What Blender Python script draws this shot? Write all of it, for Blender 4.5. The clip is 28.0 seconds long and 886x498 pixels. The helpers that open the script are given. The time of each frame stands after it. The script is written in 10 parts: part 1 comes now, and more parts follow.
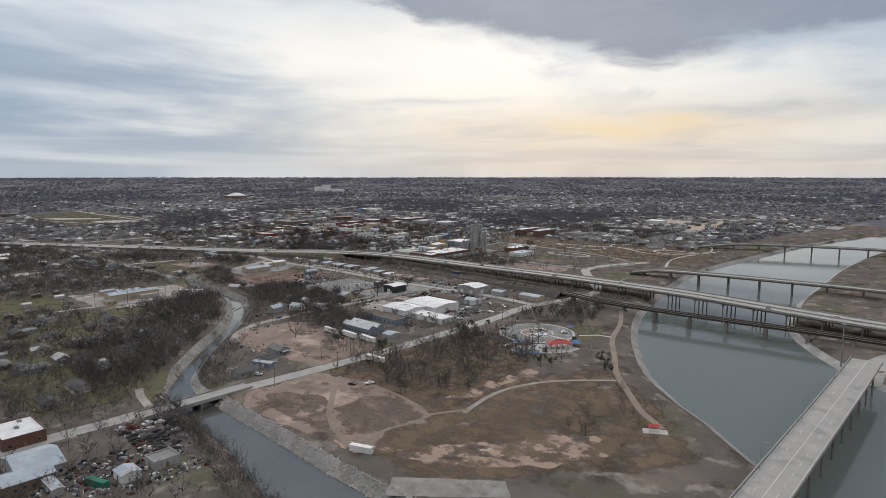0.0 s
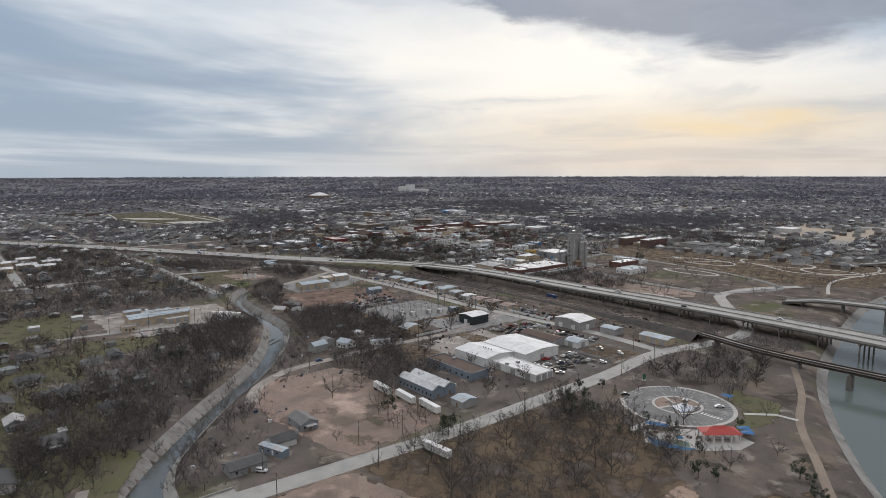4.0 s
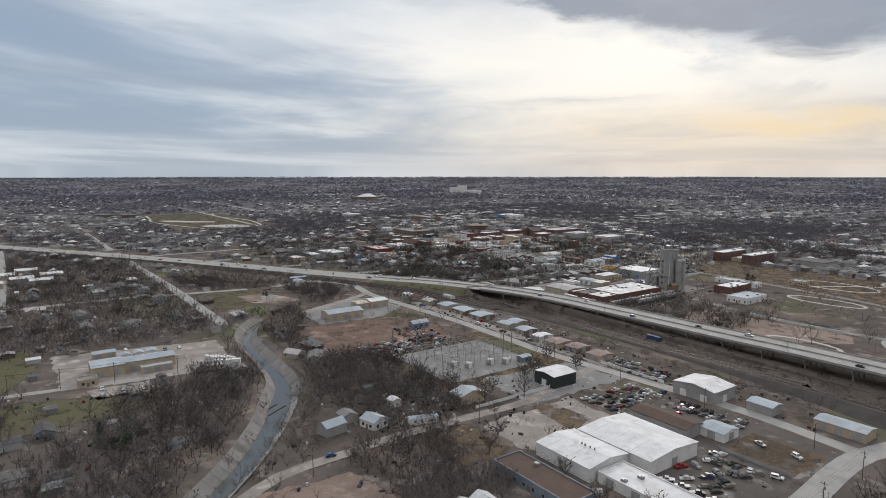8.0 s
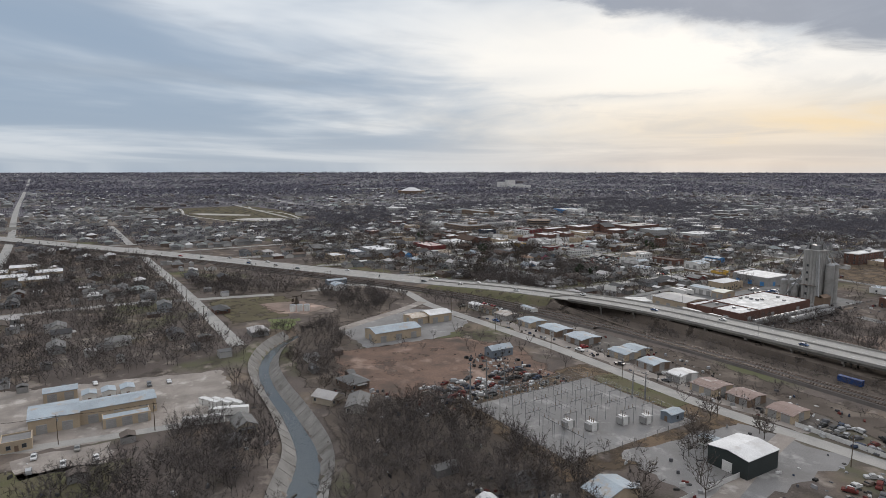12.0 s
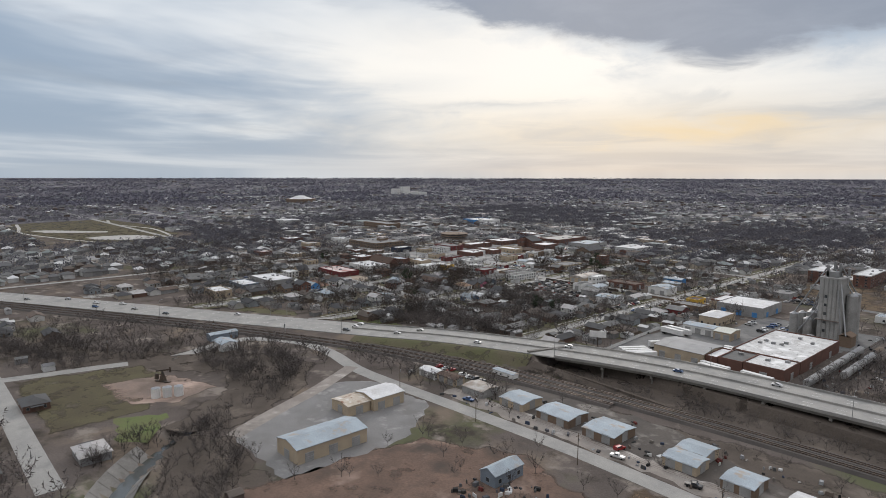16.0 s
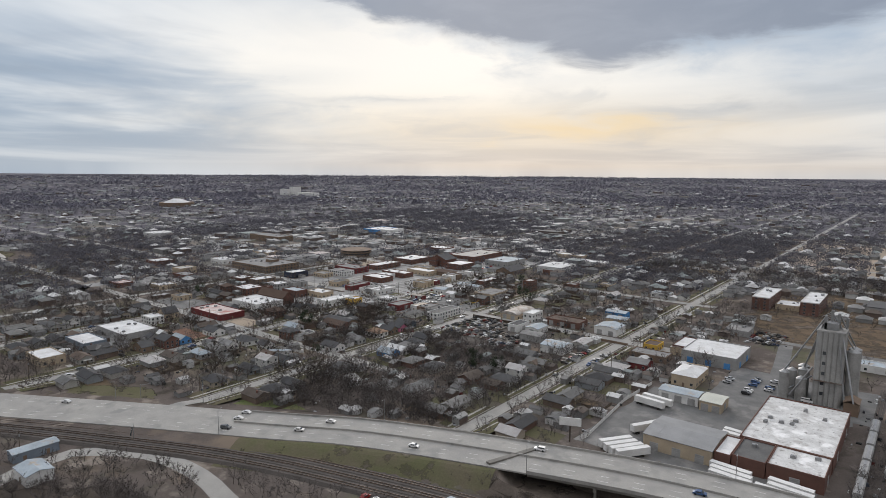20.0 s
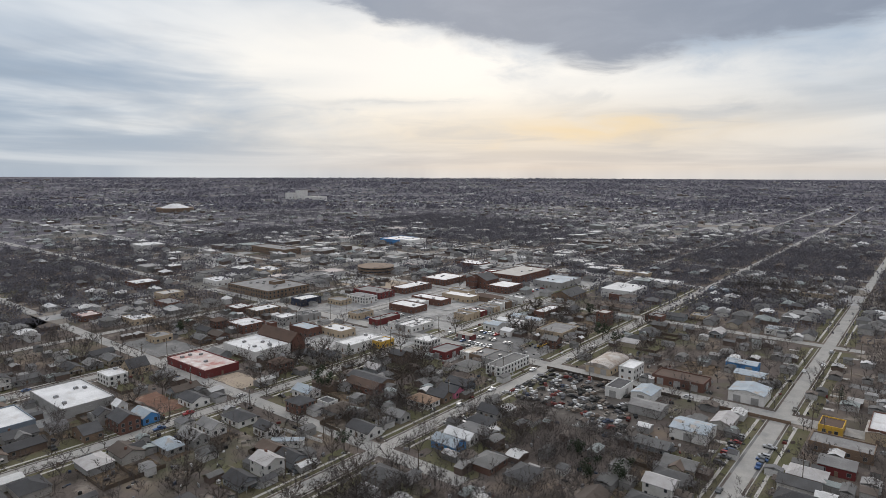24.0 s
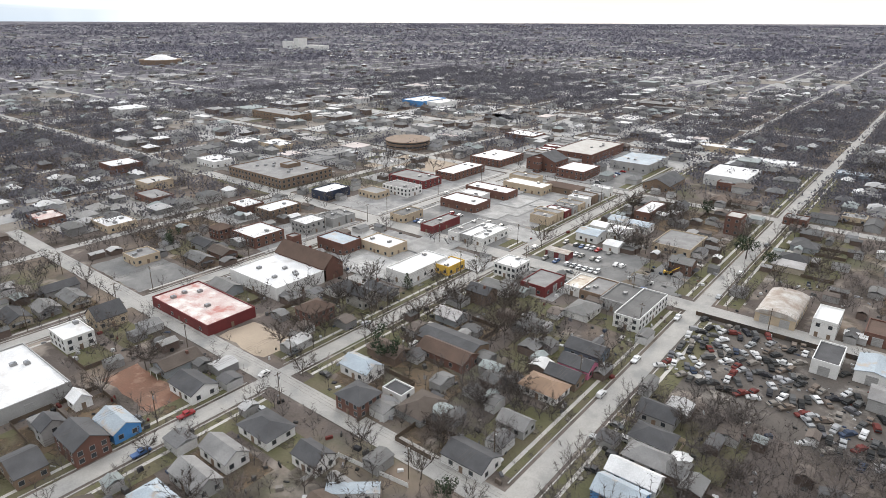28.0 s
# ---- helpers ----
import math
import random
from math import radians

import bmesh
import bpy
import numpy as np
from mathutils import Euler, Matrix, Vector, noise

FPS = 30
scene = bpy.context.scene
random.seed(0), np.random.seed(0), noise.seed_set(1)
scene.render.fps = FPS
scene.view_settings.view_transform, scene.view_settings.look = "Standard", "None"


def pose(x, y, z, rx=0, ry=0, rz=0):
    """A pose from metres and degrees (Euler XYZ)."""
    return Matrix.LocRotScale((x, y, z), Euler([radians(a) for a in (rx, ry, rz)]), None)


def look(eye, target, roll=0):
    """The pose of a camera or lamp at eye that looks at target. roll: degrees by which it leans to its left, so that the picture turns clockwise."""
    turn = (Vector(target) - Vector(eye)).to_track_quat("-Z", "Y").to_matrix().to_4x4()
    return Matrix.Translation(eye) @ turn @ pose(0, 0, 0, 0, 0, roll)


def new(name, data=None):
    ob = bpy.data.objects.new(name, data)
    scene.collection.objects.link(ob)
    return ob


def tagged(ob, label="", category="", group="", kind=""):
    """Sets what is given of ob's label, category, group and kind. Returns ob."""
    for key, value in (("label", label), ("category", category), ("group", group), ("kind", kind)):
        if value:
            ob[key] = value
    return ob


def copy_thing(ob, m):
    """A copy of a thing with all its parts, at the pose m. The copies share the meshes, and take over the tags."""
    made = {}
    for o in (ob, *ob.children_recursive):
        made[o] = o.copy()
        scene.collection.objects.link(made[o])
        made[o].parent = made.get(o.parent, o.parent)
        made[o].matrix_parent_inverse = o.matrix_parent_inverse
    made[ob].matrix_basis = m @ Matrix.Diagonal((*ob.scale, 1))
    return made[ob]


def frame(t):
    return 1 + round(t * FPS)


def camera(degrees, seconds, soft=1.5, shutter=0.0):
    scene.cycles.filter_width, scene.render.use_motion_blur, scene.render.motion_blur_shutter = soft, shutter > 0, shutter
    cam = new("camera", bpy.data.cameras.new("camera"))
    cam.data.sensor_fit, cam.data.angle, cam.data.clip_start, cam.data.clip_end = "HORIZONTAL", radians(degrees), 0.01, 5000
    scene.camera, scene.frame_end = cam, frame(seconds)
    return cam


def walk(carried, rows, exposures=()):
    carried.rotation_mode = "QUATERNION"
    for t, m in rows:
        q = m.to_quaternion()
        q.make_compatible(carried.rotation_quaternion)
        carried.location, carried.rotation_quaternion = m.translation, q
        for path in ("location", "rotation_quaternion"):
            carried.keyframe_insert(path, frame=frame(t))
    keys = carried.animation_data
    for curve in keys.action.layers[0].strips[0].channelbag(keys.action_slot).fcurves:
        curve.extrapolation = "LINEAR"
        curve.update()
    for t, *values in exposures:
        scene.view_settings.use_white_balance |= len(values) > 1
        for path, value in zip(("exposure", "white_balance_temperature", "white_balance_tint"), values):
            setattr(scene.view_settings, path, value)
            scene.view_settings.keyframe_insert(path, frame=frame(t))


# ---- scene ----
cam = camera(70.6, 28.0, soft=0.7)
METRES, EYE, TILT, LEAN, TURN = 868.0, 115.5, 0.0, 0.0, 42.3
ROWS = [
    (0.0, 0.0, 0.0, 0.0, -0.0, -7.52, 0.01),
    (0.5, 0.0006, 0.0186, -0.0003, 0.33, -7.46, 0.01),
    (1.0, 0.001, 0.0371, -0.0007, 0.84, -7.47, 0.01),
    (1.5, 0.0009, 0.0554, -0.0013, 2.25, -7.52, 0.04),
    (2.0, 0.0002, 0.0739, -0.0015, 3.68, -7.51, 0.09),
    (2.5, -0.0009, 0.0923, -0.0017, 4.33, -7.55, 0.11),
    (3.0, -0.0021, 0.1108, -0.0023, 5.23, -7.58, 0.12),
    (3.5, -0.0037, 0.1289, -0.0024, 6.3, -7.58, 0.1),
    (4.0, -0.006, 0.1473, -0.0027, 7.94, -7.55, 0.1),
    (4.5, -0.0088, 0.1656, -0.0031, 10.01, -7.44, -0.01),
    (6.5, -0.0246, 0.2396, -0.004, 11.82, -7.66, -0.05),
    (7.0, -0.029, 0.2576, -0.004, 12.08, -7.65, -0.04),
    (7.5, -0.0338, 0.2751, -0.0039, 12.33, -7.59, -0.02),
    (8.0, -0.0384, 0.292, -0.0043, 12.57, -7.51, 0.02),
    (8.5, -0.0441, 0.3087, -0.0044, 12.95, -7.46, 0.04),
    (9.0, -0.0505, 0.3256, -0.0049, 13.78, -7.38, 0.05),
    (9.5, -0.0571, 0.3423, -0.0054, 14.55, -7.36, 0.11),
    (10.0, -0.0636, 0.358, -0.007, 16.45, -7.42, 0.14),
    (10.5, -0.0706, 0.3729, -0.0097, 16.43, -7.48, 0.09),
    (11.0, -0.0782, 0.3875, -0.014, 16.39, -7.56, 0.03),
    (11.5, -0.0869, 0.4027, -0.0183, 16.35, -7.69, 0.01),
    (12.0, -0.0966, 0.4189, -0.0222, 16.29, -7.76, -0.02),
    (12.5, -0.1059, 0.4352, -0.0259, 14.39, -7.71, -0.11),
    (13.0, -0.1151, 0.4515, -0.0297, 11.68, -7.64, -0.21),
    (13.5, -0.124, 0.4684, -0.0335, 9.12, -7.52, -0.25),
    (15.5, -0.1576, 0.5365, -0.0285, 5.81, -7.28, -0.12),
    (16.0, -0.1643, 0.5498, -0.0206, 5.85, -7.24, -0.1),
    (16.5, -0.1689, 0.5613, -0.0125, 5.92, -7.27, -0.11),
    (17.0, -0.172, 0.5716, -0.005, 5.94, -7.28, -0.15),
    (17.5, -0.1746, 0.582, -0.0022, 5.4, -7.38, -0.22),
    (18.0, -0.1783, 0.5959, -0.0017, 1.22, -7.38, -0.28),
    (18.5, -0.1814, 0.6112, -0.0016, -3.62, -7.44, -0.39),
    (19.0, -0.1836, 0.6272, -0.0018, -4.15, -7.51, -0.41),
    (19.5, -0.1858, 0.6438, -0.0017, -4.09, -7.6, -0.4),
    (20.0, -0.1879, 0.6606, -0.002, -4.01, -7.63, -0.41),
    (20.5, -0.1908, 0.6774, -0.0022, -3.94, -7.67, -0.4),
    (21.0, -0.1942, 0.6957, -0.0023, -3.87, -7.7, -0.37),
    (21.5, -0.1981, 0.7146, -0.0026, -3.82, -7.67, -0.34),
    (23.5, -0.2121, 0.7883, -0.0036, -3.62, -7.47, -0.19),
    (24.0, -0.2155, 0.8057, -0.0039, -3.57, -7.43, -0.2),
    (24.5, -0.2194, 0.8235, -0.0041, -3.53, -7.43, -0.19),
    (25.0, -0.2239, 0.8412, -0.0044, -3.51, -8.11, -0.18),
    (25.5, -0.2289, 0.859, -0.0047, -3.5, -10.02, -0.19),
    (26.0, -0.2341, 0.8768, -0.0048, -3.48, -12.48, -0.2),
    (26.5, -0.2398, 0.8944, -0.0052, -3.49, -16.26, -0.19),
    (27.0, -0.2451, 0.9118, -0.0054, -3.45, -19.79, -0.19),
    (27.5, -0.2502, 0.9294, -0.0055, -3.45, -20.92, -0.17),
    (28.0, -0.2535, 0.9455, -0.0048, -3.45, -20.79, -0.2),
]
walk(cam, [(t, pose(0, 0, EYE, TILT, LEAN, TURN) @ pose(METRES * x, METRES * y, METRES * z, 90 + pitch, roll, yaw)) for t, x, y, z, yaw, pitch, roll in ROWS],
     [(0.0, 0.0, 6580, 11), (24.0, 0.0, 6580, 11), (25.5, 0.12, 6590, 11), (26.0, 0.25, 6600, 11), (26.5, 0.5, 6630, 10), (27.2, 0.82, 6660, 10), (28.0, 0.82, 6680, 10)])

# ---- sky and sun ----
FORWARD = Vector((-math.sin(radians(42.3)), math.cos(radians(42.3)), 0))
RIGHT = Vector((math.cos(radians(42.3)), math.sin(radians(42.3)), 0))
world = bpy.data.worlds.new("overcast_sky")
world.use_nodes = True
scene.world = world


def sky():
    nt = world.node_tree
    nt.nodes.clear()

    def node(kind, **kw):
        n = nt.nodes.new(kind)
        for k, v in kw.items():
            if k == "operation":
                n.operation = v
        return n

    def put(socket, v):
        if isinstance(v, (int, float)):
            socket.default_value = v
        elif isinstance(v, (tuple, list)):
            socket.default_value = (*v, 1) if len(v) == 3 and socket.type == "RGBA" else v
        else:
            nt.links.new(v, socket)

    def m(op, a, b=0.0, c=0.0):
        n = node("ShaderNodeMath", operation=op)
        for s_, v in zip(n.inputs, (a, b, c)):
            put(s_, v)
        return n.outputs[0]

    def dot(a, v):
        n = node("ShaderNodeVectorMath", operation="DOT_PRODUCT")
        put(n.inputs[0], a)
        put(n.inputs[1], tuple(v))
        return n.outputs["Value"]

    def mix(f, a, b):
        n = nt.nodes.new("ShaderNodeMix")
        n.data_type = "RGBA"
        put(n.inputs[0], f)
        put(n.inputs[6], a)
        put(n.inputs[7], b)
        return n.outputs[2]

    def step(v, lo, hi):
        n = nt.nodes.new("ShaderNodeMapRange")
        n.interpolation_type = "SMOOTHSTEP"
        for s_, x_ in zip(n.inputs, (v, lo, hi, 0.0, 1.0)):
            put(s_, x_)
        return n.outputs[0]

    def bump(az, el, a0, e0, wa, we):
        p = m("POWER", m("DIVIDE", m("SUBTRACT", az, a0), wa), 2)
        q = m("POWER", m("DIVIDE", m("SUBTRACT", el, e0), we), 2)
        return m("EXPONENT", m("MULTIPLY", m("ADD", p, q), -1))

    def noise_at(vec, scale, detail=5, rough=0.55, distort=0.0):
        n = nt.nodes.new("ShaderNodeTexNoise")
        put(n.inputs["Vector"], vec)
        n.inputs["Scale"].default_value = scale
        n.inputs["Detail"].default_value = detail
        n.inputs["Roughness"].default_value = rough
        n.inputs["Distortion"].default_value = distort
        return n.outputs["Fac"]

    way = nt.nodes.new("ShaderNodeTexCoord").outputs["Generated"]
    az = m("ARCTAN2", dot(way, RIGHT), dot(way, FORWARD))
    el = m("ARCSINE", dot(way, (0, 0, 1)))
    # a flat cloud layer seen from below: bands crowd together towards the horizon
    lay = m("DIVIDE", 1.0, m("ADD", m("MAXIMUM", el, 0.0), 0.17))
    comb = nt.nodes.new("ShaderNodeCombineXYZ")
    put(comb.inputs[0], m("MULTIPLY", m("MULTIPLY", az, lay), 0.42))
    put(comb.inputs[1], m("MULTIPLY", lay, 0.85))
    put(comb.inputs[2], m("MULTIPLY", az, 0.8))
    flat = comb.outputs[0]
    comb2 = nt.nodes.new("ShaderNodeCombineXYZ")
    put(comb2.inputs[0], m("MULTIPLY", az, 5.0))
    put(comb2.inputs[1], m("MULTIPLY", el, 15.0))
    n1 = noise_at(flat, 0.85, 5, 0.52, 0.7)
    n2 = noise_at(flat, 2.1, 5, 0.55, 0.6)
    n3 = noise_at(comb2.outputs[0], 1.6, 7, 0.6, 0.4)
    wob = m("SUBTRACT", n3, 0.5)
    # pale high cloud, blue-grey towards the sides, white where the hidden sun stands
    pale = mix(step(n1, 0.36, 0.66), (0.33, 0.44, 0.58), (0.73, 0.785, 0.84))
    aw = m("ADD", az, m("MULTIPLY", wob, 0.35))
    ew = m("ADD", el, m("MULTIPLY", wob, 0.10))
    core = m("MINIMUM", m("ADD", bump(aw, ew, -0.09, 0.165, 0.27, 0.095), m("MULTIPLY", bump(aw, ew, 0.30, 0.12, 0.42, 0.06), 0.75)), 1.0)
    base = mix(core, pale, (0.97, 0.955, 0.91))
    warm = m("MULTIPLY", bump(aw, el, 0.24, 0.055, 0.42, 0.045), 0.5)
    base = mix(warm, base, (0.93, 0.73, 0.47))
    gold = m("MULTIPLY", bump(aw, ew, 0.29, 0.058, 0.13, 0.018), 0.42)
    base = mix(gold, base, (0.96, 0.70, 0.32))
    # thin streaks
    streak = m("MULTIPLY", step(n2, 0.52, 0.68), 0.4)
    base = mix(m("MULTIPLY", streak, m("SUBTRACT", 1.0, m("MULTIPLY", core, 0.85))), base, (0.40, 0.455, 0.535))
    # the heavy deck high on one side
    off = m("SUBTRACT", az, 0.31)
    slope = m("MAXIMUM", m("MULTIPLY", off, -0.21), m("MULTIPLY", off, 0.11))
    edge = m("ADD", m("ADD", 0.146, m("MULTIPLY", wob, 0.085)), slope)
    deck = m("MULTIPLY", step(m("SUBTRACT", el, edge), -0.004, 0.026), step(az, -0.5, -0.1))
    deck = m("MULTIPLY", deck, m("ADD", 0.82, m("MULTIPLY", n3, 0.4)))
    base = mix(m("MINIMUM", deck, 1.0), base, mix(n3, (0.2, 0.245, 0.325), (0.345, 0.395, 0.48)))
    side = m("MULTIPLY", step(m("SUBTRACT", m("MULTIPLY", el, 0.9), az), 0.12, 0.6), m("MULTIPLY", step(n1, 0.62, 0.42), 0.8))
    base = mix(side, base, (0.31, 0.40, 0.52))
    # a few long dark lenses and wisps low in the sky
    for a0, e0, wa, we, much in ((-0.57, 0.119, 0.07, 0.007, 0.5), (-0.74, 0.126, 0.2, 0.012, 0.45), (-0.03, 0.1, 0.09, 0.006, 0.4), (0.43, 0.082, 0.1, 0.011, 0.4), (0.6, 0.105, 0.09, 0.016, 0.4), (0.25, 0.108, 0.05, 0.02, 0.25)):
        base = mix(m("MULTIPLY", bump(aw, m("ADD", el, m("MULTIPLY", wob, 0.035)), a0, e0, wa, we), much), base, (0.33, 0.40, 0.49))
    hazy = m("EXPONENT", m("MULTIPLY", m("ABSOLUTE", el), -28.0))
    low = mix(step(az, -0.45, 0.25), (0.46, 0.53, 0.60), (0.72, 0.63, 0.53))
    base = mix(m("MULTIPLY", hazy, 0.6), base, low)
    # behind and above: an even grey deck
    away = step(m("ADD", dot(way, FORWARD), m("MULTIPLY", el, -0.35)), 0.45, 0.0)
    base = mix(m("MULTIPLY", away, 0.8), base, mix(n1, (0.36, 0.365, 0.375), (0.51, 0.51, 0.515)))
    # thinner cloud overhead lets more light through
    lift = nt.nodes.new("ShaderNodeVectorMath")
    lift.operation = "SCALE"
    put(lift.inputs[0], base)
    put(lift.inputs["Scale"], m("ADD", 1.0, m("MULTIPLY", step(el, 0.30, 0.75), 1.85)))
    base = lift.outputs[0]
    st = nt.nodes.new("ShaderNodeTexSky")
    st.sky_type = "NISHITA"
    st.sun_disc = False
    st.sun_elevation, st.sun_rotation = radians(24), radians(-42.3 + 8)
    dim = nt.nodes.new("ShaderNodeVectorMath")
    dim.operation = "SCALE"
    put(dim.inputs[0], st.outputs[0])
    dim.inputs["Scale"].default_value = 0.08
    full = mix(0.94, dim.outputs[0], base)
    bg = nt.nodes.new("ShaderNodeBackground")
    put(bg.inputs[0], full)
    bg.inputs[1].default_value = 1.0
    out = nt.nodes.new("ShaderNodeOutputWorld")
    nt.links.new(bg.outputs[0], out.inputs[0])


sky()
sun_data = bpy.data.lights.new("sun", "SUN")
sun_data.energy, sun_data.angle, sun_data.color = 1.4, radians(12), (1.0, 0.94, 0.86)
sun = new("sun", sun_data)
sun_at = FORWARD * math.cos(radians(24)) + RIGHT * 0.12 + Vector((0, 0, math.sin(radians(24))))
sun.matrix_world = look(tuple(sun_at * 900), (0, 0, 0))

# ---- materials ----
MATS = {}


def mat(name, c1, c2=None, scale=1.0, fine=8.0, rough=0.8, metal=0.0, vary=0.0, island=False, bump=0.0, palette=None, spots=None, spec=0.3, coords="world", patchy=None, thin=0.0):
    """Two scales of noise between c1 and c2; palette: colours picked per object (or per island); spots: (colour, scale, amount) of stains."""
    if name in MATS:
        return MATS[name]
    ma = bpy.data.materials.new(name)
    ma.use_nodes = True
    nt = ma.node_tree
    bs = nt.nodes["Principled BSDF"]
    bs.inputs["Roughness"].default_value = rough
    bs.inputs["Metallic"].default_value = metal
    bs.inputs["Specular IOR Level"].default_value = spec
    if coords == "world":
        where = nt.nodes.new("ShaderNodeNewGeometry").outputs["Position"]
    else:
        where = nt.nodes.new("ShaderNodeTexCoord").outputs["Object"]

    def tex(sc, det=4):
        n = nt.nodes.new("ShaderNodeTexNoise")
        n.inputs["Scale"].default_value, n.inputs["Detail"].default_value, n.inputs["Roughness"].default_value = sc, det, 0.6
        nt.links.new(where, n.inputs["Vector"])
        return n.outputs["Fac"]

    def mixc(f, a, b, kind="MIX"):
        n = nt.nodes.new("ShaderNodeMix")
        n.data_type, n.blend_type = "RGBA", kind
        for s_, v in zip((n.inputs[0], n.inputs[6], n.inputs[7]), (f, a, b)):
            if isinstance(v, (int, float)):
                s_.default_value = v
            elif isinstance(v, tuple):
                s_.default_value = (*v, 1)
            else:
                nt.links.new(v, s_)
        return n.outputs[2]

    def ramp(f, lo, hi):
        n = nt.nodes.new("ShaderNodeMapRange")
        n.inputs[1].default_value, n.inputs[2].default_value = lo, hi
        nt.links.new(f, n.inputs[0])
        return n.outputs[0]

    if island:
        rnd = nt.nodes.new("ShaderNodeNewGeometry").outputs["Random Per Island"]
    else:
        rnd = nt.nodes.new("ShaderNodeObjectInfo").outputs["Random"]
    big, small = tex(0.12 * scale, 5), tex(fine, 3)
    if palette:
        cr = nt.nodes.new("ShaderNodeValToRGB")
        cr.color_ramp.interpolation = "CONSTANT"
        while len(cr.color_ramp.elements) < len(palette):
            cr.color_ramp.elements.new(0.5)
        for k, c in enumerate(palette):
            cr.color_ramp.elements[k].position = k / len(palette)
            cr.color_ramp.elements[k].color = (*c, 1)
        nt.links.new(rnd, cr.inputs[0])
        col = cr.outputs[0]
        col = mixc(ramp(big, 0.35, 0.7), col, mixc(1.0, col, (0.74, 0.73, 0.71), "MULTIPLY"))
    else:
        c2 = c2 or tuple(v * 0.75 for v in c1)
        col = mixc(ramp(big, 0.36, 0.64), c1, c2)
    col = mixc(ramp(small, 0.3, 0.75), col, mixc(1.0, col, (0.72, 0.72, 0.72), "MULTIPLY"))
    if spots:
        for sc_col, sc_scale, amt in spots:
            f = ramp(tex(sc_scale, 6), 0.56 - amt * 0.1, 0.66)
            col = mixc(f, col, sc_col)
    if vary:
        hv = nt.nodes.new("ShaderNodeHueSaturation")
        vv = nt.nodes.new("ShaderNodeMapRange")
        vv.inputs[3].default_value, vv.inputs[4].default_value = 1 - vary, 1 + vary
        nt.links.new(rnd, vv.inputs[0])
        nt.links.new(vv.outputs[0], hv.inputs["Value"])
        nt.links.new(col, hv.inputs["Color"])
        col = hv.outputs[0]
    nt.links.new(col, bs.inputs["Base Color"])
    if bump:
        bn = nt.nodes.new("ShaderNodeBump")
        bn.inputs["Strength"].default_value = bump
        bn.inputs["Distance"].default_value = 0.1
        nt.links.new(small, bn.inputs["Height"])
        nt.links.new(bn.outputs[0], bs.inputs["Normal"])
    if thin:
        # fine twigs with light coming through between them
        tl = nt.nodes.new("ShaderNodeBsdfTranslucent")
        ms = nt.nodes.new("ShaderNodeMixShader")
        ms.inputs[0].default_value = thin
        nt.links.new(col, tl.inputs[0])
        nt.links.new(bs.outputs[0], ms.inputs[1])
        nt.links.new(tl.outputs[0], ms.inputs[2])
        nt.links.new(ms.outputs[0], nt.nodes["Material Output"].inputs["Surface"])
    if patchy:
        # worn thin: the ground below shows through where the cover is gone
        sc_, lo_, hi_ = patchy
        tr = nt.nodes.new("ShaderNodeBsdfTransparent")
        mx = nt.nodes.new("ShaderNodeMixShader")
        rim = nt.nodes.new("ShaderNodeAttribute")
        rim.attribute_name = "bare"
        thinned = nt.nodes.new("ShaderNodeMath")
        thinned.operation = "MULTIPLY_ADD"
        thinned.inputs[1].default_value = -0.42
        nt.links.new(rim.outputs["Fac"], thinned.inputs[0])
        nt.links.new(tex(sc_, 6), thinned.inputs[2])
        nt.links.new(ramp(thinned.outputs[0], lo_, hi_), mx.inputs[0])
        nt.links.new(tr.outputs[0], mx.inputs[1])
        nt.links.new(bs.outputs[0], mx.inputs[2])
        nt.links.new(mx.outputs[0], nt.nodes["Material Output"].inputs["Surface"])
    MATS[name] = ma
    return ma


GROUND = mat("dry_winter_ground", (0.142, 0.12, 0.108), (0.104, 0.088, 0.079), 0.35, 1.6, 1.0, bump=0.5, spec=0.0,
             spots=[((0.098, 0.1, 0.06), 0.014, 0.1), ((0.165, 0.132, 0.105), 0.03, 0.3), ((0.058, 0.05, 0.042), 0.05, 0.2), ((0.215, 0.185, 0.16), 0.07, 0.05)])
CONCRETE = mat("road_concrete", (0.33, 0.315, 0.29), (0.27, 0.26, 0.245), 1.0, 3.0, 0.85, spots=[((0.2, 0.195, 0.185), 0.09, 0.2)])
ASPHALT = mat("worn_asphalt", (0.17, 0.165, 0.16), (0.12, 0.118, 0.115), 1.0, 3.0, 0.9, spots=[((0.22, 0.21, 0.2), 0.05, 0.3)])
GRAVEL = mat("pale_gravel", (0.31, 0.275, 0.245), (0.225, 0.195, 0.172), 0.8, 3.0, 0.95, spots=[((0.165, 0.145, 0.128), 0.06, 0.35), ((0.36, 0.33, 0.3), 0.1, 0.0)])
DIRT = mat("red_dirt", (0.265, 0.19, 0.153), (0.185, 0.14, 0.115), 0.5, 1.2, 0.95, bump=0.4, spots=[((0.37, 0.275, 0.225), 0.035, 0.2), ((0.115, 0.088, 0.067), 0.045, 0.4)], patchy=(0.06, 0.32, 0.46))
LAWN = mat("winter_lawn", (0.106, 0.105, 0.058), (0.122, 0.106, 0.073), 0.8, 1.5, 0.95, spec=0.03, bump=0.4, patchy=(0.12, 0.3, 0.44))
STRAW = mat("dry_field", (0.158, 0.116, 0.08), (0.115, 0.088, 0.062), 0.4, 1.5, 0.95, spec=0.03, bump=0.4, spots=[((0.08, 0.062, 0.046), 0.04, 0.3)], patchy=(0.09, 0.36, 0.55))
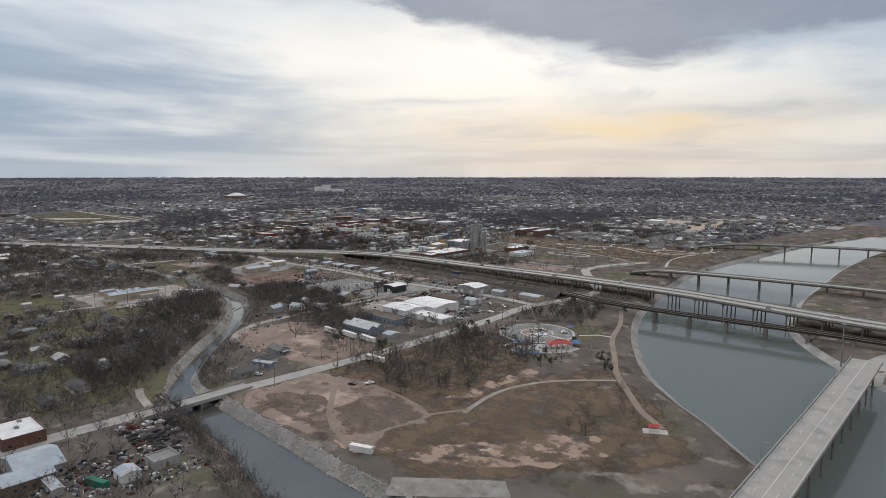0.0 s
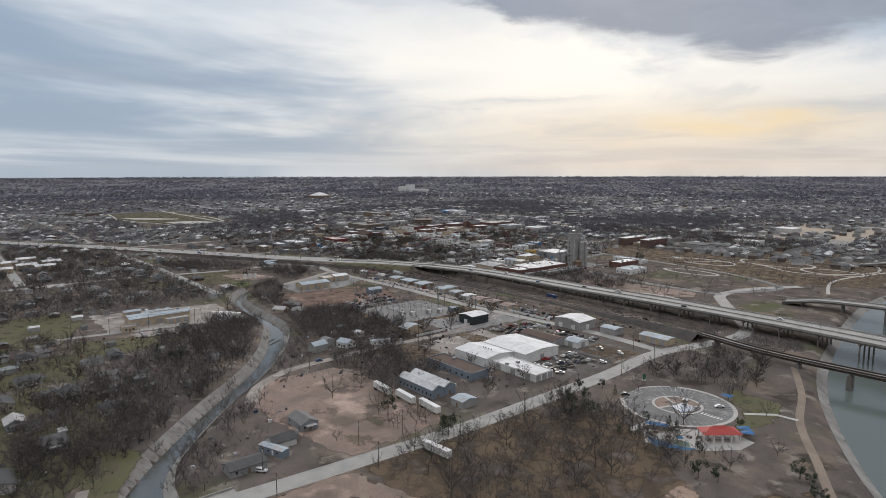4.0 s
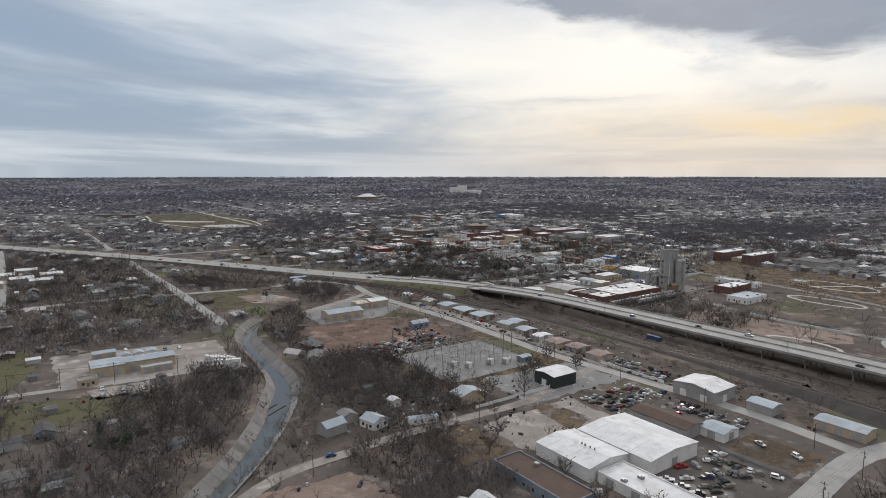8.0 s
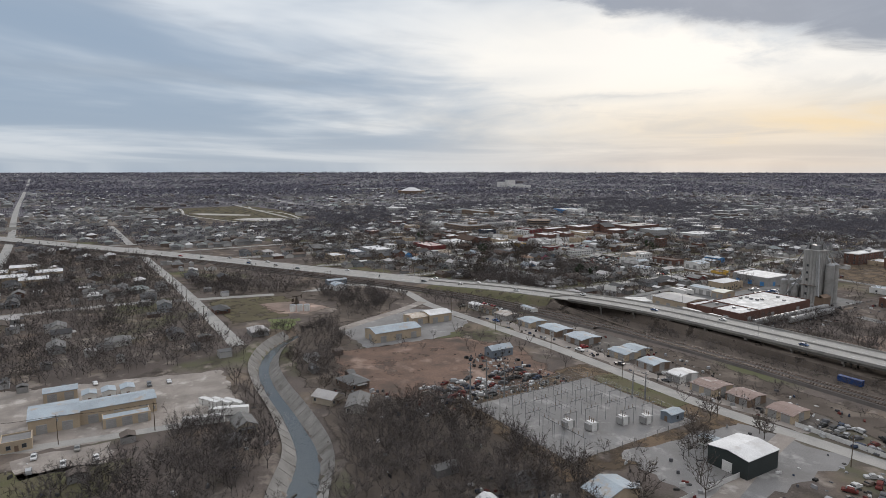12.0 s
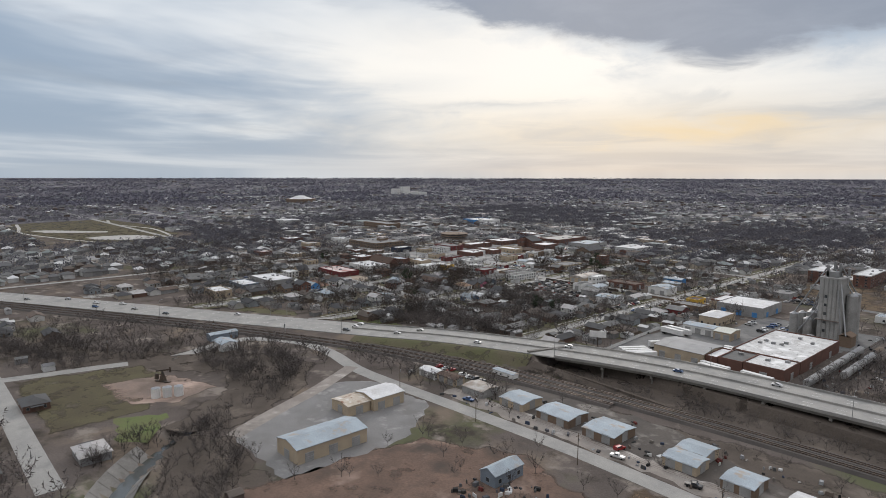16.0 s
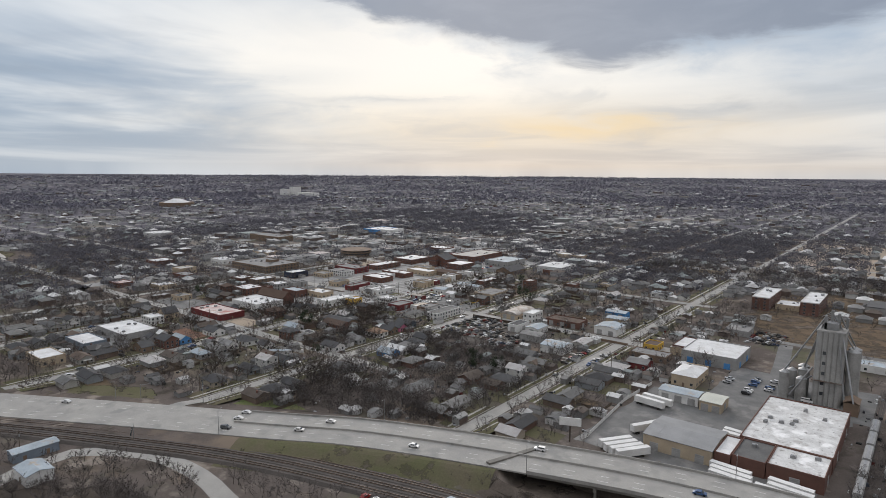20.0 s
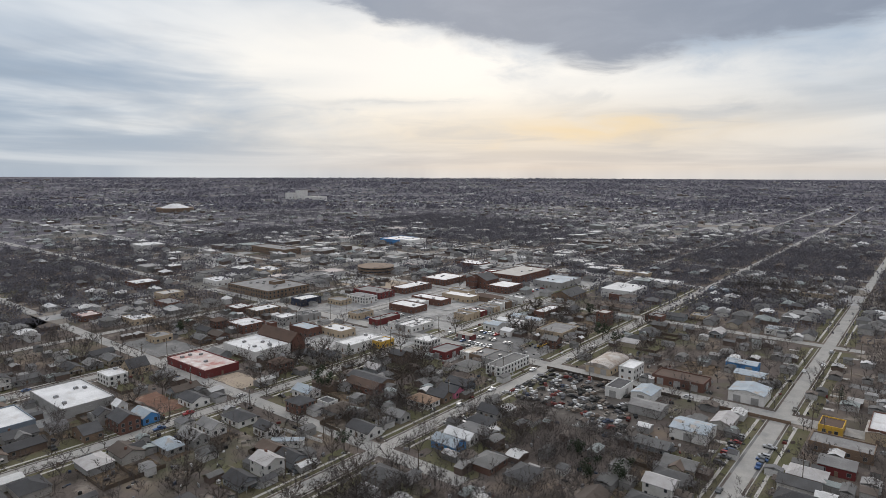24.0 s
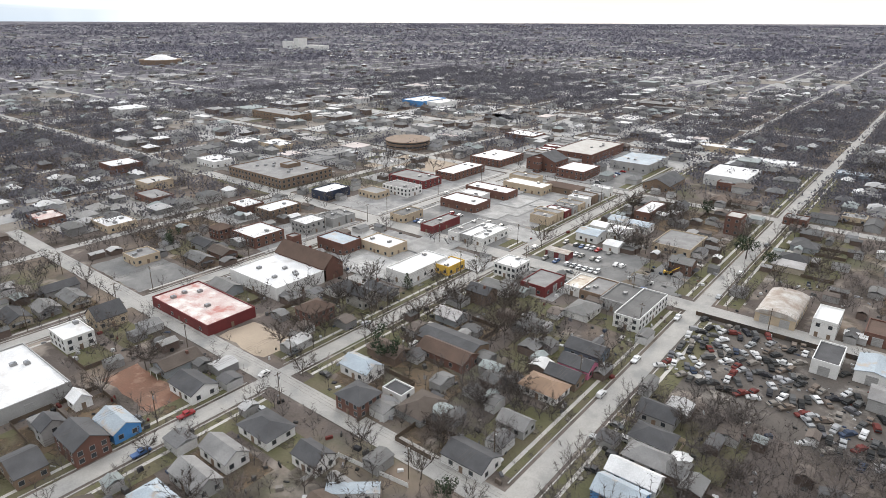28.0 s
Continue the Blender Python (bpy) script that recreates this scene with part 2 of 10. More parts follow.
WORN = mat("worn_bare_soil", (0.34, 0.245, 0.19), (0.26, 0.185, 0.14), 0.6, 1.2, 0.95, spots=[((0.42, 0.35, 0.3), 0.06, 0.1)], patchy=(0.10, 0.46, 0.56))
RIPRAP = mat("grey_riprap", (0.30, 0.285, 0.265), (0.2, 0.19, 0.175), 1.0, 1.3, 0.95, vary=0.3)
PALE = mat("pale_paving", (0.42, 0.4, 0.37), (0.36, 0.34, 0.315), 1.0, 3.0, 0.85)
PAINTED = mat("road_paint", (0.72, 0.71, 0.68), None, 3, 5, 0.7)
STEEL = mat("galvanised_steel", (0.33, 0.33, 0.33), (0.25, 0.25, 0.25), 2, 6, 0.5, 0.6)
DULLSTEEL = mat("dull_galvanised_steel", (0.27, 0.27, 0.27), (0.2, 0.2, 0.2), 2, 6, 0.75, 0.2)
DARKSTEEL = mat("dark_steel", (0.06, 0.055, 0.05), (0.1, 0.07, 0.05), 2, 6, 0.7, 0.3)
GLASS = mat("window_glass", (0.03, 0.035, 0.04), (0.05, 0.055, 0.06), 1, 4, 0.12, spec=0.6)
WOODPOLE = mat("weathered_pole", (0.12, 0.09, 0.065), (0.085, 0.065, 0.05), 2, 8, 0.9)
BARK = mat("grey_bark", (0.115, 0.098, 0.085), (0.078, 0.067, 0.058), 2, 6, 0.95, vary=0.25)
TWIG = mat("bare_twigs", (0.102, 0.083, 0.073), (0.062, 0.051, 0.045), 1, 5, 0.95, vary=0.35, spec=0.03, thin=0.1)
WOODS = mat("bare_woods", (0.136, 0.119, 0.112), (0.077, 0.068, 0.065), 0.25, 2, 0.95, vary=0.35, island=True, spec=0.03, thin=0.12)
# far ground, its blue-grey standing in for distance haze
HAZED_GROUND = mat("grey_leaf_litter", (0.164, 0.154, 0.17), (0.117, 0.11, 0.123), 0.02, 3, 1.0, spec=0.0, spots=[((0.09, 0.089, 0.097), 0.008, 0.25), ((0.22, 0.215, 0.215), 0.012, 0.2)])
# both far wood colours have the blue-grey of distance haze mixed in
HAZED_WOODS = mat("distant_bare_woods", (0.152, 0.147, 0.166), (0.104, 0.101, 0.115), 0.25, 2, 0.95, vary=0.16, island=True, spec=0.05, thin=0.3)
HAZED_HORIZON_WOODS = mat("horizon_bare_woods", (0.153, 0.15, 0.184), (0.115, 0.112, 0.138), 0.02, 2, 0.95, vary=0.12, island=True, spec=0.03, thin=0.1)
PINE = mat("evergreen_needles", (0.032, 0.046, 0.022), (0.022, 0.032, 0.018), 1, 4, 0.9, vary=0.2)
WHITE_ROOF = mat("white_membrane_roof", (0.66, 0.655, 0.65), (0.53, 0.525, 0.52), 1.2, 3, 0.7, spots=[((0.42, 0.4, 0.385), 0.16, 0.1)])
GREY_ROOF = mat("grey_gravel_roof", (0.25, 0.243, 0.235), (0.175, 0.17, 0.166), 1.2, 3, 0.9, spots=[((0.16, 0.15, 0.145), 0.15, 0.3)])
METAL_ROOF = mat("ribbed_metal_roof", (0.38, 0.43, 0.47), (0.3, 0.335, 0.36), 1.0, 3, 0.75, 0.05, spec=0.15, spots=[((0.32, 0.28, 0.24), 0.2, 0.1)])
RUST_ROOF = mat("rusty_metal_roof", (0.42, 0.40, 0.37), (0.26, 0.205, 0.165), 2.0, 4, 0.7, 0.1)
PINK_ROOF = mat("faded_pink_roof", (0.46, 0.35, 0.325), (0.52, 0.45, 0.42), 2.0, 4, 0.85, spots=[((0.34, 0.15, 0.13), 0.16, 0.45), ((0.56, 0.53, 0.5), 0.12, 0.2)])
STAINED_ROOF = mat("stained_white_roof", (0.62, 0.615, 0.6), (0.47, 0.46, 0.45), 1.6, 3, 0.75, spots=[((0.36, 0.345, 0.33), 0.22, 0.15), ((0.22, 0.21, 0.2), 0.5, -0.2), ((0.7, 0.69, 0.68), 0.1, 0.0)])
PATCHED_ROOF = mat("patched_rusty_roof", (0.52, 0.46, 0.38), (0.4, 0.33, 0.26), 2.5, 4, 0.75, spots=[((0.2, 0.1, 0.06), 0.35, 0.1), ((0.6, 0.58, 0.55), 0.25, 0.1)])
ROSE_ROOF = mat("weathered_rose_roof", (0.26, 0.19, 0.165), (0.2, 0.14, 0.12), 2.5, 4, 0.85, spots=[((0.36, 0.32, 0.3), 0.3, 0.1)])
PATCHY_WHITE_ROOF = mat("patchy_white_metal_roof", (0.56, 0.56, 0.56), (0.44, 0.44, 0.44), 2.0, 3, 0.75, spots=[((0.2, 0.19, 0.185), 0.4, -0.1), ((0.3, 0.29, 0.28), 0.22, 0.1)])
TAR_ROOF = mat("black_tar_roof", (0.085, 0.083, 0.082), (0.12, 0.117, 0.114), 1.5, 3, 0.8)
SEAM_ROOF = mat("grey_seamed_roof", (0.25, 0.252, 0.255), (0.205, 0.207, 0.21), 1.0, 3, 0.65, 0.1)
LIGHT_METAL_ROOF = mat("cream_metal_roof", (0.5, 0.5, 0.44), (0.42, 0.42, 0.37), 1.2, 3, 0.65)
BROWN_ROOF = mat("brown_shingle_roof", (0.105, 0.068, 0.052), (0.08, 0.054, 0.041), 1.5, 5, 0.9)
DARK_ROOF = mat("dark_shingle_roof", (0.085, 0.084, 0.086), (0.06, 0.059, 0.061), 1.5, 5, 0.9)
RED_ROOF = mat("red_metal_roof", (0.40, 0.055, 0.042), (0.34, 0.05, 0.04), 1.5, 4, 0.5)
BRICK = mat("red_brick_wall", (0.155, 0.078, 0.06), (0.12, 0.064, 0.05), 1.5, 6, 0.9)
REDPAINT = mat("red_painted_wall", (0.16, 0.032, 0.032), (0.125, 0.028, 0.028), 1.5, 6, 0.7)
TANWALL = mat("tan_wall", (0.46, 0.37, 0.265), (0.38, 0.31, 0.23), 1.5, 6, 0.85)
WHITEWALL = mat("white_wall", (0.70, 0.69, 0.67), (0.58, 0.57, 0.555), 1.5, 6, 0.75)
GREYWALL = mat("grey_wall", (0.34, 0.335, 0.325), (0.26, 0.255, 0.25), 1.5, 6, 0.85)
BLUEWALL = mat("blue_grey_metal_wall", (0.20, 0.235, 0.275), (0.16, 0.19, 0.225), 1.5, 6, 0.6)
BLACKWALL = mat("dark_metal_wall", (0.035, 0.045, 0.045), (0.03, 0.036, 0.036), 1.5, 6, 0.55)
NAVY = mat("navy_wall", (0.03, 0.04, 0.07), None, 1.5, 6, 0.6)
BROWNWALL = mat("brown_wall", (0.2, 0.14, 0.1), (0.16, 0.115, 0.085), 1.5, 6, 0.85)
YELLOW = mat("yellow_wall", (0.62, 0.38, 0.06), (0.5, 0.32, 0.06), 1.5, 6, 0.7)
SKYBLUE = mat("bright_blue_wall", (0.08, 0.26, 0.55), None, 1.5, 6, 0.6)
SILO = mat("stained_silo_concrete", (0.36, 0.35, 0.335), (0.26, 0.255, 0.245), 1.0, 2, 0.85, spots=[((0.19, 0.18, 0.17), 0.1, 0.2)])
HOUSEWALL = mat("house_siding", (0.5, 0.5, 0.5), None, 1.5, 5, 0.8,
                palette=[(0.6, 0.59, 0.57), (0.4, 0.385, 0.36), (0.3, 0.3, 0.3), (0.16, 0.095, 0.075), (0.42, 0.37, 0.3), (0.28, 0.3, 0.32), (0.62, 0.61, 0.59), (0.17, 0.125, 0.1)])
HOUSEROOF = mat("house_shingles", (0.1, 0.1, 0.1), None, 2.0, 5, 0.92,
                palette=[(0.1, 0.098, 0.098), (0.15, 0.147, 0.145), (0.06, 0.059, 0.061), (0.095, 0.076, 0.064), (0.185, 0.18, 0.174), (0.085, 0.084, 0.086), (0.14, 0.105, 0.085), (0.07, 0.069, 0.072), (0.45, 0.43, 0.42)])
FARWALL = mat("far_house_walls", (0.5, 0.5, 0.5), None, 1, 3, 0.85, island=True,
              palette=[(0.42, 0.415, 0.41), (0.3, 0.295, 0.29), (0.22, 0.217, 0.216), (0.14, 0.105, 0.09), (0.55, 0.545, 0.54)])
FARROOF = mat("far_house_roofs", (0.2, 0.2, 0.2), None, 1, 3, 0.9, island=True,
              palette=[(0.12, 0.118, 0.116), (0.18, 0.177, 0.174), (0.1, 0.098, 0.1), (0.14, 0.115, 0.1), (0.16, 0.155, 0.15), (0.26, 0.285, 0.28), (0.11, 0.108, 0.107), (0.28, 0.272, 0.264), (0.15, 0.146, 0.143), (0.42, 0.415, 0.41), (0.64, 0.635, 0.63), (0.15, 0.148, 0.15)])


def water_material():
    ma = bpy.data.materials.new("still_river_water")
    ma.use_nodes = True
    nt = ma.node_tree
    bs = nt.nodes["Principled BSDF"]
    bs.inputs["Base Color"].default_value = (0.10, 0.115, 0.108, 1)
    bs.inputs["Roughness"].default_value = 0.09
    bs.inputs["IOR"].default_value = 1.33
    bs.inputs["Specular IOR Level"].default_value = 0.5
    n = nt.nodes.new("ShaderNodeTexNoise")
    n.inputs["Scale"].default_value, n.inputs["Detail"].default_value = 0.35, 3
    g = nt.nodes.new("ShaderNodeNewGeometry")
    nt.links.new(g.outputs["Position"], n.inputs["Vector"])
    b = nt.nodes.new("ShaderNodeBump")
    b.inputs["Strength"].default_value, b.inputs["Distance"].default_value = 0.18, 0.3
    nt.links.new(n.outputs["Fac"], b.inputs["Height"])
    nt.links.new(b.outputs[0], bs.inputs["Normal"])
    return ma


WATER = water_material()

# ---- mesh helpers ----


class Build:
    """Collects vertices and faces with material slots, then makes one mesh."""

    def __init__(self):
        self.v, self.f, self.k = [], [], []

    def face(self, pts, k=0):
        n = len(self.v)
        self.v.extend(pts)
        self.f.append(tuple(range(n, n + len(pts))))
        self.k.append(k)
        return self

    def solid(self, v, f, k=0):
        n = len(self.v)
        self.v.extend(v)
        self.f.extend(tuple(i + n for i in q) for q in f)
        self.k.extend([k] * len(f))
        return self

    def box(self, x0, y0, z0, x1, y1, z1, k=0, taper=0.0):
        a = taper
        v = [(x0, y0, z0), (x1, y0, z0), (x1, y1, z0), (x0, y1, z0),
             (x0 + a, y0 + a, z1), (x1 - a, y0 + a, z1), (x1 - a, y1 - a, z1), (x0 + a, y1 - a, z1)]
        return self.solid(v, [(0, 3, 2, 1), (4, 5, 6, 7), (0, 1, 5, 4), (1, 2, 6, 5), (2, 3, 7, 6), (3, 0, 4, 7)], k)

    def rod(self, a, b, r0, r1=None, n=6, k=0, caps=True):
        a, b = Vector(a), Vector(b)
        r1 = r0 if r1 is None else r1
        w = (b - a).normalized()
        u = w.orthogonal().normalized()
        t = w.cross(u)
        v = []
        for c, r in ((a, r0), (b, r1)):
            for i in range(n):
                g = 2 * math.pi * i / n
                v.append(tuple(c + (u * math.cos(g) + t * math.sin(g)) * r))
        f = [(i, (i + 1) % n, n + (i + 1) % n, n + i) for i in range(n)]
        if caps:
            f += [tuple(range(n - 1, -1, -1)), tuple(range(n, 2 * n))]
        return self.solid(v, f, k)

    def gable(self, x0, y0, x1, y1, z, rise, over=0.4, along="x", k=0, thick=0.2):
        """A pitched roof slab with overhang and thickness."""
        x0, y0, x1, y1 = x0 - over, y0 - over, x1 + over, y1 + over
        if along == "x":
            m = (y0 + y1) / 2
            top = [(x0, y0, z), (x1, y0, z), (x1, m, z + rise), (x0, m, z + rise), (x0, y1, z), (x1, y1, z)]
        else:
            m = (x0 + x1) / 2
            top = [(x0, y1, z), (x0, y0, z), (m, y0, z + rise), (m, y1, z + rise), (x1, y1, z), (x1, y0, z)]
        low = [(a, b, c - thick) for a, b, c in top]
        f = [(0, 1, 2, 3), (3, 2, 5, 4), (6, 9, 8, 7), (9, 10, 11, 8), (0, 6, 7, 1), (4, 5, 11, 10), (0, 3, 9, 6), (3, 4, 10, 9), (1, 7, 8, 2), (2, 8, 11, 5)]
        return self.solid(top + low, f, k)

    def hip(self, x0, y0, x1, y1, z, rise, over=0.5, k=0):
        x0, y0, x1, y1 = x0 - over, y0 - over, x1 + over, y1 + over
        s = min(x1 - x0, y1 - y0) / 2
        if x1 - x0 >= y1 - y0:
            r = [(x0 + s, (y0 + y1) / 2, z + rise), (x1 - s + 0.01, (y0 + y1) / 2, z + rise)]
            f = [(0, 1, 5, 4), (1, 2, 5), (2, 3, 4, 5), (3, 0, 4)]
        else:
            r = [((x0 + x1) / 2, y0 + s, z + rise), ((x0 + x1) / 2, y1 - s + 0.01, z + rise)]
            f = [(0, 1, 4), (1, 2, 5, 4), (2, 3, 5), (3, 0, 4, 5)]
        return self.solid([(x0, y0, z), (x1, y0, z), (x1, y1, z), (x0, y1, z)] + r, f + [(3, 2, 1, 0)], k)

    def mesh(self, name, *mats, smooth=False):
        me = bpy.data.meshes.new(name)
        me.from_pydata(self.v, [], self.f)
        for m_ in mats:
            me.materials.append(m_)
        if len(mats) > 1:
            me.polygons.foreach_set("material_index", self.k)
        if smooth:
            me.polygons.foreach_set("use_smooth", [True] * len(self.f))
        me.update()
        return me


def tri_mesh(name, V, T, material):
    """A mesh from arrays of vertices and triangles."""
    me = bpy.data.meshes.new(name)
    me.vertices.add(len(V))
    me.vertices.foreach_set("co", np.asarray(V, dtype=np.float32).ravel())
    me.loops.add(len(T) * 3)
    me.loops.foreach_set("vertex_index", np.asarray(T, dtype=np.int32).ravel())
    me.polygons.add(len(T))
    me.polygons.foreach_set("loop_start", np.arange(0, len(T) * 3, 3, dtype=np.int32))
    me.materials.append(material)
    me.update(calc_edges=True)
    return me


def part(name, me, parent, label="", at=None):
    ob = new(name, me)
    ob.parent = parent
    if at is not None:
        ob.matrix_basis = at
    if label:
        ob["label"] = label
    return ob


def thing(name, m, label, category, group="", kind=""):
    ob = new(name)
    ob.empty_display_size = 0.5
    ob.matrix_basis = m
    return tagged(ob, label, category, group, kind)


def setting(name, me, label, category="", kind="structure"):
    return tagged(new(name, me), label, category or name.split("_")[0], "", kind)


# ---- plan: water, highway and ground ----
RIVER = [(420, 60, 60), (260, 120, 58), (120, 205, 58), (0, 285, 58), (-55, 335, 58), (-101, 375, 56), (-157, 470, 50), (-184, 588, 52), (-196, 714, 57),
         (-193, 873, 50), (-172, 1090, 45), (-120, 1300, 45), (0, 1550, 50), (250, 1800, 50)]
CANAL = [(-60, 150, 14), (-120, 128, 14), (-180, 127, 13), (-235, 134, 9), (-285, 138, 7), (-314, 141, 6.5), (-335.2, 151.7, 3.7), (-357, 169, 3.1), (-383, 192, 2.9), (-408.5, 217.5, 2.9), (-432, 238, 3.2), (-458, 256, 3.6), (-480, 268, 4.4),
         (-505, 279, 3.2), (-540, 284, 2.2), (-576, 286.5, 2), (-606, 292, 2), (-634, 306, 2), (-656, 327, 1.6), (-678, 358, 1.2), (-693, 384, 0.9), (-712, 393, 0.8),
         (-738, 378, 0.8), (-764, 350, 0.7), (-792, 322, 0.7), (-832, 312, 0.6)]
HIGHWAY = [(400, 478, 8.2), (150, 492, 8.2), (-55, 507, 8.2), (-120, 515, 8.2), (-212, 528, 8.2), (-328, 531, 8), (-415, 529, 7.4), (-500, 527, 7), (-560, 522, 7), (-615, 508, 6.6),
           (-680, 489, 4.4), (-720, 471, 2.8), (-780, 441, 1.8), (-858, 398, 1.5), (-948, 348, 1.4), (-1030, 300, 1.2), (-1200, 195, 1.0), (-1700, -120, 0.8)]


def spline(pts, step=6.0):
    """Points along a smooth curve through pts (any number of columns), about step metres apart in plan."""
    p = np.array(pts, float)
    out = []
    for i in range(len(p) - 1):
        a, b = p[max(i - 1, 0)], p[i]
        c, d = p[i + 1], p[min(i + 2, len(p) - 1)]
        n = max(1, int(np.hypot(*(c - b)[:2]) / step))
        for s in np.arange(n) / n:
            out.append(0.5 * (2 * b + (c - a) * s + (2 * a - 5 * b + 4 * c - d) * s * s + (3 * b - a - 3 * c + d) * s ** 3))
    out.append(p[-1])
    return np.array(out)


RIVER_LINE, CANAL_LINE, HIGHWAY_LINE = spline(RIVER, 14), spline(CANAL, 6), spline(HIGHWAY, 10)


def away(line, x, y):
    """Distance from the points to a line in plan, and the line's third column at the nearest place."""
    x, y = np.asarray(x, float), np.asarray(y, float)
    shape = x.shape
    x, y = x.ravel(), y.ravel()
    best, val = np.full(x.shape, 1e9), np.zeros(x.shape)
    line = line[::2] if len(line) % 2 else np.concatenate([line[::2], line[-1:]])
    a, b = line[:-1], line[1:]
    u = b[:, :2] - a[:, :2]
    uu = np.maximum((u * u).sum(1), 1e-6)
    for i in range(0, len(x), 4000):
        px, py = x[i:i + 4000, None] - a[:, 0], y[i:i + 4000, None] - a[:, 1]
        s = np.minimum(np.maximum((px * u[:, 0] + py * u[:, 1]) / uu, 0), 1)
        d = (px - s * u[:, 0]) ** 2 + (py - s * u[:, 1]) ** 2
        k = d.argmin(1)
        j = np.arange(len(k))
        best[i:i + 4000] = np.sqrt(d[j, k])
        val[i:i + 4000] = a[k, 2] + s[j, k] * (b[k, 2] - a[k, 2])
    return best.reshape(shape), val.reshape(shape)


def smooth(v):
    v = np.clip(v, 0, 1)
    return v * v * (3 - 2 * v)


def height(x, y):
    x, y = np.asarray(x, float), np.asarray(y, float)
    z = np.zeros(np.broadcast(x, y).shape)
    near = (np.abs(x + 300) < 900) & (y > -150) & (y < 2000)
    xs, ys = x[near], y[near]
    dr, wr = away(RIVER_LINE, xs, ys)
    dc, wc = away(CANAL_LINE, xs, ys)
    dh, zh = away(HIGHWAY_LINE, xs, ys)
    zz = -7.5 + 7.5 * smooth((dr - wr + 6) / 20)
    zz = np.minimum(zz, -5.2 + 5.2 * np.clip((dc - wc + 0.6) / 5.8, 0, 1))
    bank = np.where(xs < -618, (zh - 0.35) * smooth(1 - (dh - 14) / 12), -99)
    bank = np.where(dh > 26, -99, bank)
    z[near] = np.maximum(zz, bank)
    r = np.hypot(x + 400, y - 250)
    return z + 25 * smooth((r - 2400) / 2300) + 0.0


def spread(lo, hi, fine, reach):
    """Grid lines: fine inside lo..hi, ever wider out to reach."""
    mid = list(np.arange(lo, hi + fine, fine))
    a, s = mid[-1], fine
    while a < reach:
        s *= 1.14
        a += s
        mid.append(a)
    a, s = mid[0], fine
    while a > -reach:
        s *= 1.14
        a -= s
        mid.insert(0, a)
    return np.array(mid)


def lay_ground():
    gx, gy = spread(-730, 60, 4.0, 6500), spread(95, 620, 4.0, 6500)
    X, Y = np.meshgrid(gx, gy)
    Z = height(X, Y)
    nx, ny = len(gx), len(gy)
    V = np.stack([X.ravel(), Y.ravel(), Z.ravel()], 1)
    i = (np.arange(ny - 1)[:, None] * nx + np.arange(nx - 1)[None]).ravel()
    T = np.concatenate([np.stack([i, i + 1, i + nx + 1], 1), np.stack([i, i + nx + 1, i + nx], 1)])
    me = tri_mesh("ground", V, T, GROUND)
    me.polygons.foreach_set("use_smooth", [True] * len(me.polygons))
    # beyond the town centre, under dense bare trees, the ground colour holds blue-grey haze
    me.materials.append(HAZED_GROUND)
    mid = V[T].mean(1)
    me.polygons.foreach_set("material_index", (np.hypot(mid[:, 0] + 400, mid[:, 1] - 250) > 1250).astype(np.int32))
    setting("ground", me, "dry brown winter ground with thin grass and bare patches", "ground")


lay_ground()


def ribbon(name, pts, width, material, label, category, lift=0.06, step=5.0, z=None, kind="structure", thick=0.0, shift=0.0):
    """A strip laid on the ground along pts; z: a fixed level instead."""
    line = spline([(*p[:2], p[2] if len(p) > 2 else 0) for p in pts], step)
    t = np.gradient(line[:, :2], axis=0)
    t /= np.maximum(np.hypot(t[:, 0], t[:, 1])[:, None], 1e-6)
    nrm = np.stack([-t[:, 1], t[:, 0]], 1)
    w = width if np.isscalar(width) else line[:, 2][:, None] * 0 + width
    half = line[:, 2:3] + width if name.endswith("water") else np.full((len(line), 1), width / 2)
    c = line[:, :2] + nrm * shift
    L, R = c + nrm * half, c - nrm * half
    zl = (height(L[:, 0], L[:, 1]) if z is None else np.full(len(L), z)) + lift
    zr = (height(R[:, 0], R[:, 1]) if z is None else np.full(len(R), z)) + lift
    if z is None:
        zm = height(c[:, 0], c[:, 1]) + lift
        zl, zr = np.maximum(zl, zm), np.maximum(zr, zm)
    b = Build()
    n = len(c)
    v = [(*L[i], zl[i]) for i in range(n)] + [(*R[i], zr[i]) for i in range(n)]
    f = [(i, n + i, n + i + 1, i + 1) for i in range(n - 1)]
    b.solid(v, f)
    if thick:
        v2 = [(a, bb, cc - thick) for a, bb, cc in v]
        b.solid(v + v2, [(i, i + 1, 2 * n + i + 1, 2 * n + i) for i in range(n - 1)] + [(n + i, 3 * n + i, 3 * n + i + 1, n + i + 1) for i in range(n - 1)])
    return setting(name, b.mesh(name, material), label, category, kind)


ribbon("river_water", RIVER, 7.5, WATER, "calm grey river water reflecting the sky", "water", 0, 14, z=-5.0)
CANAL_WATER = mat("dark_canal_water", (0.062, 0.064, 0.058), (0.08, 0.078, 0.068), 0.3, 2, 0.09, spec=0.6)
ribbon("canal_water", CANAL, 1.2, CANAL_WATER, "shallow grey-green water in the canal", "water", 0, 6, z=-3.8)

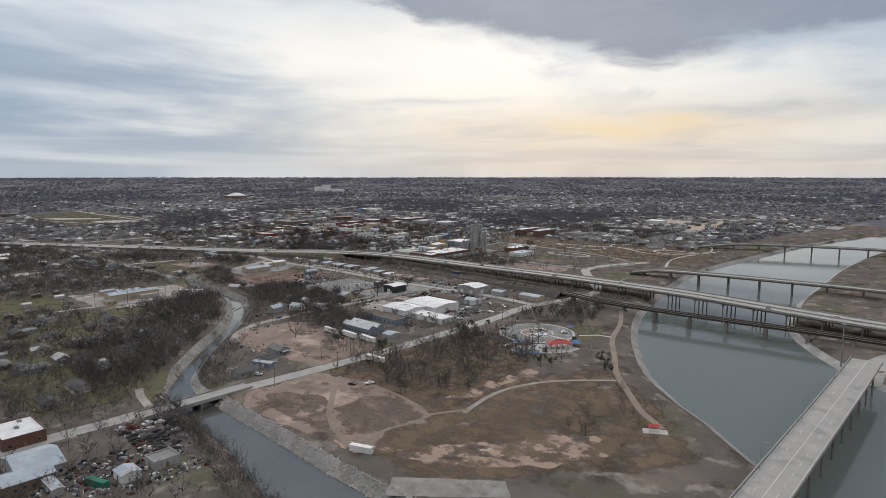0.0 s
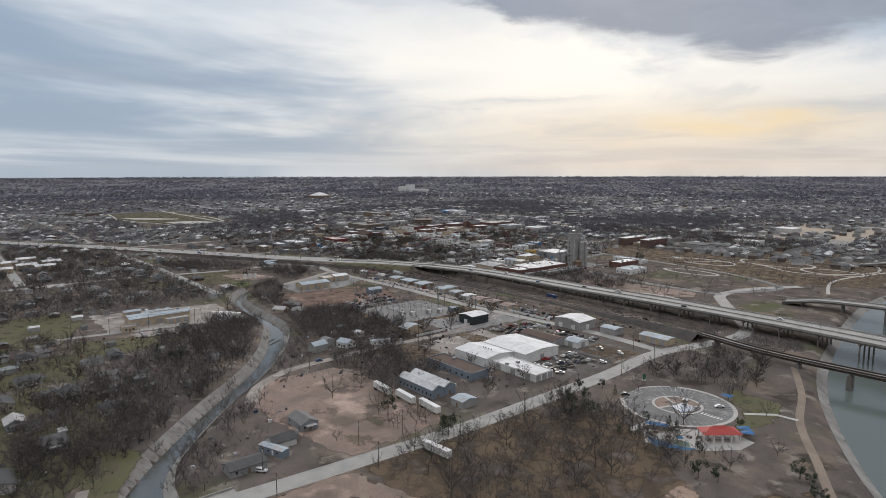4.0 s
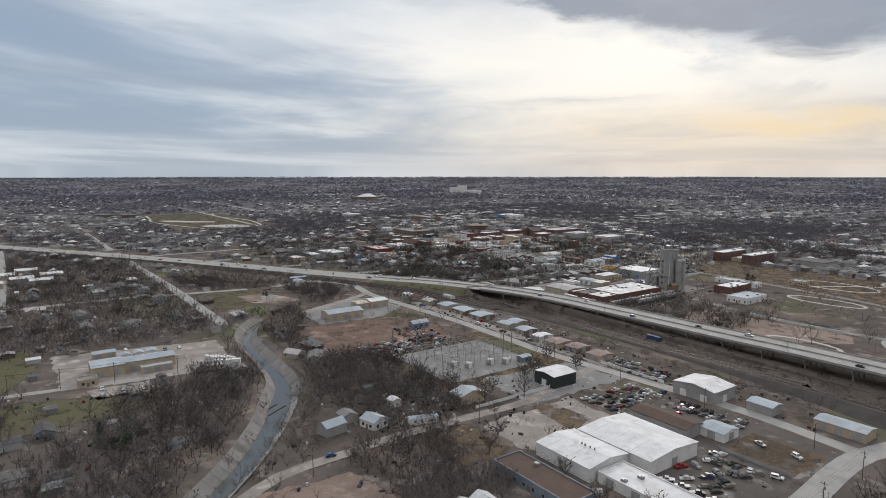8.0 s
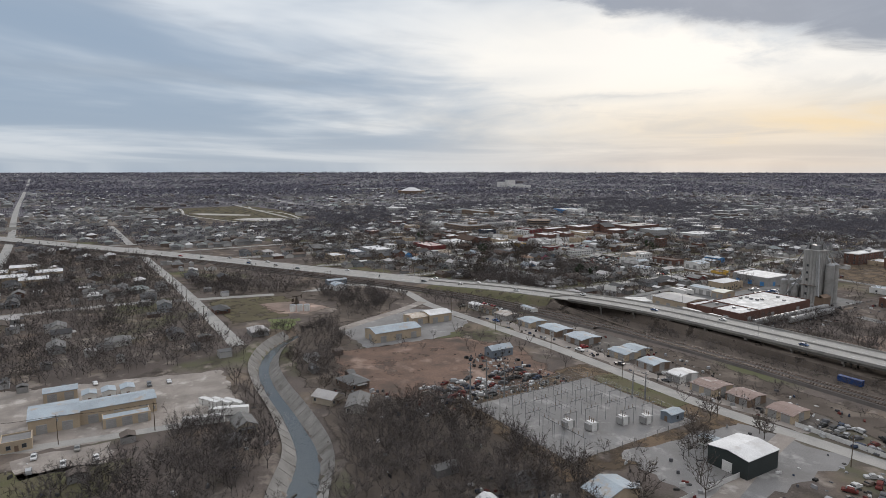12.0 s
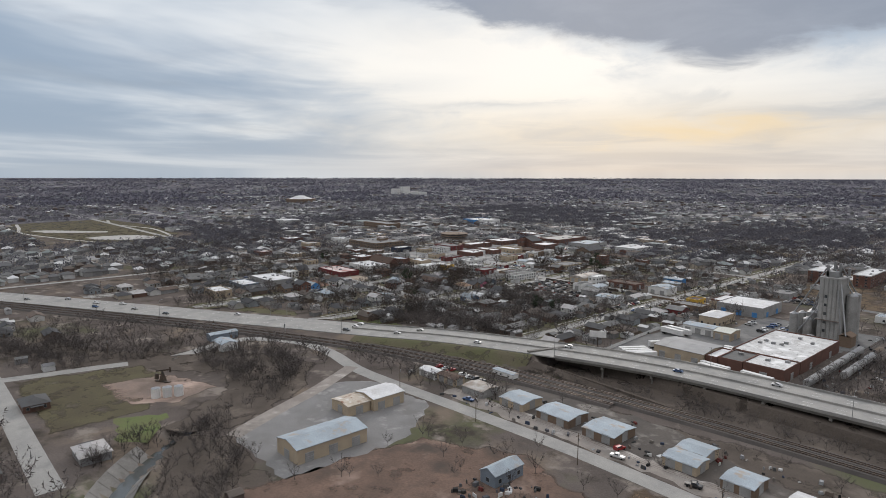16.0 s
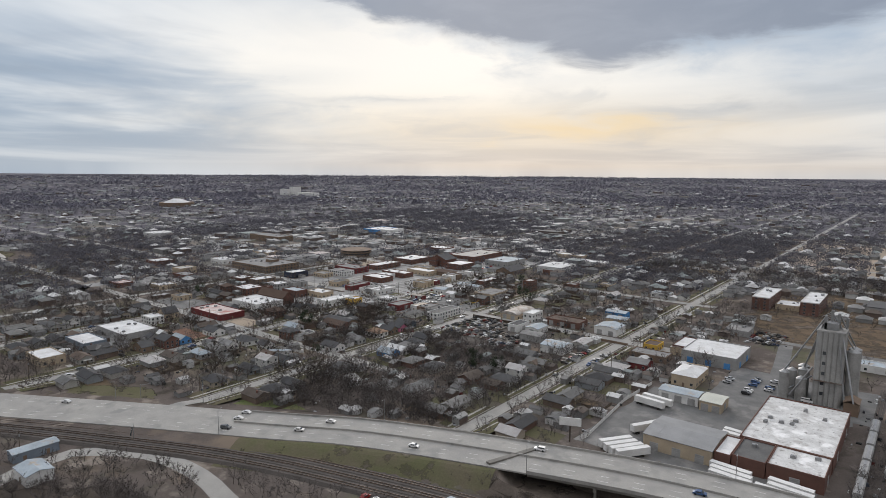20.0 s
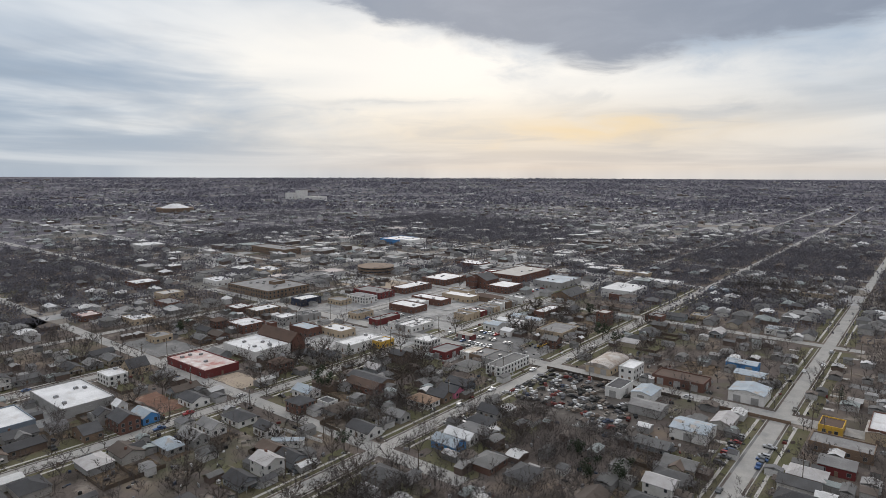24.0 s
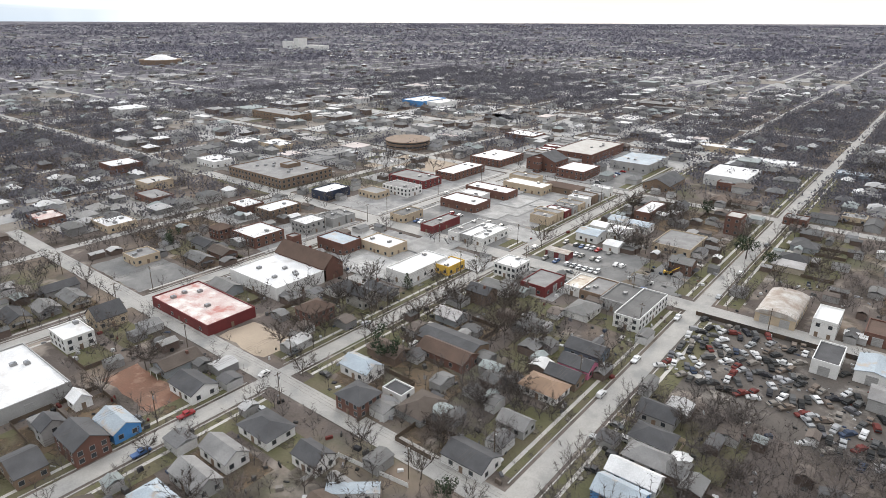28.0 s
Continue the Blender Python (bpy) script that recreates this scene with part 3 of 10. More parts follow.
# ---- roads ----
MAIN_ROAD = [(-290, 166), (-287, 210), (-284, 265), (-285, 320), (-286, 370), (-290, 410), (-290, 432), (-284, 458), (-278, 485), (-279, 520), (-305, 560), (-335, 600), (-350, 628), (-344, 675), (-320, 720)]
SHED_ROAD = [(-290, 433), (-343, 437), (-400, 433), (-456, 428), (-503, 429), (-551, 430), (-600, 428), (-652, 425), (-680, 425), (-712, 430), (-742, 426), (-766, 408), (-766, 392), (-757, 364), (-764, 330), (-772, 292)]
TRACK = mat("worn_earth_track", (0.235, 0.185, 0.145), (0.175, 0.138, 0.107), 0.6, 2.0, 0.95, bump=0.3)
ROADS = [  # name, points, width, material, label
    ("road_main", MAIN_ROAD, 9.5, CONCRETE, "pale concrete two-lane road past the park"),
    ("road_south", [(-296, -60), (-296, 60), (-295, 112)], 9.5, CONCRETE, "pale concrete two-lane road past the park"),
    ("road_sheds", SHED_ROAD, 7.5, CONCRETE, "dusty concrete road along a row of metal sheds"),
    ("road_levee", [(-372, 205), (-390, 216), (-405, 240), (-408, 269), (-410, 294), (-409, 326), (-408, 363), (-417, 398), (-424, 428)], 6, GRAVEL, "gravel track curving along the canal"),
    ("road_ramp", [(-682, 425), (-665, 395), (-653, 368), (-642, 346)], 7, GRAVEL, "gravel drive down to the canal sheds"),
    ("road_west", [(-640, 288), (-754, 288), (-852, 287), (-1037, 282), (-1400, 276)], 8, CONCRETE, "worn concrete street through bare woods"),
    ("road_cross", [(-772, 292), (-783, 238), (-783, 150), (-785, -60)], 8, CONCRETE, "worn concrete street through bare woods"),
    ("road_lane", [(-560, 150), (-554, 190), (-549, 220), (-545, 255), (-541, 268)], 5, CONCRETE, "narrow lane beside a storage yard"),
    ("road_far_left", [(-800, 157), (-1225, 156), (-2000, 130), (-4200, 84)], 9, CONCRETE, "avenue running to the horizon"),
    ("road_elevator", [(-560, 542), (-562, 600), (-563, 640), (-568, 700), (-575, 760)], 8, ASPHALT, "worn asphalt lane beside the grain elevator"),
    ("road_mill", [(-500, 640), (-420, 625), (-350, 628)], 8, ASPHALT, "asphalt street past the park"),
    ("road_park_north", [(-350, 640), (-330, 700), (-400, 740), (-520, 760), (-640, 770)], 7, ASPHALT, "asphalt street past the park"),
    ("path_river", [(-226, 462), (-206, 420), (-192, 381), (-172, 345), (-157, 318), (-140, 296), (-120, 272), (-106, 261)], 3.4, TRACK, "pale gravel path along the river bank"),
    ("path_park", [(-183, 216), (-187, 235), (-187, 256), (-176, 282), (-151, 306)], 2.6, GRAVEL, "pale curved path through dry grass"),
    ("track_field", [(-196, 160), (-196, 180), (-193, 202), (-218, 210), (-244, 212), (-268, 208)], 2.2, TRACK, "dirt track across the dry field"),
    ("track_cross", [(-276, 207), (-262, 199), (-249, 190), (-229, 172), (-210, 162), (-195, 156)], 3.0, TRACK, "dirt track across the dry field"),
    ("track_meadow", [(-194, 203), (-188, 214), (-184, 220)], 2.2, TRACK, "dirt track across the dry field"),
    ("path_link_river", [(-213, 373), (-203, 383), (-194, 384)], 2.4, PALE, "pale path from the parking loop"),
    ("drive_south", [(-301, 119), (-318, 122), (-330, 126)], 4, GRAVEL, "short pale gravel drive off the road"),
]
TOWN_X = [-659, -777, -867, -957, -1045, -1135, -1225, -1310, -1400, -1490, -1580, -1670, -1760, -1850, -1940]
TOWN_Y = [561, 700, 845, 1000, 1140, 1280, 1420, 1560, 1700, 1840, 1980, 2120, 2260]


def highway_y(x):
    h = HIGHWAY_LINE[::-1]
    return float(np.interp(x, h[:, 0], h[:, 1]))


for k, tx in enumerate(TOWN_X):
    y0 = highway_y(tx) + (4 if tx in (-777,) else 22)
    if -1800 < tx < -1350:
        y0 = 612  # the streets end at the pond meadow
    ROADS.append((f"street_{k + 1}", [(tx, y0), (tx, (y0 + 2400) / 2), (tx, 2400 + (k % 3) * 300)], 6.6 if tx in (-659, -777) else 6.4, CONCRETE, "worn pale concrete town street"))
for k, ty in enumerate(TOWN_Y):
    x0 = {561: -735, 700: -600, 845: -640, 1000: -420}.get(ty, -300 - 20 * (k % 4))
    ROADS.append((f"street_{k + 30}", [(x0, ty), ((x0 - 2100) / 2, ty), (-2100 - 200 * (k % 3), ty)], 10 if ty in (700, 1000) else 7.8, CONCRETE, "worn pale concrete town street"))
SEGMENTS = []
for k, (name, pts, width, material, label) in enumerate(ROADS):
    ribbon(name, pts, width, material, label, "road", 0.06 + 0.004 * k, 9.0)
    line = np.array([(*p, width / 2) for p in pts]) if name.startswith("street") else spline([(*p, width / 2) for p in pts], 30)
    line = line[[0, -1]] if name.startswith("street") else line
    SEGMENTS += [(*a, *b) for a, b in zip(line[:-1], line[1:])]
for k in range(0, len(HIGHWAY_LINE) - 1, 3):
    a, b = HIGHWAY_LINE[k], HIGHWAY_LINE[min(k + 3, len(HIGHWAY_LINE) - 1)]
    SEGMENTS.append((a[0], a[1], 15, b[0], b[1], 15))
for a, b in zip([(-1200, 170), (-900, 352), (-766, 424), (-668, 462), (-500, 486), (-330, 481)], [(-900, 352), (-766, 424), (-668, 462), (-500, 486), (-330, 481), (-244, 464)]):
    SEGMENTS.append((*a, 9, *b, 9))
SEGMENTS = np.array(SEGMENTS)
RECTS = []


def free(x, y, gap=1.0, water=True, rect_gap=None):
    """True where a point keeps clear of roads, buildings and water."""
    x, y = np.asarray(x, float), np.asarray(y, float)
    ok = np.ones(x.shape, bool)
    sa, su = SEGMENTS[:, :2], SEGMENTS[:, 3:5] - SEGMENTS[:, :2]
    uu = (su * su).sum(1) + 1e-9
    for i in range(0, len(x), 2000):
        px, py = x[i:i + 2000, None] - sa[:, 0], y[i:i + 2000, None] - sa[:, 1]
        s = np.minimum(np.maximum((px * su[:, 0] + py * su[:, 1]) / uu, 0), 1)
        d = np.sqrt((px - s * su[:, 0]) ** 2 + (py - s * su[:, 1]) ** 2) - SEGMENTS[:, 2]
        ok[i:i + 2000] &= d.min(1) > gap
    g = gap if rect_gap is None else rect_gap
    ok &= ~((x > -1765) & (x < -1330) & (y > 405) & (y < 598))  # the open pond meadow
    for cx, cy, hw, hd in RECTS:
        ok &= (np.abs(x - cx) > hw + g) | (np.abs(y - cy) > hd + g)
    if water:
        dr, wr = away(RIVER_LINE, x, y)
        dc, wc = away(CANAL_LINE, x, y)
        ok &= (dr > wr + 12) & (dc > wc + 8 + gap)
    return ok


# ---- highway, railway and bridges ----


def sweep(line, profile, closed=True):
    """Carries a closed cross-section of (offset to the left, height) along a line of (x, y, z)."""
    line = np.asarray(line, float)
    t = np.gradient(line[:, :2], axis=0)
    t /= np.hypot(t[:, 0], t[:, 1])[:, None]
    b = Build()
    m = len(profile)
    v = []
    for (x, y, z), (tx, ty) in zip(line[:, :3], t):
        v += [(x - ty * o, y + tx * o, z + h) for o, h in profile]
    f = [(i * m + j, i * m + (j + 1) % m, (i + 1) * m + (j + 1) % m, (i + 1) * m + j) for i in range(len(line) - 1) for j in range(m)]
    f += [tuple(range(m - 1, -1, -1)), tuple(range((len(line) - 1) * m, len(line) * m))]
    return b.solid(v, f)


def bar(o, w, z0, z1):
    return [(o - w / 2, z0), (o - w / 2, z1), (o + w / 2, z1), (o + w / 2, z0)]


def viaduct(name, line, width, label, bents, columns, low=-6.0, girders=4, median=True, depth=1.3, rails=True):
    root = thing(name, pose(0, 0, 0), label, "bridge", kind="structure")
    part("deck", sweep(line, [(-width / 2, -0.4), (-width / 2, 0), (width / 2, 0), (width / 2, -0.4)]).mesh("deck", CONCRETE), root)
    for o in (-width / 2 + 0.2, width / 2 - 0.2):
        part("barrier", sweep(line, bar(o, 0.35, 0.004, 0.9)).mesh("barrier", CONCRETE), root)
    if median:
        part("median_barrier", sweep(line, bar(0, 0.5, 0.004, 0.8)).mesh("median_barrier", CONCRETE), root)
    for i in range(girders):
        o = -width / 2 + 1.2 + i * (width - 2.4) / (girders - 1)
        part("girder", sweep(line, bar(o, 0.5, -0.4 - depth, -0.404)).mesh("girder", DARKCONC), root)
    line = np.asarray(line)
    dist = np.concatenate([[0], np.cumsum(np.hypot(*np.diff(line[:, :2], axis=0).T))])
    for d in np.arange(bents / 2, dist[-1], bents):
        c = np.array([np.interp(d, dist, line[:, k]) for k in range(3)])
        e = np.array([np.interp(d + 1, dist, line[:, k]) for k in range(3)])
        yaw = math.degrees(math.atan2(e[1] - c[1], e[0] - c[0]))
        top = c[2] - 0.4 - depth
        half = width / 2 - 0.6
        cap = part("pier_cap", Build().box(-0.6, -half, top - 1.1, 0.6, half, top - 0.004, taper=0.08).mesh("pier_cap", DARKCONC), root, at=pose(c[0], c[1], 0, 0, 0, yaw))
        for j in range(columns):
            o = -half + 1.6 + j * (2 * half - 3.2) / max(columns - 1, 1) if columns > 1 else 0
            part("column", Build().rod((0, o, low), (0, o, top - 1.1), 0.5, n=10).mesh("column", DARKCONC), cap)
    return root


DARKCONC = mat("weathered_bridge_concrete", (0.22, 0.205, 0.185), (0.15, 0.14, 0.125), 1.0, 2.5, 0.9)
deck_line = HIGHWAY_LINE[HIGHWAY_LINE[:, 0] > -622]
viaduct("highway_bridge", deck_line, 25, "long concrete highway bridge on rows of columns", 24, 4, girders=5)
grade = HIGHWAY_LINE[HIGHWAY_LINE[:, 0] < -608]
grade = grade[:, :]
part_road = sweep(grade, [(-12.5, -0.6), (-12.5, 0.0), (12.5, 0.0), (12.5, -0.6)]).mesh("highway", CONCRETE)
setting("road_highway", part_road, "wide pale concrete highway with worn lanes", "road")
setting("trim_highway_median", sweep(grade[grade[:, 0] > -745], bar(0, 0.5, 0.004, 0.8)).mesh("median", CONCRETE), "concrete median barrier of the highway", "barrier")
setting("trim_highway_rail", sweep(grade[grade[:, 0] > -745], bar(-12.2, 0.3, 0.004, 0.8)).mesh("rail", CONCRETE), "low concrete edge barrier", "barrier")
setting("wall_abutment", Build().box(-1, -12.6, -3, 1, 12.6, 7.0).mesh("abutment", DARKCONC), "concrete bridge abutment", "wall").matrix_basis = pose(-622, 505.5, 0, 0, 0, 160)
markings = Build()
for o in (-8.6, -5.0, 5.0, 8.6):
    hl = HIGHWAY_LINE
    dist = np.concatenate([[0], np.cumsum(np.hypot(*np.diff(hl[:, :2], axis=0).T))])
    for d in np.arange(200, dist[-1] - 500, 12.0):
        p = [np.array([np.interp(d + q, dist, hl[:, k]) for k in range(3)]) for q in (0, 3.6)]
        u = (p[1] - p[0]) / np.linalg.norm(p[1] - p[0])
        nx_, ny_ = -u[1], u[0]
        markings.face([(p[i][0] + nx_ * (o + s), p[i][1] + ny_ * (o + s), p[i][2] + 0.012) for i, s in ((0, -0.09), (1, -0.09), (1, 0.09), (0, 0.09))])
setting("lane_marking", markings.mesh("lane_marking", PAINTED), "white dashed lane lines on the highway", "marking", "stuff")

viaduct("river_road_bridge", spline([(-51.5, 60, 9.5), (-51.5, 200, 9.5), (-51.5, 330, 9.5), (-52, 404, 9.5)], 15), 15, "concrete road bridge low over the river", 20, 3, low=-8, girders=4, median=False, depth=1.0)
lines = Build()
for o, w, gap in ((-6.6, 0.12, 0), (6.6, 0.12, 0), (-3.4, 0.12, 1), (0, 0.14, 0), (3.4, 0.12, 1)):
    for k in range(0, 340, 10):
        lines.face([(-51.5 + o - w / 2, 62 + k, 9.514), (-51.5 + o + w / 2, 62 + k, 9.514), (-51.5 + o + w / 2, 62 + k + (3.5 if gap else 10), 9.514), (-51.5 + o - w / 2, 62 + k + (3.5 if gap else 10), 9.514)])
setting("lane_marking_bridge", lines.mesh("lane_marking", PAINTED), "worn lane lines on the river bridge", "marking", "stuff")
viaduct("park_road_bridge", spline([(-300, 634, 2), (-274, 636, 6.5), (-224, 642, 7.5), (-148, 651, 7.5), (-75, 656, 7.5), (200, 668, 7)], 15), 13, "slender concrete road bridge over the river", 28, 3, low=-8, girders=4, median=False)
viaduct("far_road_bridge", spline([(-330, 905, 1), (-285, 923, 7), (-219, 949, 8), (-116, 979, 8), (200, 1060, 7)], 15), 13, "distant concrete road bridge over the river", 32, 3, low=-8, girders=4, median=False)
ribbon("road_bridge_end", [(-51, 404), (-49, 440), (-30, 470), (60, 480)], 14, CONCRETE, "concrete road beyond the river bridge", "road", 0.1)

RAIL = [(-1600, -90, 1), (-1200, 170, 1), (-1000, 296, 1), (-900, 352, 1), (-818, 398, 1), (-766, 424, 1), (-718, 446, 1), (-668, 462, 1), (-600, 477, 1), (-500, 486, 1), (-400, 486, 1.4), (-330, 481, 3.6), (-288, 474, 5), (-244, 464, 5.2),
        (-180, 464, 5.2), (-105, 470, 5.2), (-50, 472, 5.2), (150, 464, 5.2), (400, 440, 5)]
rail_line = spline(RAIL, 9)
BALLAST = mat("dark_ballast", (0.092, 0.08, 0.073), (0.066, 0.058, 0.053), 1, 2.5, 0.95, bump=0.5)
RAILSTEEL = mat("rusty_rail", (0.13, 0.09, 0.07), None, 1, 4, 0.5, 0.4)
west = rail_line[rail_line[:, 0] < -284]
low_ = west.copy()
prof_h = 1.0
for off, tag in ((0, 1), (5.2, 2), (-5.2, 3)):
    tr = west if tag == 1 else west[west[:, 0] < -330] if tag == 2 else west[(west[:, 0] < -560) & (west[:, 0] > -1000)]
    b = Build()
    t = np.gradient(tr[:, :2], axis=0)
    t /= np.hypot(t[:, 0], t[:, 1])[:, None]
    v = []
    for (x, y, z), (tx, ty) in zip(tr, t):
        for o, h in ((-2.2 - 1.5 * z, -0.3), (-2.2, z), (2.2, z), (2.2 + 1.5 * z, -0.3)):
            v.append((x - ty * (o + off), y + tx * (o + off), h + (0.03 if tag == 2 else 0.015 if tag == 3 else 0)))
    f = [(i * 4 + j, i * 4 + j + 1, i * 4 + 5 + j, i * 4 + 4 + j) for i in range(len(tr) - 1) for j in range(3)]
    b.solid(v, f)
    setting(f"ground_ballast_{tag}", b.mesh("ballast", BALLAST), "dark stone railway bed", "railway")
    for o in (-0.75, 0.75):
        setting(f"rail_{tag}", sweep(tr, bar(off + o, 0.16, 0.06, 0.32)).mesh("rail", RAILSTEEL), "steel railway rail", "rail")
    sl = Build()
    dist = np.concatenate([[0], np.cumsum(np.hypot(*np.diff(tr[:, :2], axis=0).T))])
    for d in np.arange(0, dist[-1], 1.6):
        c = [np.interp(d, dist, tr[:, k]) for k in range(3)]
        e = [np.interp(d + 0.5, dist, tr[:, k]) for k in range(3)]
        n_ = math.hypot(e[0] - c[0], e[1] - c[1]) or 1
        ux, uy = (e[0] - c[0]) / n_, (e[1] - c[1]) / n_
        q = [(c[0] + ux * a_ - uy * (o_ + off), c[1] + uy * a_ + ux * (o_ + off), c[2] + 0.07) for a_, o_ in ((-0.25, -1.3), (0.25, -1.3), (0.25, 1.3), (-0.25, 1.3))]
        sl.face(q)
    setting(f"sleepers_{tag}", sl.mesh("sleepers", WOODPOLE), "worn wooden sleepers", "sleeper", "stuff")
east = rail_line[rail_line[:, 0] >= -292]
rb = viaduct("railway_bridge", east, 5.2, "old dark railway bridge on heavy stone piers", 26, 1, low=-8, girders=2, median=False, depth=1.6)
for ob in rb.children_recursive:
    if ob.name.startswith("column"):
        ob.data = Build().box(-1.2, -2.4, -8, 1.2, 2.4, 2.0).mesh("column", DARKCONC)
    if ob.name.startswith(("girder", "barrier")):
        ob.data.materials[0] = DARKSTEEL
road_bridge = thing("canal_road_bridge", pose(-292.5, 139, 0, 0, 0, 90), "low concrete road bridge over the canal", "bridge", kind="structure")
part("deck", Build().box(-28, -5.2, -0.7, 28, 5.2, 0.25).mesh("deck", CONCRETE), road_bridge)
for o in (-5.0, 5.0):
    part("parapet", Build().box(-28, o - 0.18, 0.254, 28, o + 0.18, 1.0).mesh("parapet", CONCRETE), road_bridge)
for o in (-14, 0, 14):
    part("pier", Build().box(o - 0.4, -4.8, -8, o + 0.4, 4.8, -0.704).mesh("pier", DARKCONC), road_bridge)

# ---- buildings ----
CACHE = {}


def frame_window(w, h):
    """A window with a raised frame round one recessed pane, in one piece."""
    b = Build()
    o, i = (w / 2, h), (w / 2 - 0.07, h - 0.07)
    v = [(-o[0], 0, 0), (o[0], 0, 0), (o[0], 0, h), (-o[0], 0, h), (-o[0], -0.08, 0), (o[0], -0.08, 0), (o[0], -0.08, h), (-o[0], -0.08, h),
         (-i[0], -0.08, 0.1), (i[0], -0.08, 0.1), (i[0], -0.08, i[1]), (-i[0], -0.08, i[1]), (-i[0], -0.03, 0.1), (i[0], -0.03, 0.1), (i[0], -0.03, i[1]), (-i[0], -0.03, i[1])]
    f = []
    for a_ in (0, 4, 8):
        for k in range(4):
            f.append((a_ + k, a_ + (k + 1) % 4, a_ + 4 + (k + 1) % 4, a_ + 4 + k))
    b.solid(v, f, 0)
    b.f.append((12, 13, 14, 15))
    b.k.append(1)
    return b


def window_mesh(w, h, frame_mat=None):
    key = ("window", round(w, 1), round(h, 1), frame_mat)
    if key not in CACHE:
        CACHE[key] = frame_window(w, h).mesh("window", frame_mat or GREYWALL, GLASS)
    return CACHE[key]


def door_mesh(w, h, m_):
    key = ("door", round(w, 1), round(h, 1), m_)
    if key not in CACHE:
        b = Build()
        n = max(2, int(h / 0.6))
        side = [(0, 0)] + [q for i in range(n) for q in ((-0.1, h * i / n + 0.02), (-0.1, h * (i + 0.85) / n), (-0.05, h * (i + 0.9) / n))] + [(0, h)]
        q = len(side)
        b.solid([(-w / 2, y, z) for y, z in side] + [(w / 2, y, z) for y, z in side],
                [(i, i + 1, q + i + 1, q + i) for i in range(q - 1)] + [tuple(range(q)), tuple(range(2 * q - 1, q - 1, -1))])
        CACHE[key] = b.mesh("door", m_)
    return CACHE[key]


def unit_mesh():
    if "unit" not in CACHE:
        b = Build().box(-1, -0.8, 0, 1, 0.8, 1.0, taper=0.05).rod((0.3, 0, 1.0), (0.3, 0, 1.15), 0.45, n=8)
        CACHE["unit"] = b.mesh("rooftop_unit", STEEL)
    return CACHE["unit"]


def sides(w, d):
    """For each wall: length and the pose of its middle at the foot, looking outwards along -y of the pose."""
    return ((w, pose(0, -d / 2, 0, 0, 0, 0)), (d, pose(w / 2, 0, 0, 0, 0, 90)), (w, pose(0, d / 2, 0, 0, 0, 180)), (d, pose(-w / 2, 0, 0, 0, 0, 270)))


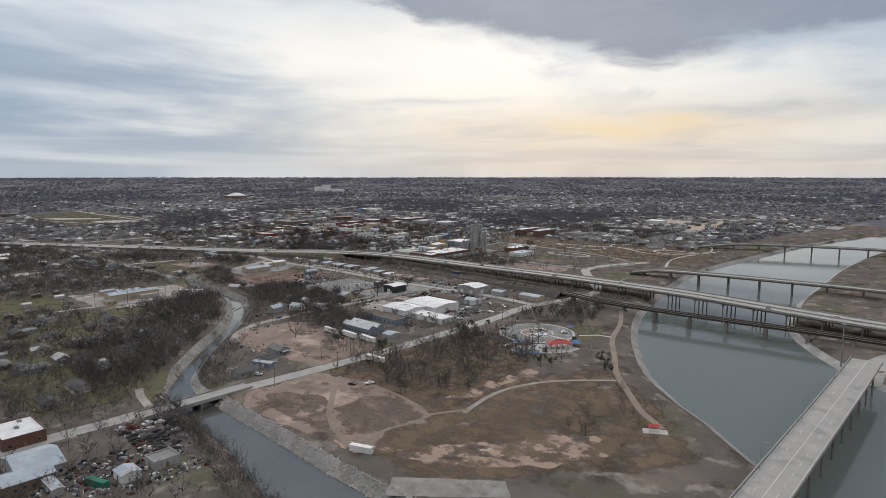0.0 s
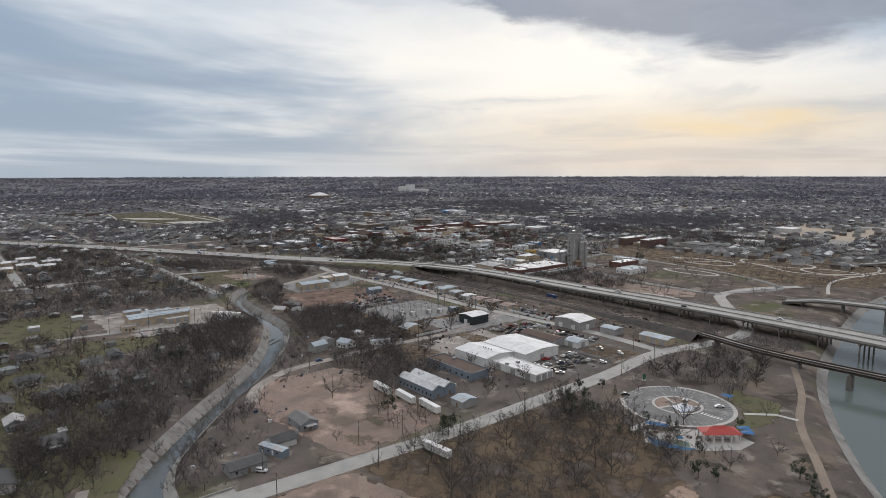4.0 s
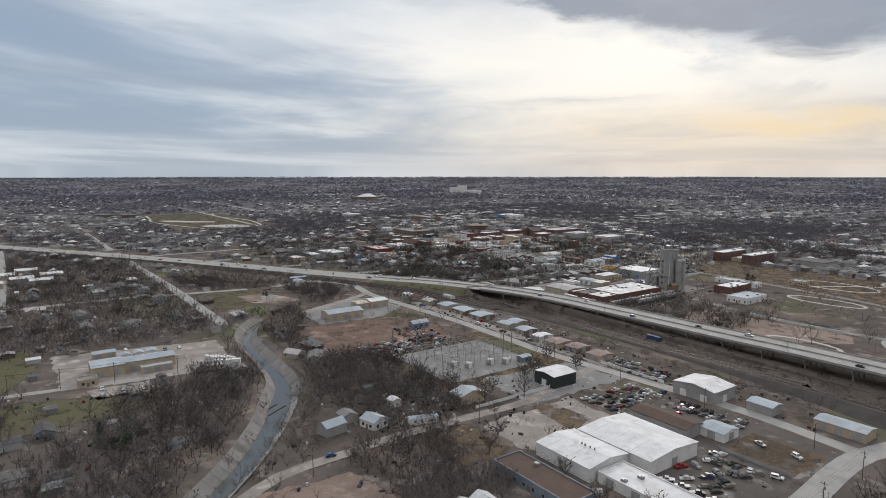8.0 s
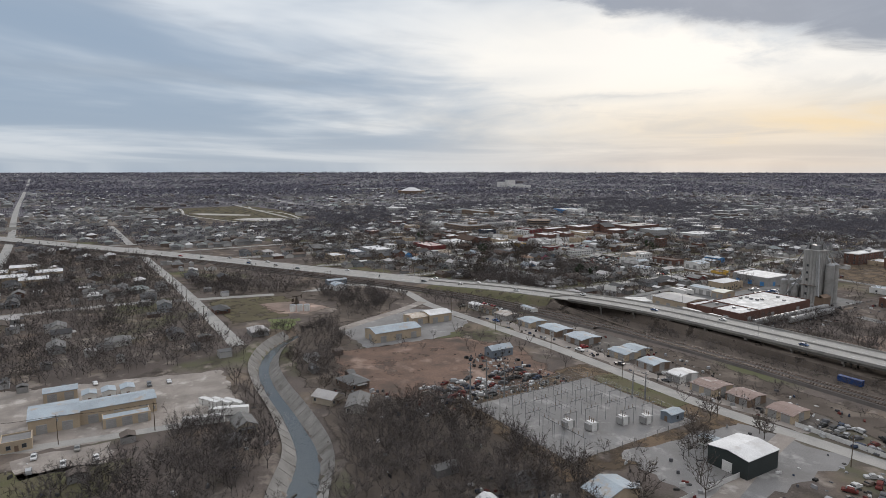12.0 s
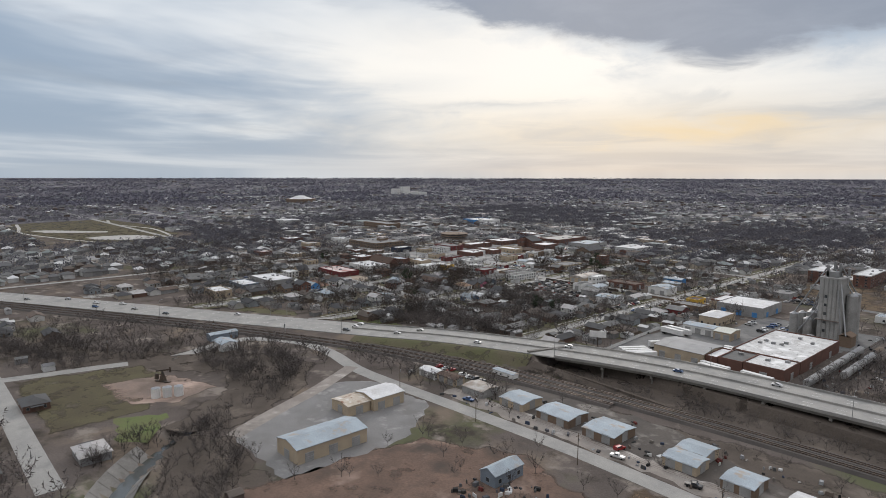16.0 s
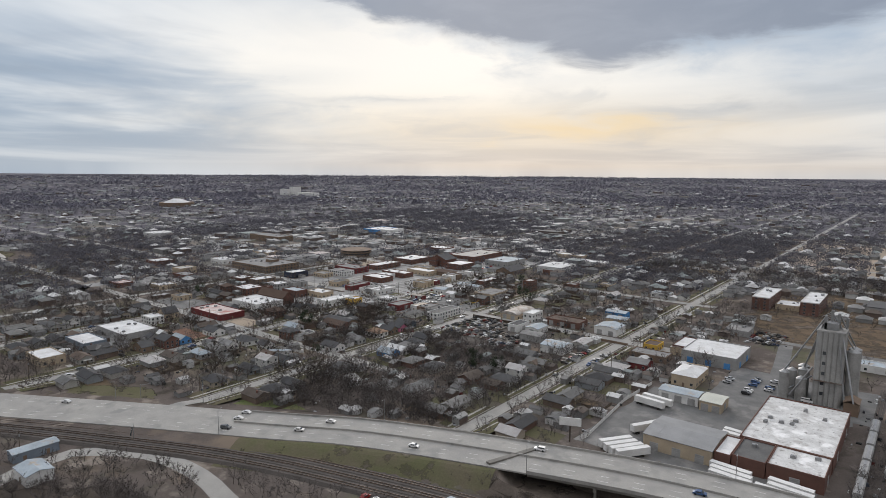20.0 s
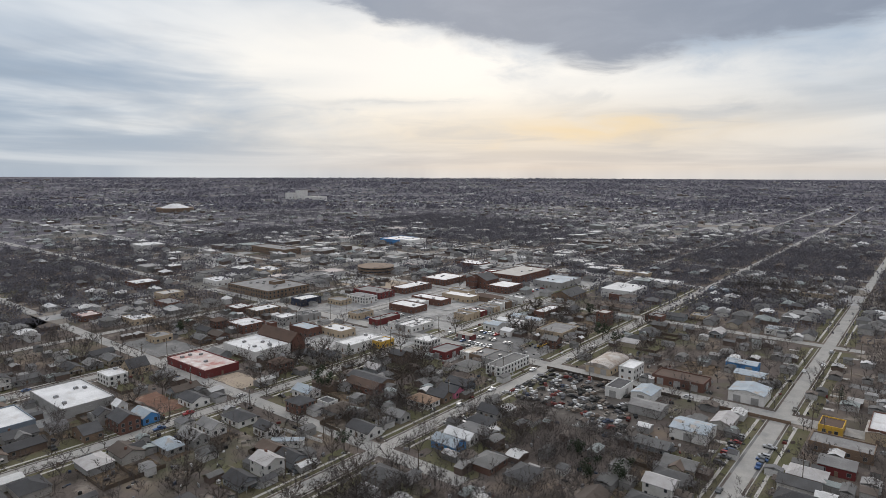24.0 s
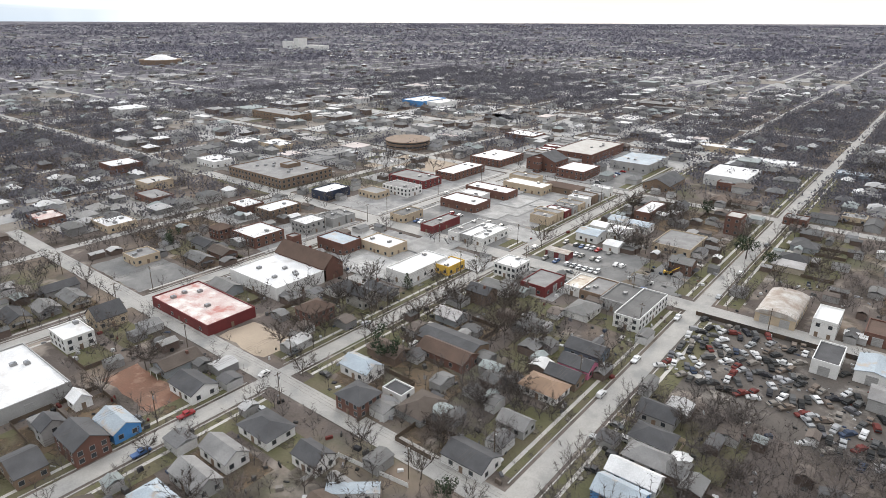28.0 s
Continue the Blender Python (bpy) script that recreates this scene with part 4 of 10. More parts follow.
def building(name, x, y, w, d, h, label, wall=BRICK, roof=WHITE_ROOF, shape="flat", rot=0, wins=(0, 0, 0, 0), rows=1, doors=(0, 0, 0, 0), rise=2.0,
             along="x", units=0, category="building", trim=None, door_mat=None, base=0.0, win=(1.4, 1.5), group="", big_door=False):
    root = thing(name, pose(x, y, base, 0, 0, rot), label, category, group)
    RECTS.append((x, y, w / 2 + 0.5, d / 2 + 0.5))
    hw, hd = w / 2, d / 2
    rnd = random.Random(int(x * 7 + y * 13))
    if shape == "flat":
        b = Build()
        b.box(-hw, -hd, -0.3, hw, hd, h - 0.5)
        part("wall", b.mesh("wall", wall), root)
        part("roof", Build().box(-hw + 0.3, -hd + 0.3, h - 0.497, hw - 0.3, hd - 0.3, h - 0.25).mesh("roof", roof), root)
        pb = Build()
        for q in ((-hw, -hd, hw, -hd + 0.3), (-hw, hd - 0.3, hw, hd), (-hw, -hd + 0.303, -hw + 0.3, hd - 0.303), (hw - 0.3, -hd + 0.303, hw, hd - 0.303)):
            pb.box(q[0], q[1], h - 0.497, q[2], q[3], h + 0.25)
        part("parapet", pb.mesh("parapet", trim or wall), root)
        for _ in range(units):
            ux, uy = rnd.uniform(-hw * 0.7, hw * 0.7), rnd.uniform(-hd * 0.7, hd * 0.7)
            part("rooftop_unit", unit_mesh(), root, at=pose(ux, uy, h - 0.25, 0, 0, rnd.choice((0, 90))))
    else:
        b = Build().box(-hw, -hd, -0.3, hw, hd, h)
        if shape == "gable":
            if along == "x":
                ends = [[(s * hw, -hd, h), (s * hw, hd, h), (s * hw, 0, h + rise)] for s in (-1, 1)]
            else:
                ends = [[(-hw, s * hd, h), (hw, s * hd, h), (0, s * hd, h + rise)] for s in (-1, 1)]
            for e in ends:
                b.face(e)
        part("wall", b.mesh("wall", wall), root)
        if shape == "gable":
            rb_ = Build().gable(-hw, -hd, hw, hd, h + 0.15, rise, 0.3, along)
            n = int((w if along == "x" else d) / 5)
            for i in range(1, n):
                s = -1 + 2 * i / n
                if along == "x":
                    a_, c_ = (s * hw, -hd - 0.28, h + 0.17), (s * hw, 0, h + rise + 0.17)
                    e_ = (s * hw, hd + 0.28, h + 0.17)
                else:
                    a_, c_ = (-hw - 0.28, s * hd, h + 0.17), (0, s * hd, h + rise + 0.17)
                    e_ = (hw + 0.28, s * hd, h + 0.17)
                if w * d > 400 and i % 2:
                    part("roof_seam", Build().rod(a_, c_, 0.06, n=3, caps=False).mesh("roof_seam", roof), root)
            part("roof", rb_.mesh("roof", roof), root)
        elif shape == "hip":
            part("roof", Build().hip(-hw, -hd, hw, hd, h + 0.01, rise).mesh("roof", roof), root)
        elif shape == "barrel":
            bb = Build()
            n = 10
            pts = []
            for i in range(n + 1):
                g = math.pi * i / n
                o, z_ = -math.cos(g), math.sin(g) * rise
                pts.append((o, z_))
            v = []
            for s in (-1, 1):
                for o, z_ in pts:
                    v.append((s * (hw + 0.3), o * (hd + 0.3), h + z_) if along == "x" else (-o * (hw + 0.3), s * (hd + 0.3), h + z_))
            bb.solid(v, [(i, n + 1 + i, n + 2 + i, i + 1) for i in range(n)] + [tuple(range(n + 1)), tuple(range(2 * n + 1, n, -1))])
            part("roof", bb.mesh("roof", roof), root)
        for _ in range(units):
            part("roof_vent", Build().rod((0, 0, 0), (0, 0, 1.0), 0.35, 0.25, 8).mesh("vent", STEEL), root,
                 at=pose(rnd.uniform(-hw * .7, hw * .7) if along == "x" else 0, 0 if along == "x" else rnd.uniform(-hd * .7, hd * .7), h + rise))
    for (length, m), n, nd in zip(sides(w, d), (wins[0], wins[1], 0, 0) if rows < 4 else wins, doors):
        for r in range(rows):
            z0 = 1.0 + r * (h - 0.6) / rows
            for i in range(n):
                o = (i + 0.5) / n * length - length / 2
                if nd and r == 0 and any(abs(o - ((j + 0.5) / nd * length - length / 2)) < 2.2 for j in range(nd)):
                    continue
                part("window", window_mesh(*win), root, at=m @ pose(o, -0.01, z0))
        for j in range(nd):
            o = (j + 0.5) / nd * length - length / 2
            part("door", door_mesh(3.4, 3.4, door_mat or GREYWALL) if big_door else door_mesh(1.2, 2.1, door_mat or BROWNWALL), root, at=m @ pose(o, -0.01, 0.02))
    return root


bd = building
# downtown
bd("sports_hall", -929.5, 610.5, 33, 26, 5.6, "white-roofed hall with pale walls beside a church", WHITEWALL, WHITE_ROOF, wins=(0, 0, 0, 0), units=5, doors=(1, 1, 0, 0))
bd("red_store", -928, 573.2, 39.5, 20.5, 4.3, "long red store with a peeling pink and white roof", REDPAINT, PINK_ROOF, wins=(4, 0, 0, 0), units=4, doors=(1, 1, 0, 0))
bd("white_warehouse", -926, 504.5, 38, 23, 4.8, "large white-roofed warehouse with grey walls", GREYWALL, WHITE_ROOF, units=4, doors=(2, 1, 0, 0), big_door=True)
bd("brick_shop", -981, 637, 20, 18, 5.6, "red brick corner shop with a pale roof", BRICK, WHITE_ROOF, wins=(5, 4, 3, 3), rows=2, units=1, doors=(1, 1, 0, 0))
bd("concrete_block", -973, 664, 12, 14, 6.2, "grey two-storey concrete block with tall windows", GREYWALL, WHITE_ROOF, wins=(4, 4, 2, 2), rows=2, doors=(0, 1, 0, 0))
bd("white_strip_shop", -889, 657, 13, 28, 5, "white-roofed shop with a bright yellow front", WHITEWALL, WHITE_ROOF, wins=(0, 6, 0, 0), units=1, doors=(1, 2, 0, 0))
bd("yellow_shop", -879, 668, 8, 12, 4.2, "bright yellow painted corner shop", YELLOW, WHITE_ROOF, wins=(2, 3, 0, 0), units=1, doors=(0, 1, 0, 0))
bd("brick_duplex", -834, 612, 24, 11, 4, "long brown brick duplex under a low dark roof", BROWNWALL, DARK_ROOF, "gable", wins=(5, 1, 5, 1), doors=(2, 0, 2, 0), rise=1.8, category="house")
bd("brick_school", -1081, 728, 60, 44, 7.0, "large two-storey brick school with a flat grey roof", BROWNWALL, GREY_ROOF, wins=(16, 11, 8, 6), rows=2, units=9, doors=(1, 1, 0, 0), category="school", win=(1.8, 1.9))
bd("school_stair_block", -1078, 735, 8, 12, 9.2, "brick stair block on the school roof", BROWNWALL, GREY_ROOF)
bd("navy_shop", -1015, 709 + 8, 14, 20, 5.4, "dark navy painted shop with a white roof", NAVY, WHITE_ROOF, wins=(3, 4, 0, 0), doors=(1, 1, 0, 0))
bd("tan_cafe", -994, 735, 16, 12, 4, "low tan cafe with shop windows", TANWALL, GREY_ROOF, wins=(5, 3, 0, 0), doors=(1, 0, 0, 0))
bd("dark_red_hall", -995, 776, 32, 19, 5.4, "long dark red brick hall with white end wall", REDPAINT, GREY_ROOF, wins=(6, 4, 2, 2), rows=2, units=2, doors=(1, 1, 0, 0))
bd("white_office_block", -985, 752, 22, 14, 5.4, "two-storey white block with blue shop windows", WHITEWALL, GREY_ROOF, wins=(7, 4, 3, 2), rows=2, units=1, doors=(1, 1, 0, 0))
bd("brick_row", -1010, 672, 14, 22, 5.2, "dark brick row building with a white roof", BROWNWALL, WHITE_ROOF, wins=(3, 5, 2, 2), rows=2, units=1, doors=(0, 2, 0, 0))
bd("brick_row_low", -1030, 664, 16, 14, 5, "low brick building with a pale roof", BRICK, WHITE_ROOF, wins=(4, 3, 0, 0), units=1, doors=(1, 0, 0, 0))
bd("brick_yard_shop", -939, 655, 19, 12, 6, "red brick workshop with blue-grey roof", BRICK, METAL_ROOF, wins=(4, 3, 0, 0), units=0, doors=(1, 0, 0, 0))
bd("peach_shop", -921, 668, 20, 13, 5, "peach walled shop with a pale membrane roof", TANWALL, WHITE_ROOF, wins=(4, 3, 0, 0), units=2, doors=(1, 1, 0, 0))
bd("brick_strip_shop", -934, 753, 26, 16, 5, "brick strip shop with a white roof", BRICK, WHITE_ROOF, wins=(5, 3, 0, 0), doors=(2, 1, 0, 0), units=1)
bd("brick_strip_shop", -937, 785, 32, 13, 5, "brick strip shop with a white roof", BRICK, WHITE_ROOF, wins=(6, 2, 0, 0), doors=(2, 1, 0, 0), units=2)
bd("tan_strip_shop", -925, 810, 30, 13, 5, "tan strip shop with a pale roof", TANWALL, WHITE_ROOF, wins=(6, 2, 0, 0), doors=(2, 1, 0, 0), units=1)
bd("brown_shop", -905, 822, 26, 12, 4, "low brown shop with a shingled roof", BROWNWALL, BROWN_ROOF, "hip", wins=(5, 2, 0, 0), doors=(1, 1, 0, 0))
bd("brick_row", -985, 815, 16, 38, 5.2, "dark brick row building with a white roof", BRICK, WHITE_ROOF, wins=(4, 8, 2, 4), rows=2, units=2, doors=(1, 2, 0, 0))
bd("brick_corner_block", -989, 868, 28, 34, 5.4, "brick corner block with a white roof", BRICK, WHITE_ROOF, wins=(7, 8, 3, 3), rows=2, units=3, doors=(1, 2, 0, 0))
bd("brick_hall", -943, 935, 34, 60, 7.4, "large red brick hall with a pale roof", BRICK, PALE, wins=(6, 10, 3, 3), rows=2, units=4, doors=(1, 2, 0, 0))
bd("grey_hall", -895, 925, 30, 40, 6, "low grey hall with a pale metal roof", GREYWALL, METAL_ROOF, wins=(4, 5, 0, 0), doors=(1, 2, 0, 0), units=2)
bd("church_wing", -918, 868, 22, 26, 6.2, "brick church wing with a white flat roof", BRICK, WHITE_ROOF, wins=(6, 7, 2, 2), rows=2, doors=(1, 1, 0, 0), category="church")
bd("brick_church", -946, 872, 24, 20, 8, "red brick church with a dark green gable roof", BRICK, DARK_ROOF, "gable", wins=(5, 4, 2, 2), rows=2, rise=5, along="y", doors=(1, 0, 0, 0), category="church")
bd("church_tower", -946, 858, 5, 5, 11, "square red brick church tower", BRICK, GREY_ROOF, wins=(2, 2, 0, 0), rows=2, category="church")
bd("corner_office", -855, 683, 11.5, 12, 6, "small white two-storey corner office", WHITEWALL, WHITE_ROOF, wins=(5, 4, 3, 3), rows=2, units=1, doors=(1, 1, 0, 0))
bd("red_workshop", -836, 678, 12, 17, 4.5, "dark red walled workshop with an open roof", REDPAINT, GREY_ROOF, wins=(2, 3, 0, 0), doors=(1, 1, 0, 0), big_door=True)
bd("brown_stone_chapel", -858, 878, 18, 30, 4, "low chapel with a dark hipped roof and white gables", BROWNWALL, DARK_ROOF, "gable", wins=(4, 6, 0, 0), rise=4, along="y", doors=(1, 1, 0, 0), category="chapel")
bd("brick_tower_block", -793, 807, 8, 11, 10, "slim red brick tower building with a flat roof", BRICK, PALE, wins=(2, 3, 2, 2), rows=3, doors=(0, 1, 0, 0))
bd("corner_store", -792.6, 679, 10, 29, 5.4, "white two-storey corner store with a black tar roof", WHITEWALL, TAR_ROOF, wins=(3, 9, 0, 0), rows=2, doors=(1, 1, 0, 0))
bd("tarred_row_shop", -803.2, 685, 10.4, 19, 4.6, "low row shop with a black tar roof", GREYWALL, TAR_ROOF, wins=(3, 0, 0, 0), units=1, doors=(1, 0, 0, 0))
bd("grey_row_shop", -813.6, 686, 9.6, 17, 4.4, "low row shop with a grey roof", BROWNWALL, GREY_ROOF, wins=(3, 0, 0, 0), units=2, doors=(1, 0, 0, 0))
bd("grey_row_shop", -822.6, 686.5, 7.6, 15, 4.0, "low row shop with a patched roof", WHITEWALL, PATCHED_ROOF, wins=(2, 0, 0, 0), doors=(1, 0, 0, 0))
bd("red_walled_shop", -921, 713, 8.4, 24, 4.2, "narrow dark red walled shop with an open grey roof", REDPAINT, GREY_ROOF, units=1, doors=(1, 1, 0, 0))
for k, (sx, sw, wl, rf) in enumerate(((-902.4, 7, WHITEWALL, GREY_ROOF), (-895.2, 7, GREYWALL, WHITE_ROOF), (-888.2, 6.6, WHITEWALL, WHITE_ROOF))):
    bd("white_row_shop", sx, 714, sw, 27 - 2 * k, 4.6 - 0.2 * k, "narrow shop in a pale row with a flat roof", wl, rf, wins=(2, 6, 0, 0), units=2, doors=(1, 1, 0, 0))
bd("yellow_trim_shop", -946, 713, 10, 17, 4.4, "tan shop with a dark tarred roof", TANWALL, TAR_ROOF, wins=(3, 4, 0, 0), units=1, doors=(1, 1, 0, 0))
bd("dark_red_shed", -848.5, 715, 12, 5.6, 3.2, "low dark red shed among parked cars", REDPAINT, RUST_ROOF, "gable", rise=0.7, doors=(2, 0, 0, 0), big_door=True, category="shed")
for sx, sy, sw, sd, sh_ in ((-848, 748, 12, 11, 4.2), (-838, 762, 8.6, 13, 3.6), (-833.5, 778, 12, 9, 3.8), (-846, 777, 8, 10, 4.6), (-832, 741, 8, 9, 3.4), (-850, 764, 9, 9, 3.6)):
    bd("white_back_shed", sx, sy, sw, sd, sh_, "white shed with a pale metal roof behind shops", WHITEWALL, METAL_ROOF if sh_ > 3.7 else WHITE_ROOF, "gable", rise=1.3, wins=(2, 1, 0, 0), doors=(1, 0, 0, 0), category="shed", group="white back sheds")
ir = random.Random(83)
for street, side, y0, y1, deep in ((-957, 1, 748, 838, 22), (-957, -1, 744, 838, 20), (-957, 1, 852, 905, 20), (-957, -1, 853, 960, 18), (-867, -1, 752, 836, 16), (-957, -1, 640, 694, 16)):
    y = y0
    while y < y1 - 6:
        w_, d_ = ir.uniform(7, 12), deep * ir.uniform(0.75, 1.0)
        cx, cy = street + side * (8.5 + d_ / 2), y + w_ / 2
        h_ = ir.uniform(3.8, 5.4)
        if not any(abs(cx - q[0]) < q[2] + d_ / 2 and abs(cy - q[1]) < q[3] + w_ / 2 for q in RECTS):
            wl, rf = ir.choice(((BRICK, WHITE_ROOF), (TANWALL, GREY_ROOF), (WHITEWALL, WHITE_ROOF), (GREYWALL, TAR_ROOF), (BROWNWALL, GREY_ROOF), (REDPAINT, WHITE_ROOF), (GREYWALL, GREY_ROOF)))
            bd("row_shop", cx, cy, d_, w_ - 1.2, h_, "narrow flat-roofed shop in a town row", wl, rf, units=1, doors=(0, 1, 0, 0) if side < 0 else (0, 0, 0, 1), group="row shops")
        y += w_ + (5 if ir.random() < 0.15 else 0.3)
bd("white_roofed_shop", -840, 808, 9, 26, 5, "narrow brick shop with a white roof", BRICK, WHITE_ROOF, wins=(2, 6, 0, 0), doors=(1, 1, 0, 0))
bd("low_tan_building", -808, 766, 19, 26, 4, "low burnt-out tan building with a broken roof", TANWALL, GREY_ROOF, wins=(4, 6, 0, 0), doors=(1, 1, 0, 0))
bd("barrel_roof_garage", -750, 716, 14, 26, 4, "pink walled garage under a patched barrel roof", TANWALL, RUST_ROOF, "barrel", wins=(0, 5, 0, 0), rise=2.2, along="y", doors=(2, 1, 0, 0), big_door=True, category="garage")
bd("white_garage", -734, 711, 8, 15, 7, "tall white two-storey garage", WHITEWALL, WHITE_ROOF, wins=(2, 4, 0, 0), rows=2, doors=(2, 0, 0, 0), category="garage")
bd("dark_roofed_shed", -729, 683, 8, 16, 5, "white shed with a black tar roof", WHITEWALL, DARK_ROOF, doors=(1, 1, 0, 0), big_door=True, category="shed")
bd("white_shed", -716, 685, 10, 14, 4, "white metal shed among parked cars", WHITEWALL, METAL_ROOF, "gable", rise=1.2, along="y", doors=(1, 0, 0, 0), big_door=True, category="shed")
bd("blue_store", -1246, 1080, 34, 46, 7, "big box store with a bright blue wall", SKYBLUE, WHITE_ROOF, wins=(3, 6, 0, 0), units=4, doors=(1, 1, 0, 0))
bd("small_school", -1188, 665, 22, 22, 6, "brick hall with a pale flat roof", BRICK, WHITE_ROOF, wins=(5, 5, 0, 0), units=1, doors=(1, 0, 0, 0))
bd("stone_hall", -1120, 655, 16, 18, 6, "square tan hall with a flat roof", TANWALL, PALE, wins=(4, 4, 0, 0), doors=(1, 0, 0, 0))
bd("brick_hall_low", -1092, 640, 22, 14, 4.5, "low brick hall with a pale roof", BRICK, GREY_ROOF, wins=(5, 3, 0, 0), doors=(1, 0, 0, 0))
bd("low_brick_garage", -709, 716, 26, 14, 4.5, "low dark brick garage row with a flat roof", BRICK, BROWN_ROOF, wins=(4, 2, 0, 0), doors=(3, 1, 0, 0), big_door=True, category="garage")
bd("white_metal_shed", -676, 716, 16, 16, 5, "pale metal shed behind a dark fence", WHITEWALL, METAL_ROOF, "gable", rise=1.5, along="y", doors=(2, 0, 0, 0), big_door=True, category="shed")
bd("long_metal_shed", -682, 745, 15, 10, 4, "long cream metal shed", TANWALL, METAL_ROOF, "gable", rise=1.0, doors=(1, 1, 0, 0), big_door=True, category="shed")
bd("blue_metal_shed", -690, 762, 16, 9, 4.5, "blue metal shed with a pale roof", SKYBLUE, METAL_ROOF, "gable", rise=1.0, doors=(2, 0, 0, 0), big_door=True, category="shed")
bd("white_workshop", -684, 654, 15, 14, 4.5, "white metal workshop beside a scrap yard", WHITEWALL, METAL_ROOF, "gable", rise=1.4, doors=(1, 1, 0, 0), big_door=True, category="workshop")
bd("grey_workshop", -708, 667, 15, 10, 4, "grey workshop with a patched roof", GREYWALL, GREY_ROOF, "gable", rise=1.2, doors=(2, 0, 0, 0), big_door=True, category="workshop")
bd("yellow_bar", -639, 697, 9, 12, 4, "small yellow-trimmed roadside bar", YELLOW, BROWN_ROOF, wins=(2, 3, 0, 0), doors=(1, 1, 0, 0))
bd("long_flat_shop", -633, 676, 22, 12, 4, "long low shop with a grey roof", BROWNWALL, GREY_ROOF, wins=(4, 2, 0, 0), doors=(2, 1, 0, 0))
bd("brick_white_shop", -622, 705, 8, 24, 6, "brick shop with a white roof", BRICK, WHITE_ROOF, wins=(2, 6, 0, 0), doors=(1, 1, 0, 0))
bd("red_cottage_shop", -632, 656, 12, 10, 3.5, "small red-walled cottage shop", REDPAINT, GREY_ROOF, "gable", wins=(3, 2, 2, 2), doors=(1, 0, 0, 0), rise=2)
bd("tan_roadside_shop", -902, 447, 22, 13, 5, "tan roadside shop with a pale roof", TANWALL, WHITE_ROOF, wins=(5, 3, 0, 0), doors=(1, 1, 0, 0))
bd("blue_roadside_shop", -917, 475, 26, 14, 5, "blue-walled roadside shop with a white roof", BLUEWALL, WHITE_ROOF, wins=(5, 3, 0, 0), doors=(1, 1, 0, 0))
# mill yard
bd("mill_warehouse", -544.7, 606.8, 32.6, 57, 6.2, "broad low brick mill warehouse with a stained white roof", BRICK, STAINED_ROOF, units=7, doors=(0, 2, 0, 0), big_door=True, category="warehouse")
bd("mill_south_wing", -538, 568.4, 18.6, 19.2, 6.2, "brick wing of the mill with a stained white roof", BRICK, STAINED_ROOF, units=2, doors=(1, 1, 0, 0), big_door=True, category="warehouse")
bd("mill_office", -553.4, 568.2, 11.6, 19.4, 6.0, "brick mill office with a dark tar roof", BRICK, TAR_ROOF, units=1, doors=(1, 0, 0, 0), category="warehouse")
bd("mill_annex", -562.4, 567, 5.8, 19, 5.8, "narrow annex with brick foot and white roof", BRICK, WHITE_ROOF, doors=(1, 0, 0, 0), category="warehouse")
bd("grey_warehouse", -579, 567.6, 26.6, 22.8, 6, "grey metal warehouse with a ribbed low roof", TANWALL, SEAM_ROOF, "gable", rise=1.2, doors=(3, 1, 0, 0), big_door=True, category="warehouse")
bd("pale_workshop", -597.2, 619.8, 18.8, 9.6, 4.6, "pale metal workshop in a paved yard", WHITEWALL, METAL_ROOF, "gable", rise=0.8, doors=(3, 1, 0, 0), big_door=True, category="workshop")
bd("pale_workshop", -581.6, 619, 9.8, 13, 4.6, "cream metal workshop with a pale roof", TANWALL, LIGHT_METAL_ROOF, "gable", rise=0.8, doors=(2, 1, 0, 0), big_door=True, category="workshop")
bd("tan_store_house", -602.4, 649.5, 12.4, 20, 6, "tan brick store house with a white hipped roof", TANWALL, WHITE_ROOF, "hip", wins=(3, 4, 0, 0), rise=2.0, doors=(1, 1, 0, 0))
bd("tan_store_wing", -603, 663.6, 11, 7.4, 4.6, "low tan wing behind the store house", TANWALL, WHITE_ROOF, units=1, doors=(0, 1, 0, 0))
bd("blue_banded_warehouse", -602.2, 700, 30.6, 32.6, 6.8, "white-roofed warehouse with a blue band on grey walls", GREYWALL, WHITE_ROOF, doors=(3, 2, 0, 0), big_door=True, category="warehouse", door_mat=SKYBLUE)
bd("rusty_office", -622.5, 700, 8.6, 15, 4.6, "low tan office with a rusty roof", TANWALL, RUST_ROOF, "gable", rise=0.8, along="y", doors=(1, 0, 0, 0))
bd("grey_flat_shop", -606, 772, 15, 17, 4, "grey flat-roofed shop beside a salvage lot", GREYWALL, GREY_ROOF, units=2, doors=(1, 1, 0, 0))
for ax, ay in ((-611, 884), (-577, 886)):
    bd("apartment_block", ax, ay, 12.6, 49, 10.6, "four-storey brick apartment block with white balconies", BRICK, WHITE_ROOF, wins=(2, 9, 0, 0), rows=4, units=4, doors=(1, 0, 0, 0), category="apartment block", group="apartment blocks", win=(1.8, 1.5), trim=WHITEWALL)
bd("apartment_lobby", -594, 884, 17, 22, 4, "low white-roofed lobby between apartment blocks", TANWALL, WHITE_ROOF, units=3, doors=(1, 0, 0, 0))
bd("brick_depot", -500, 700, 16, 34, 6, "orange brick depot with a white roof", BRICK, WHITE_ROOF, wins=(4, 8, 0, 0), units=3, doors=(1, 1, 0, 0))
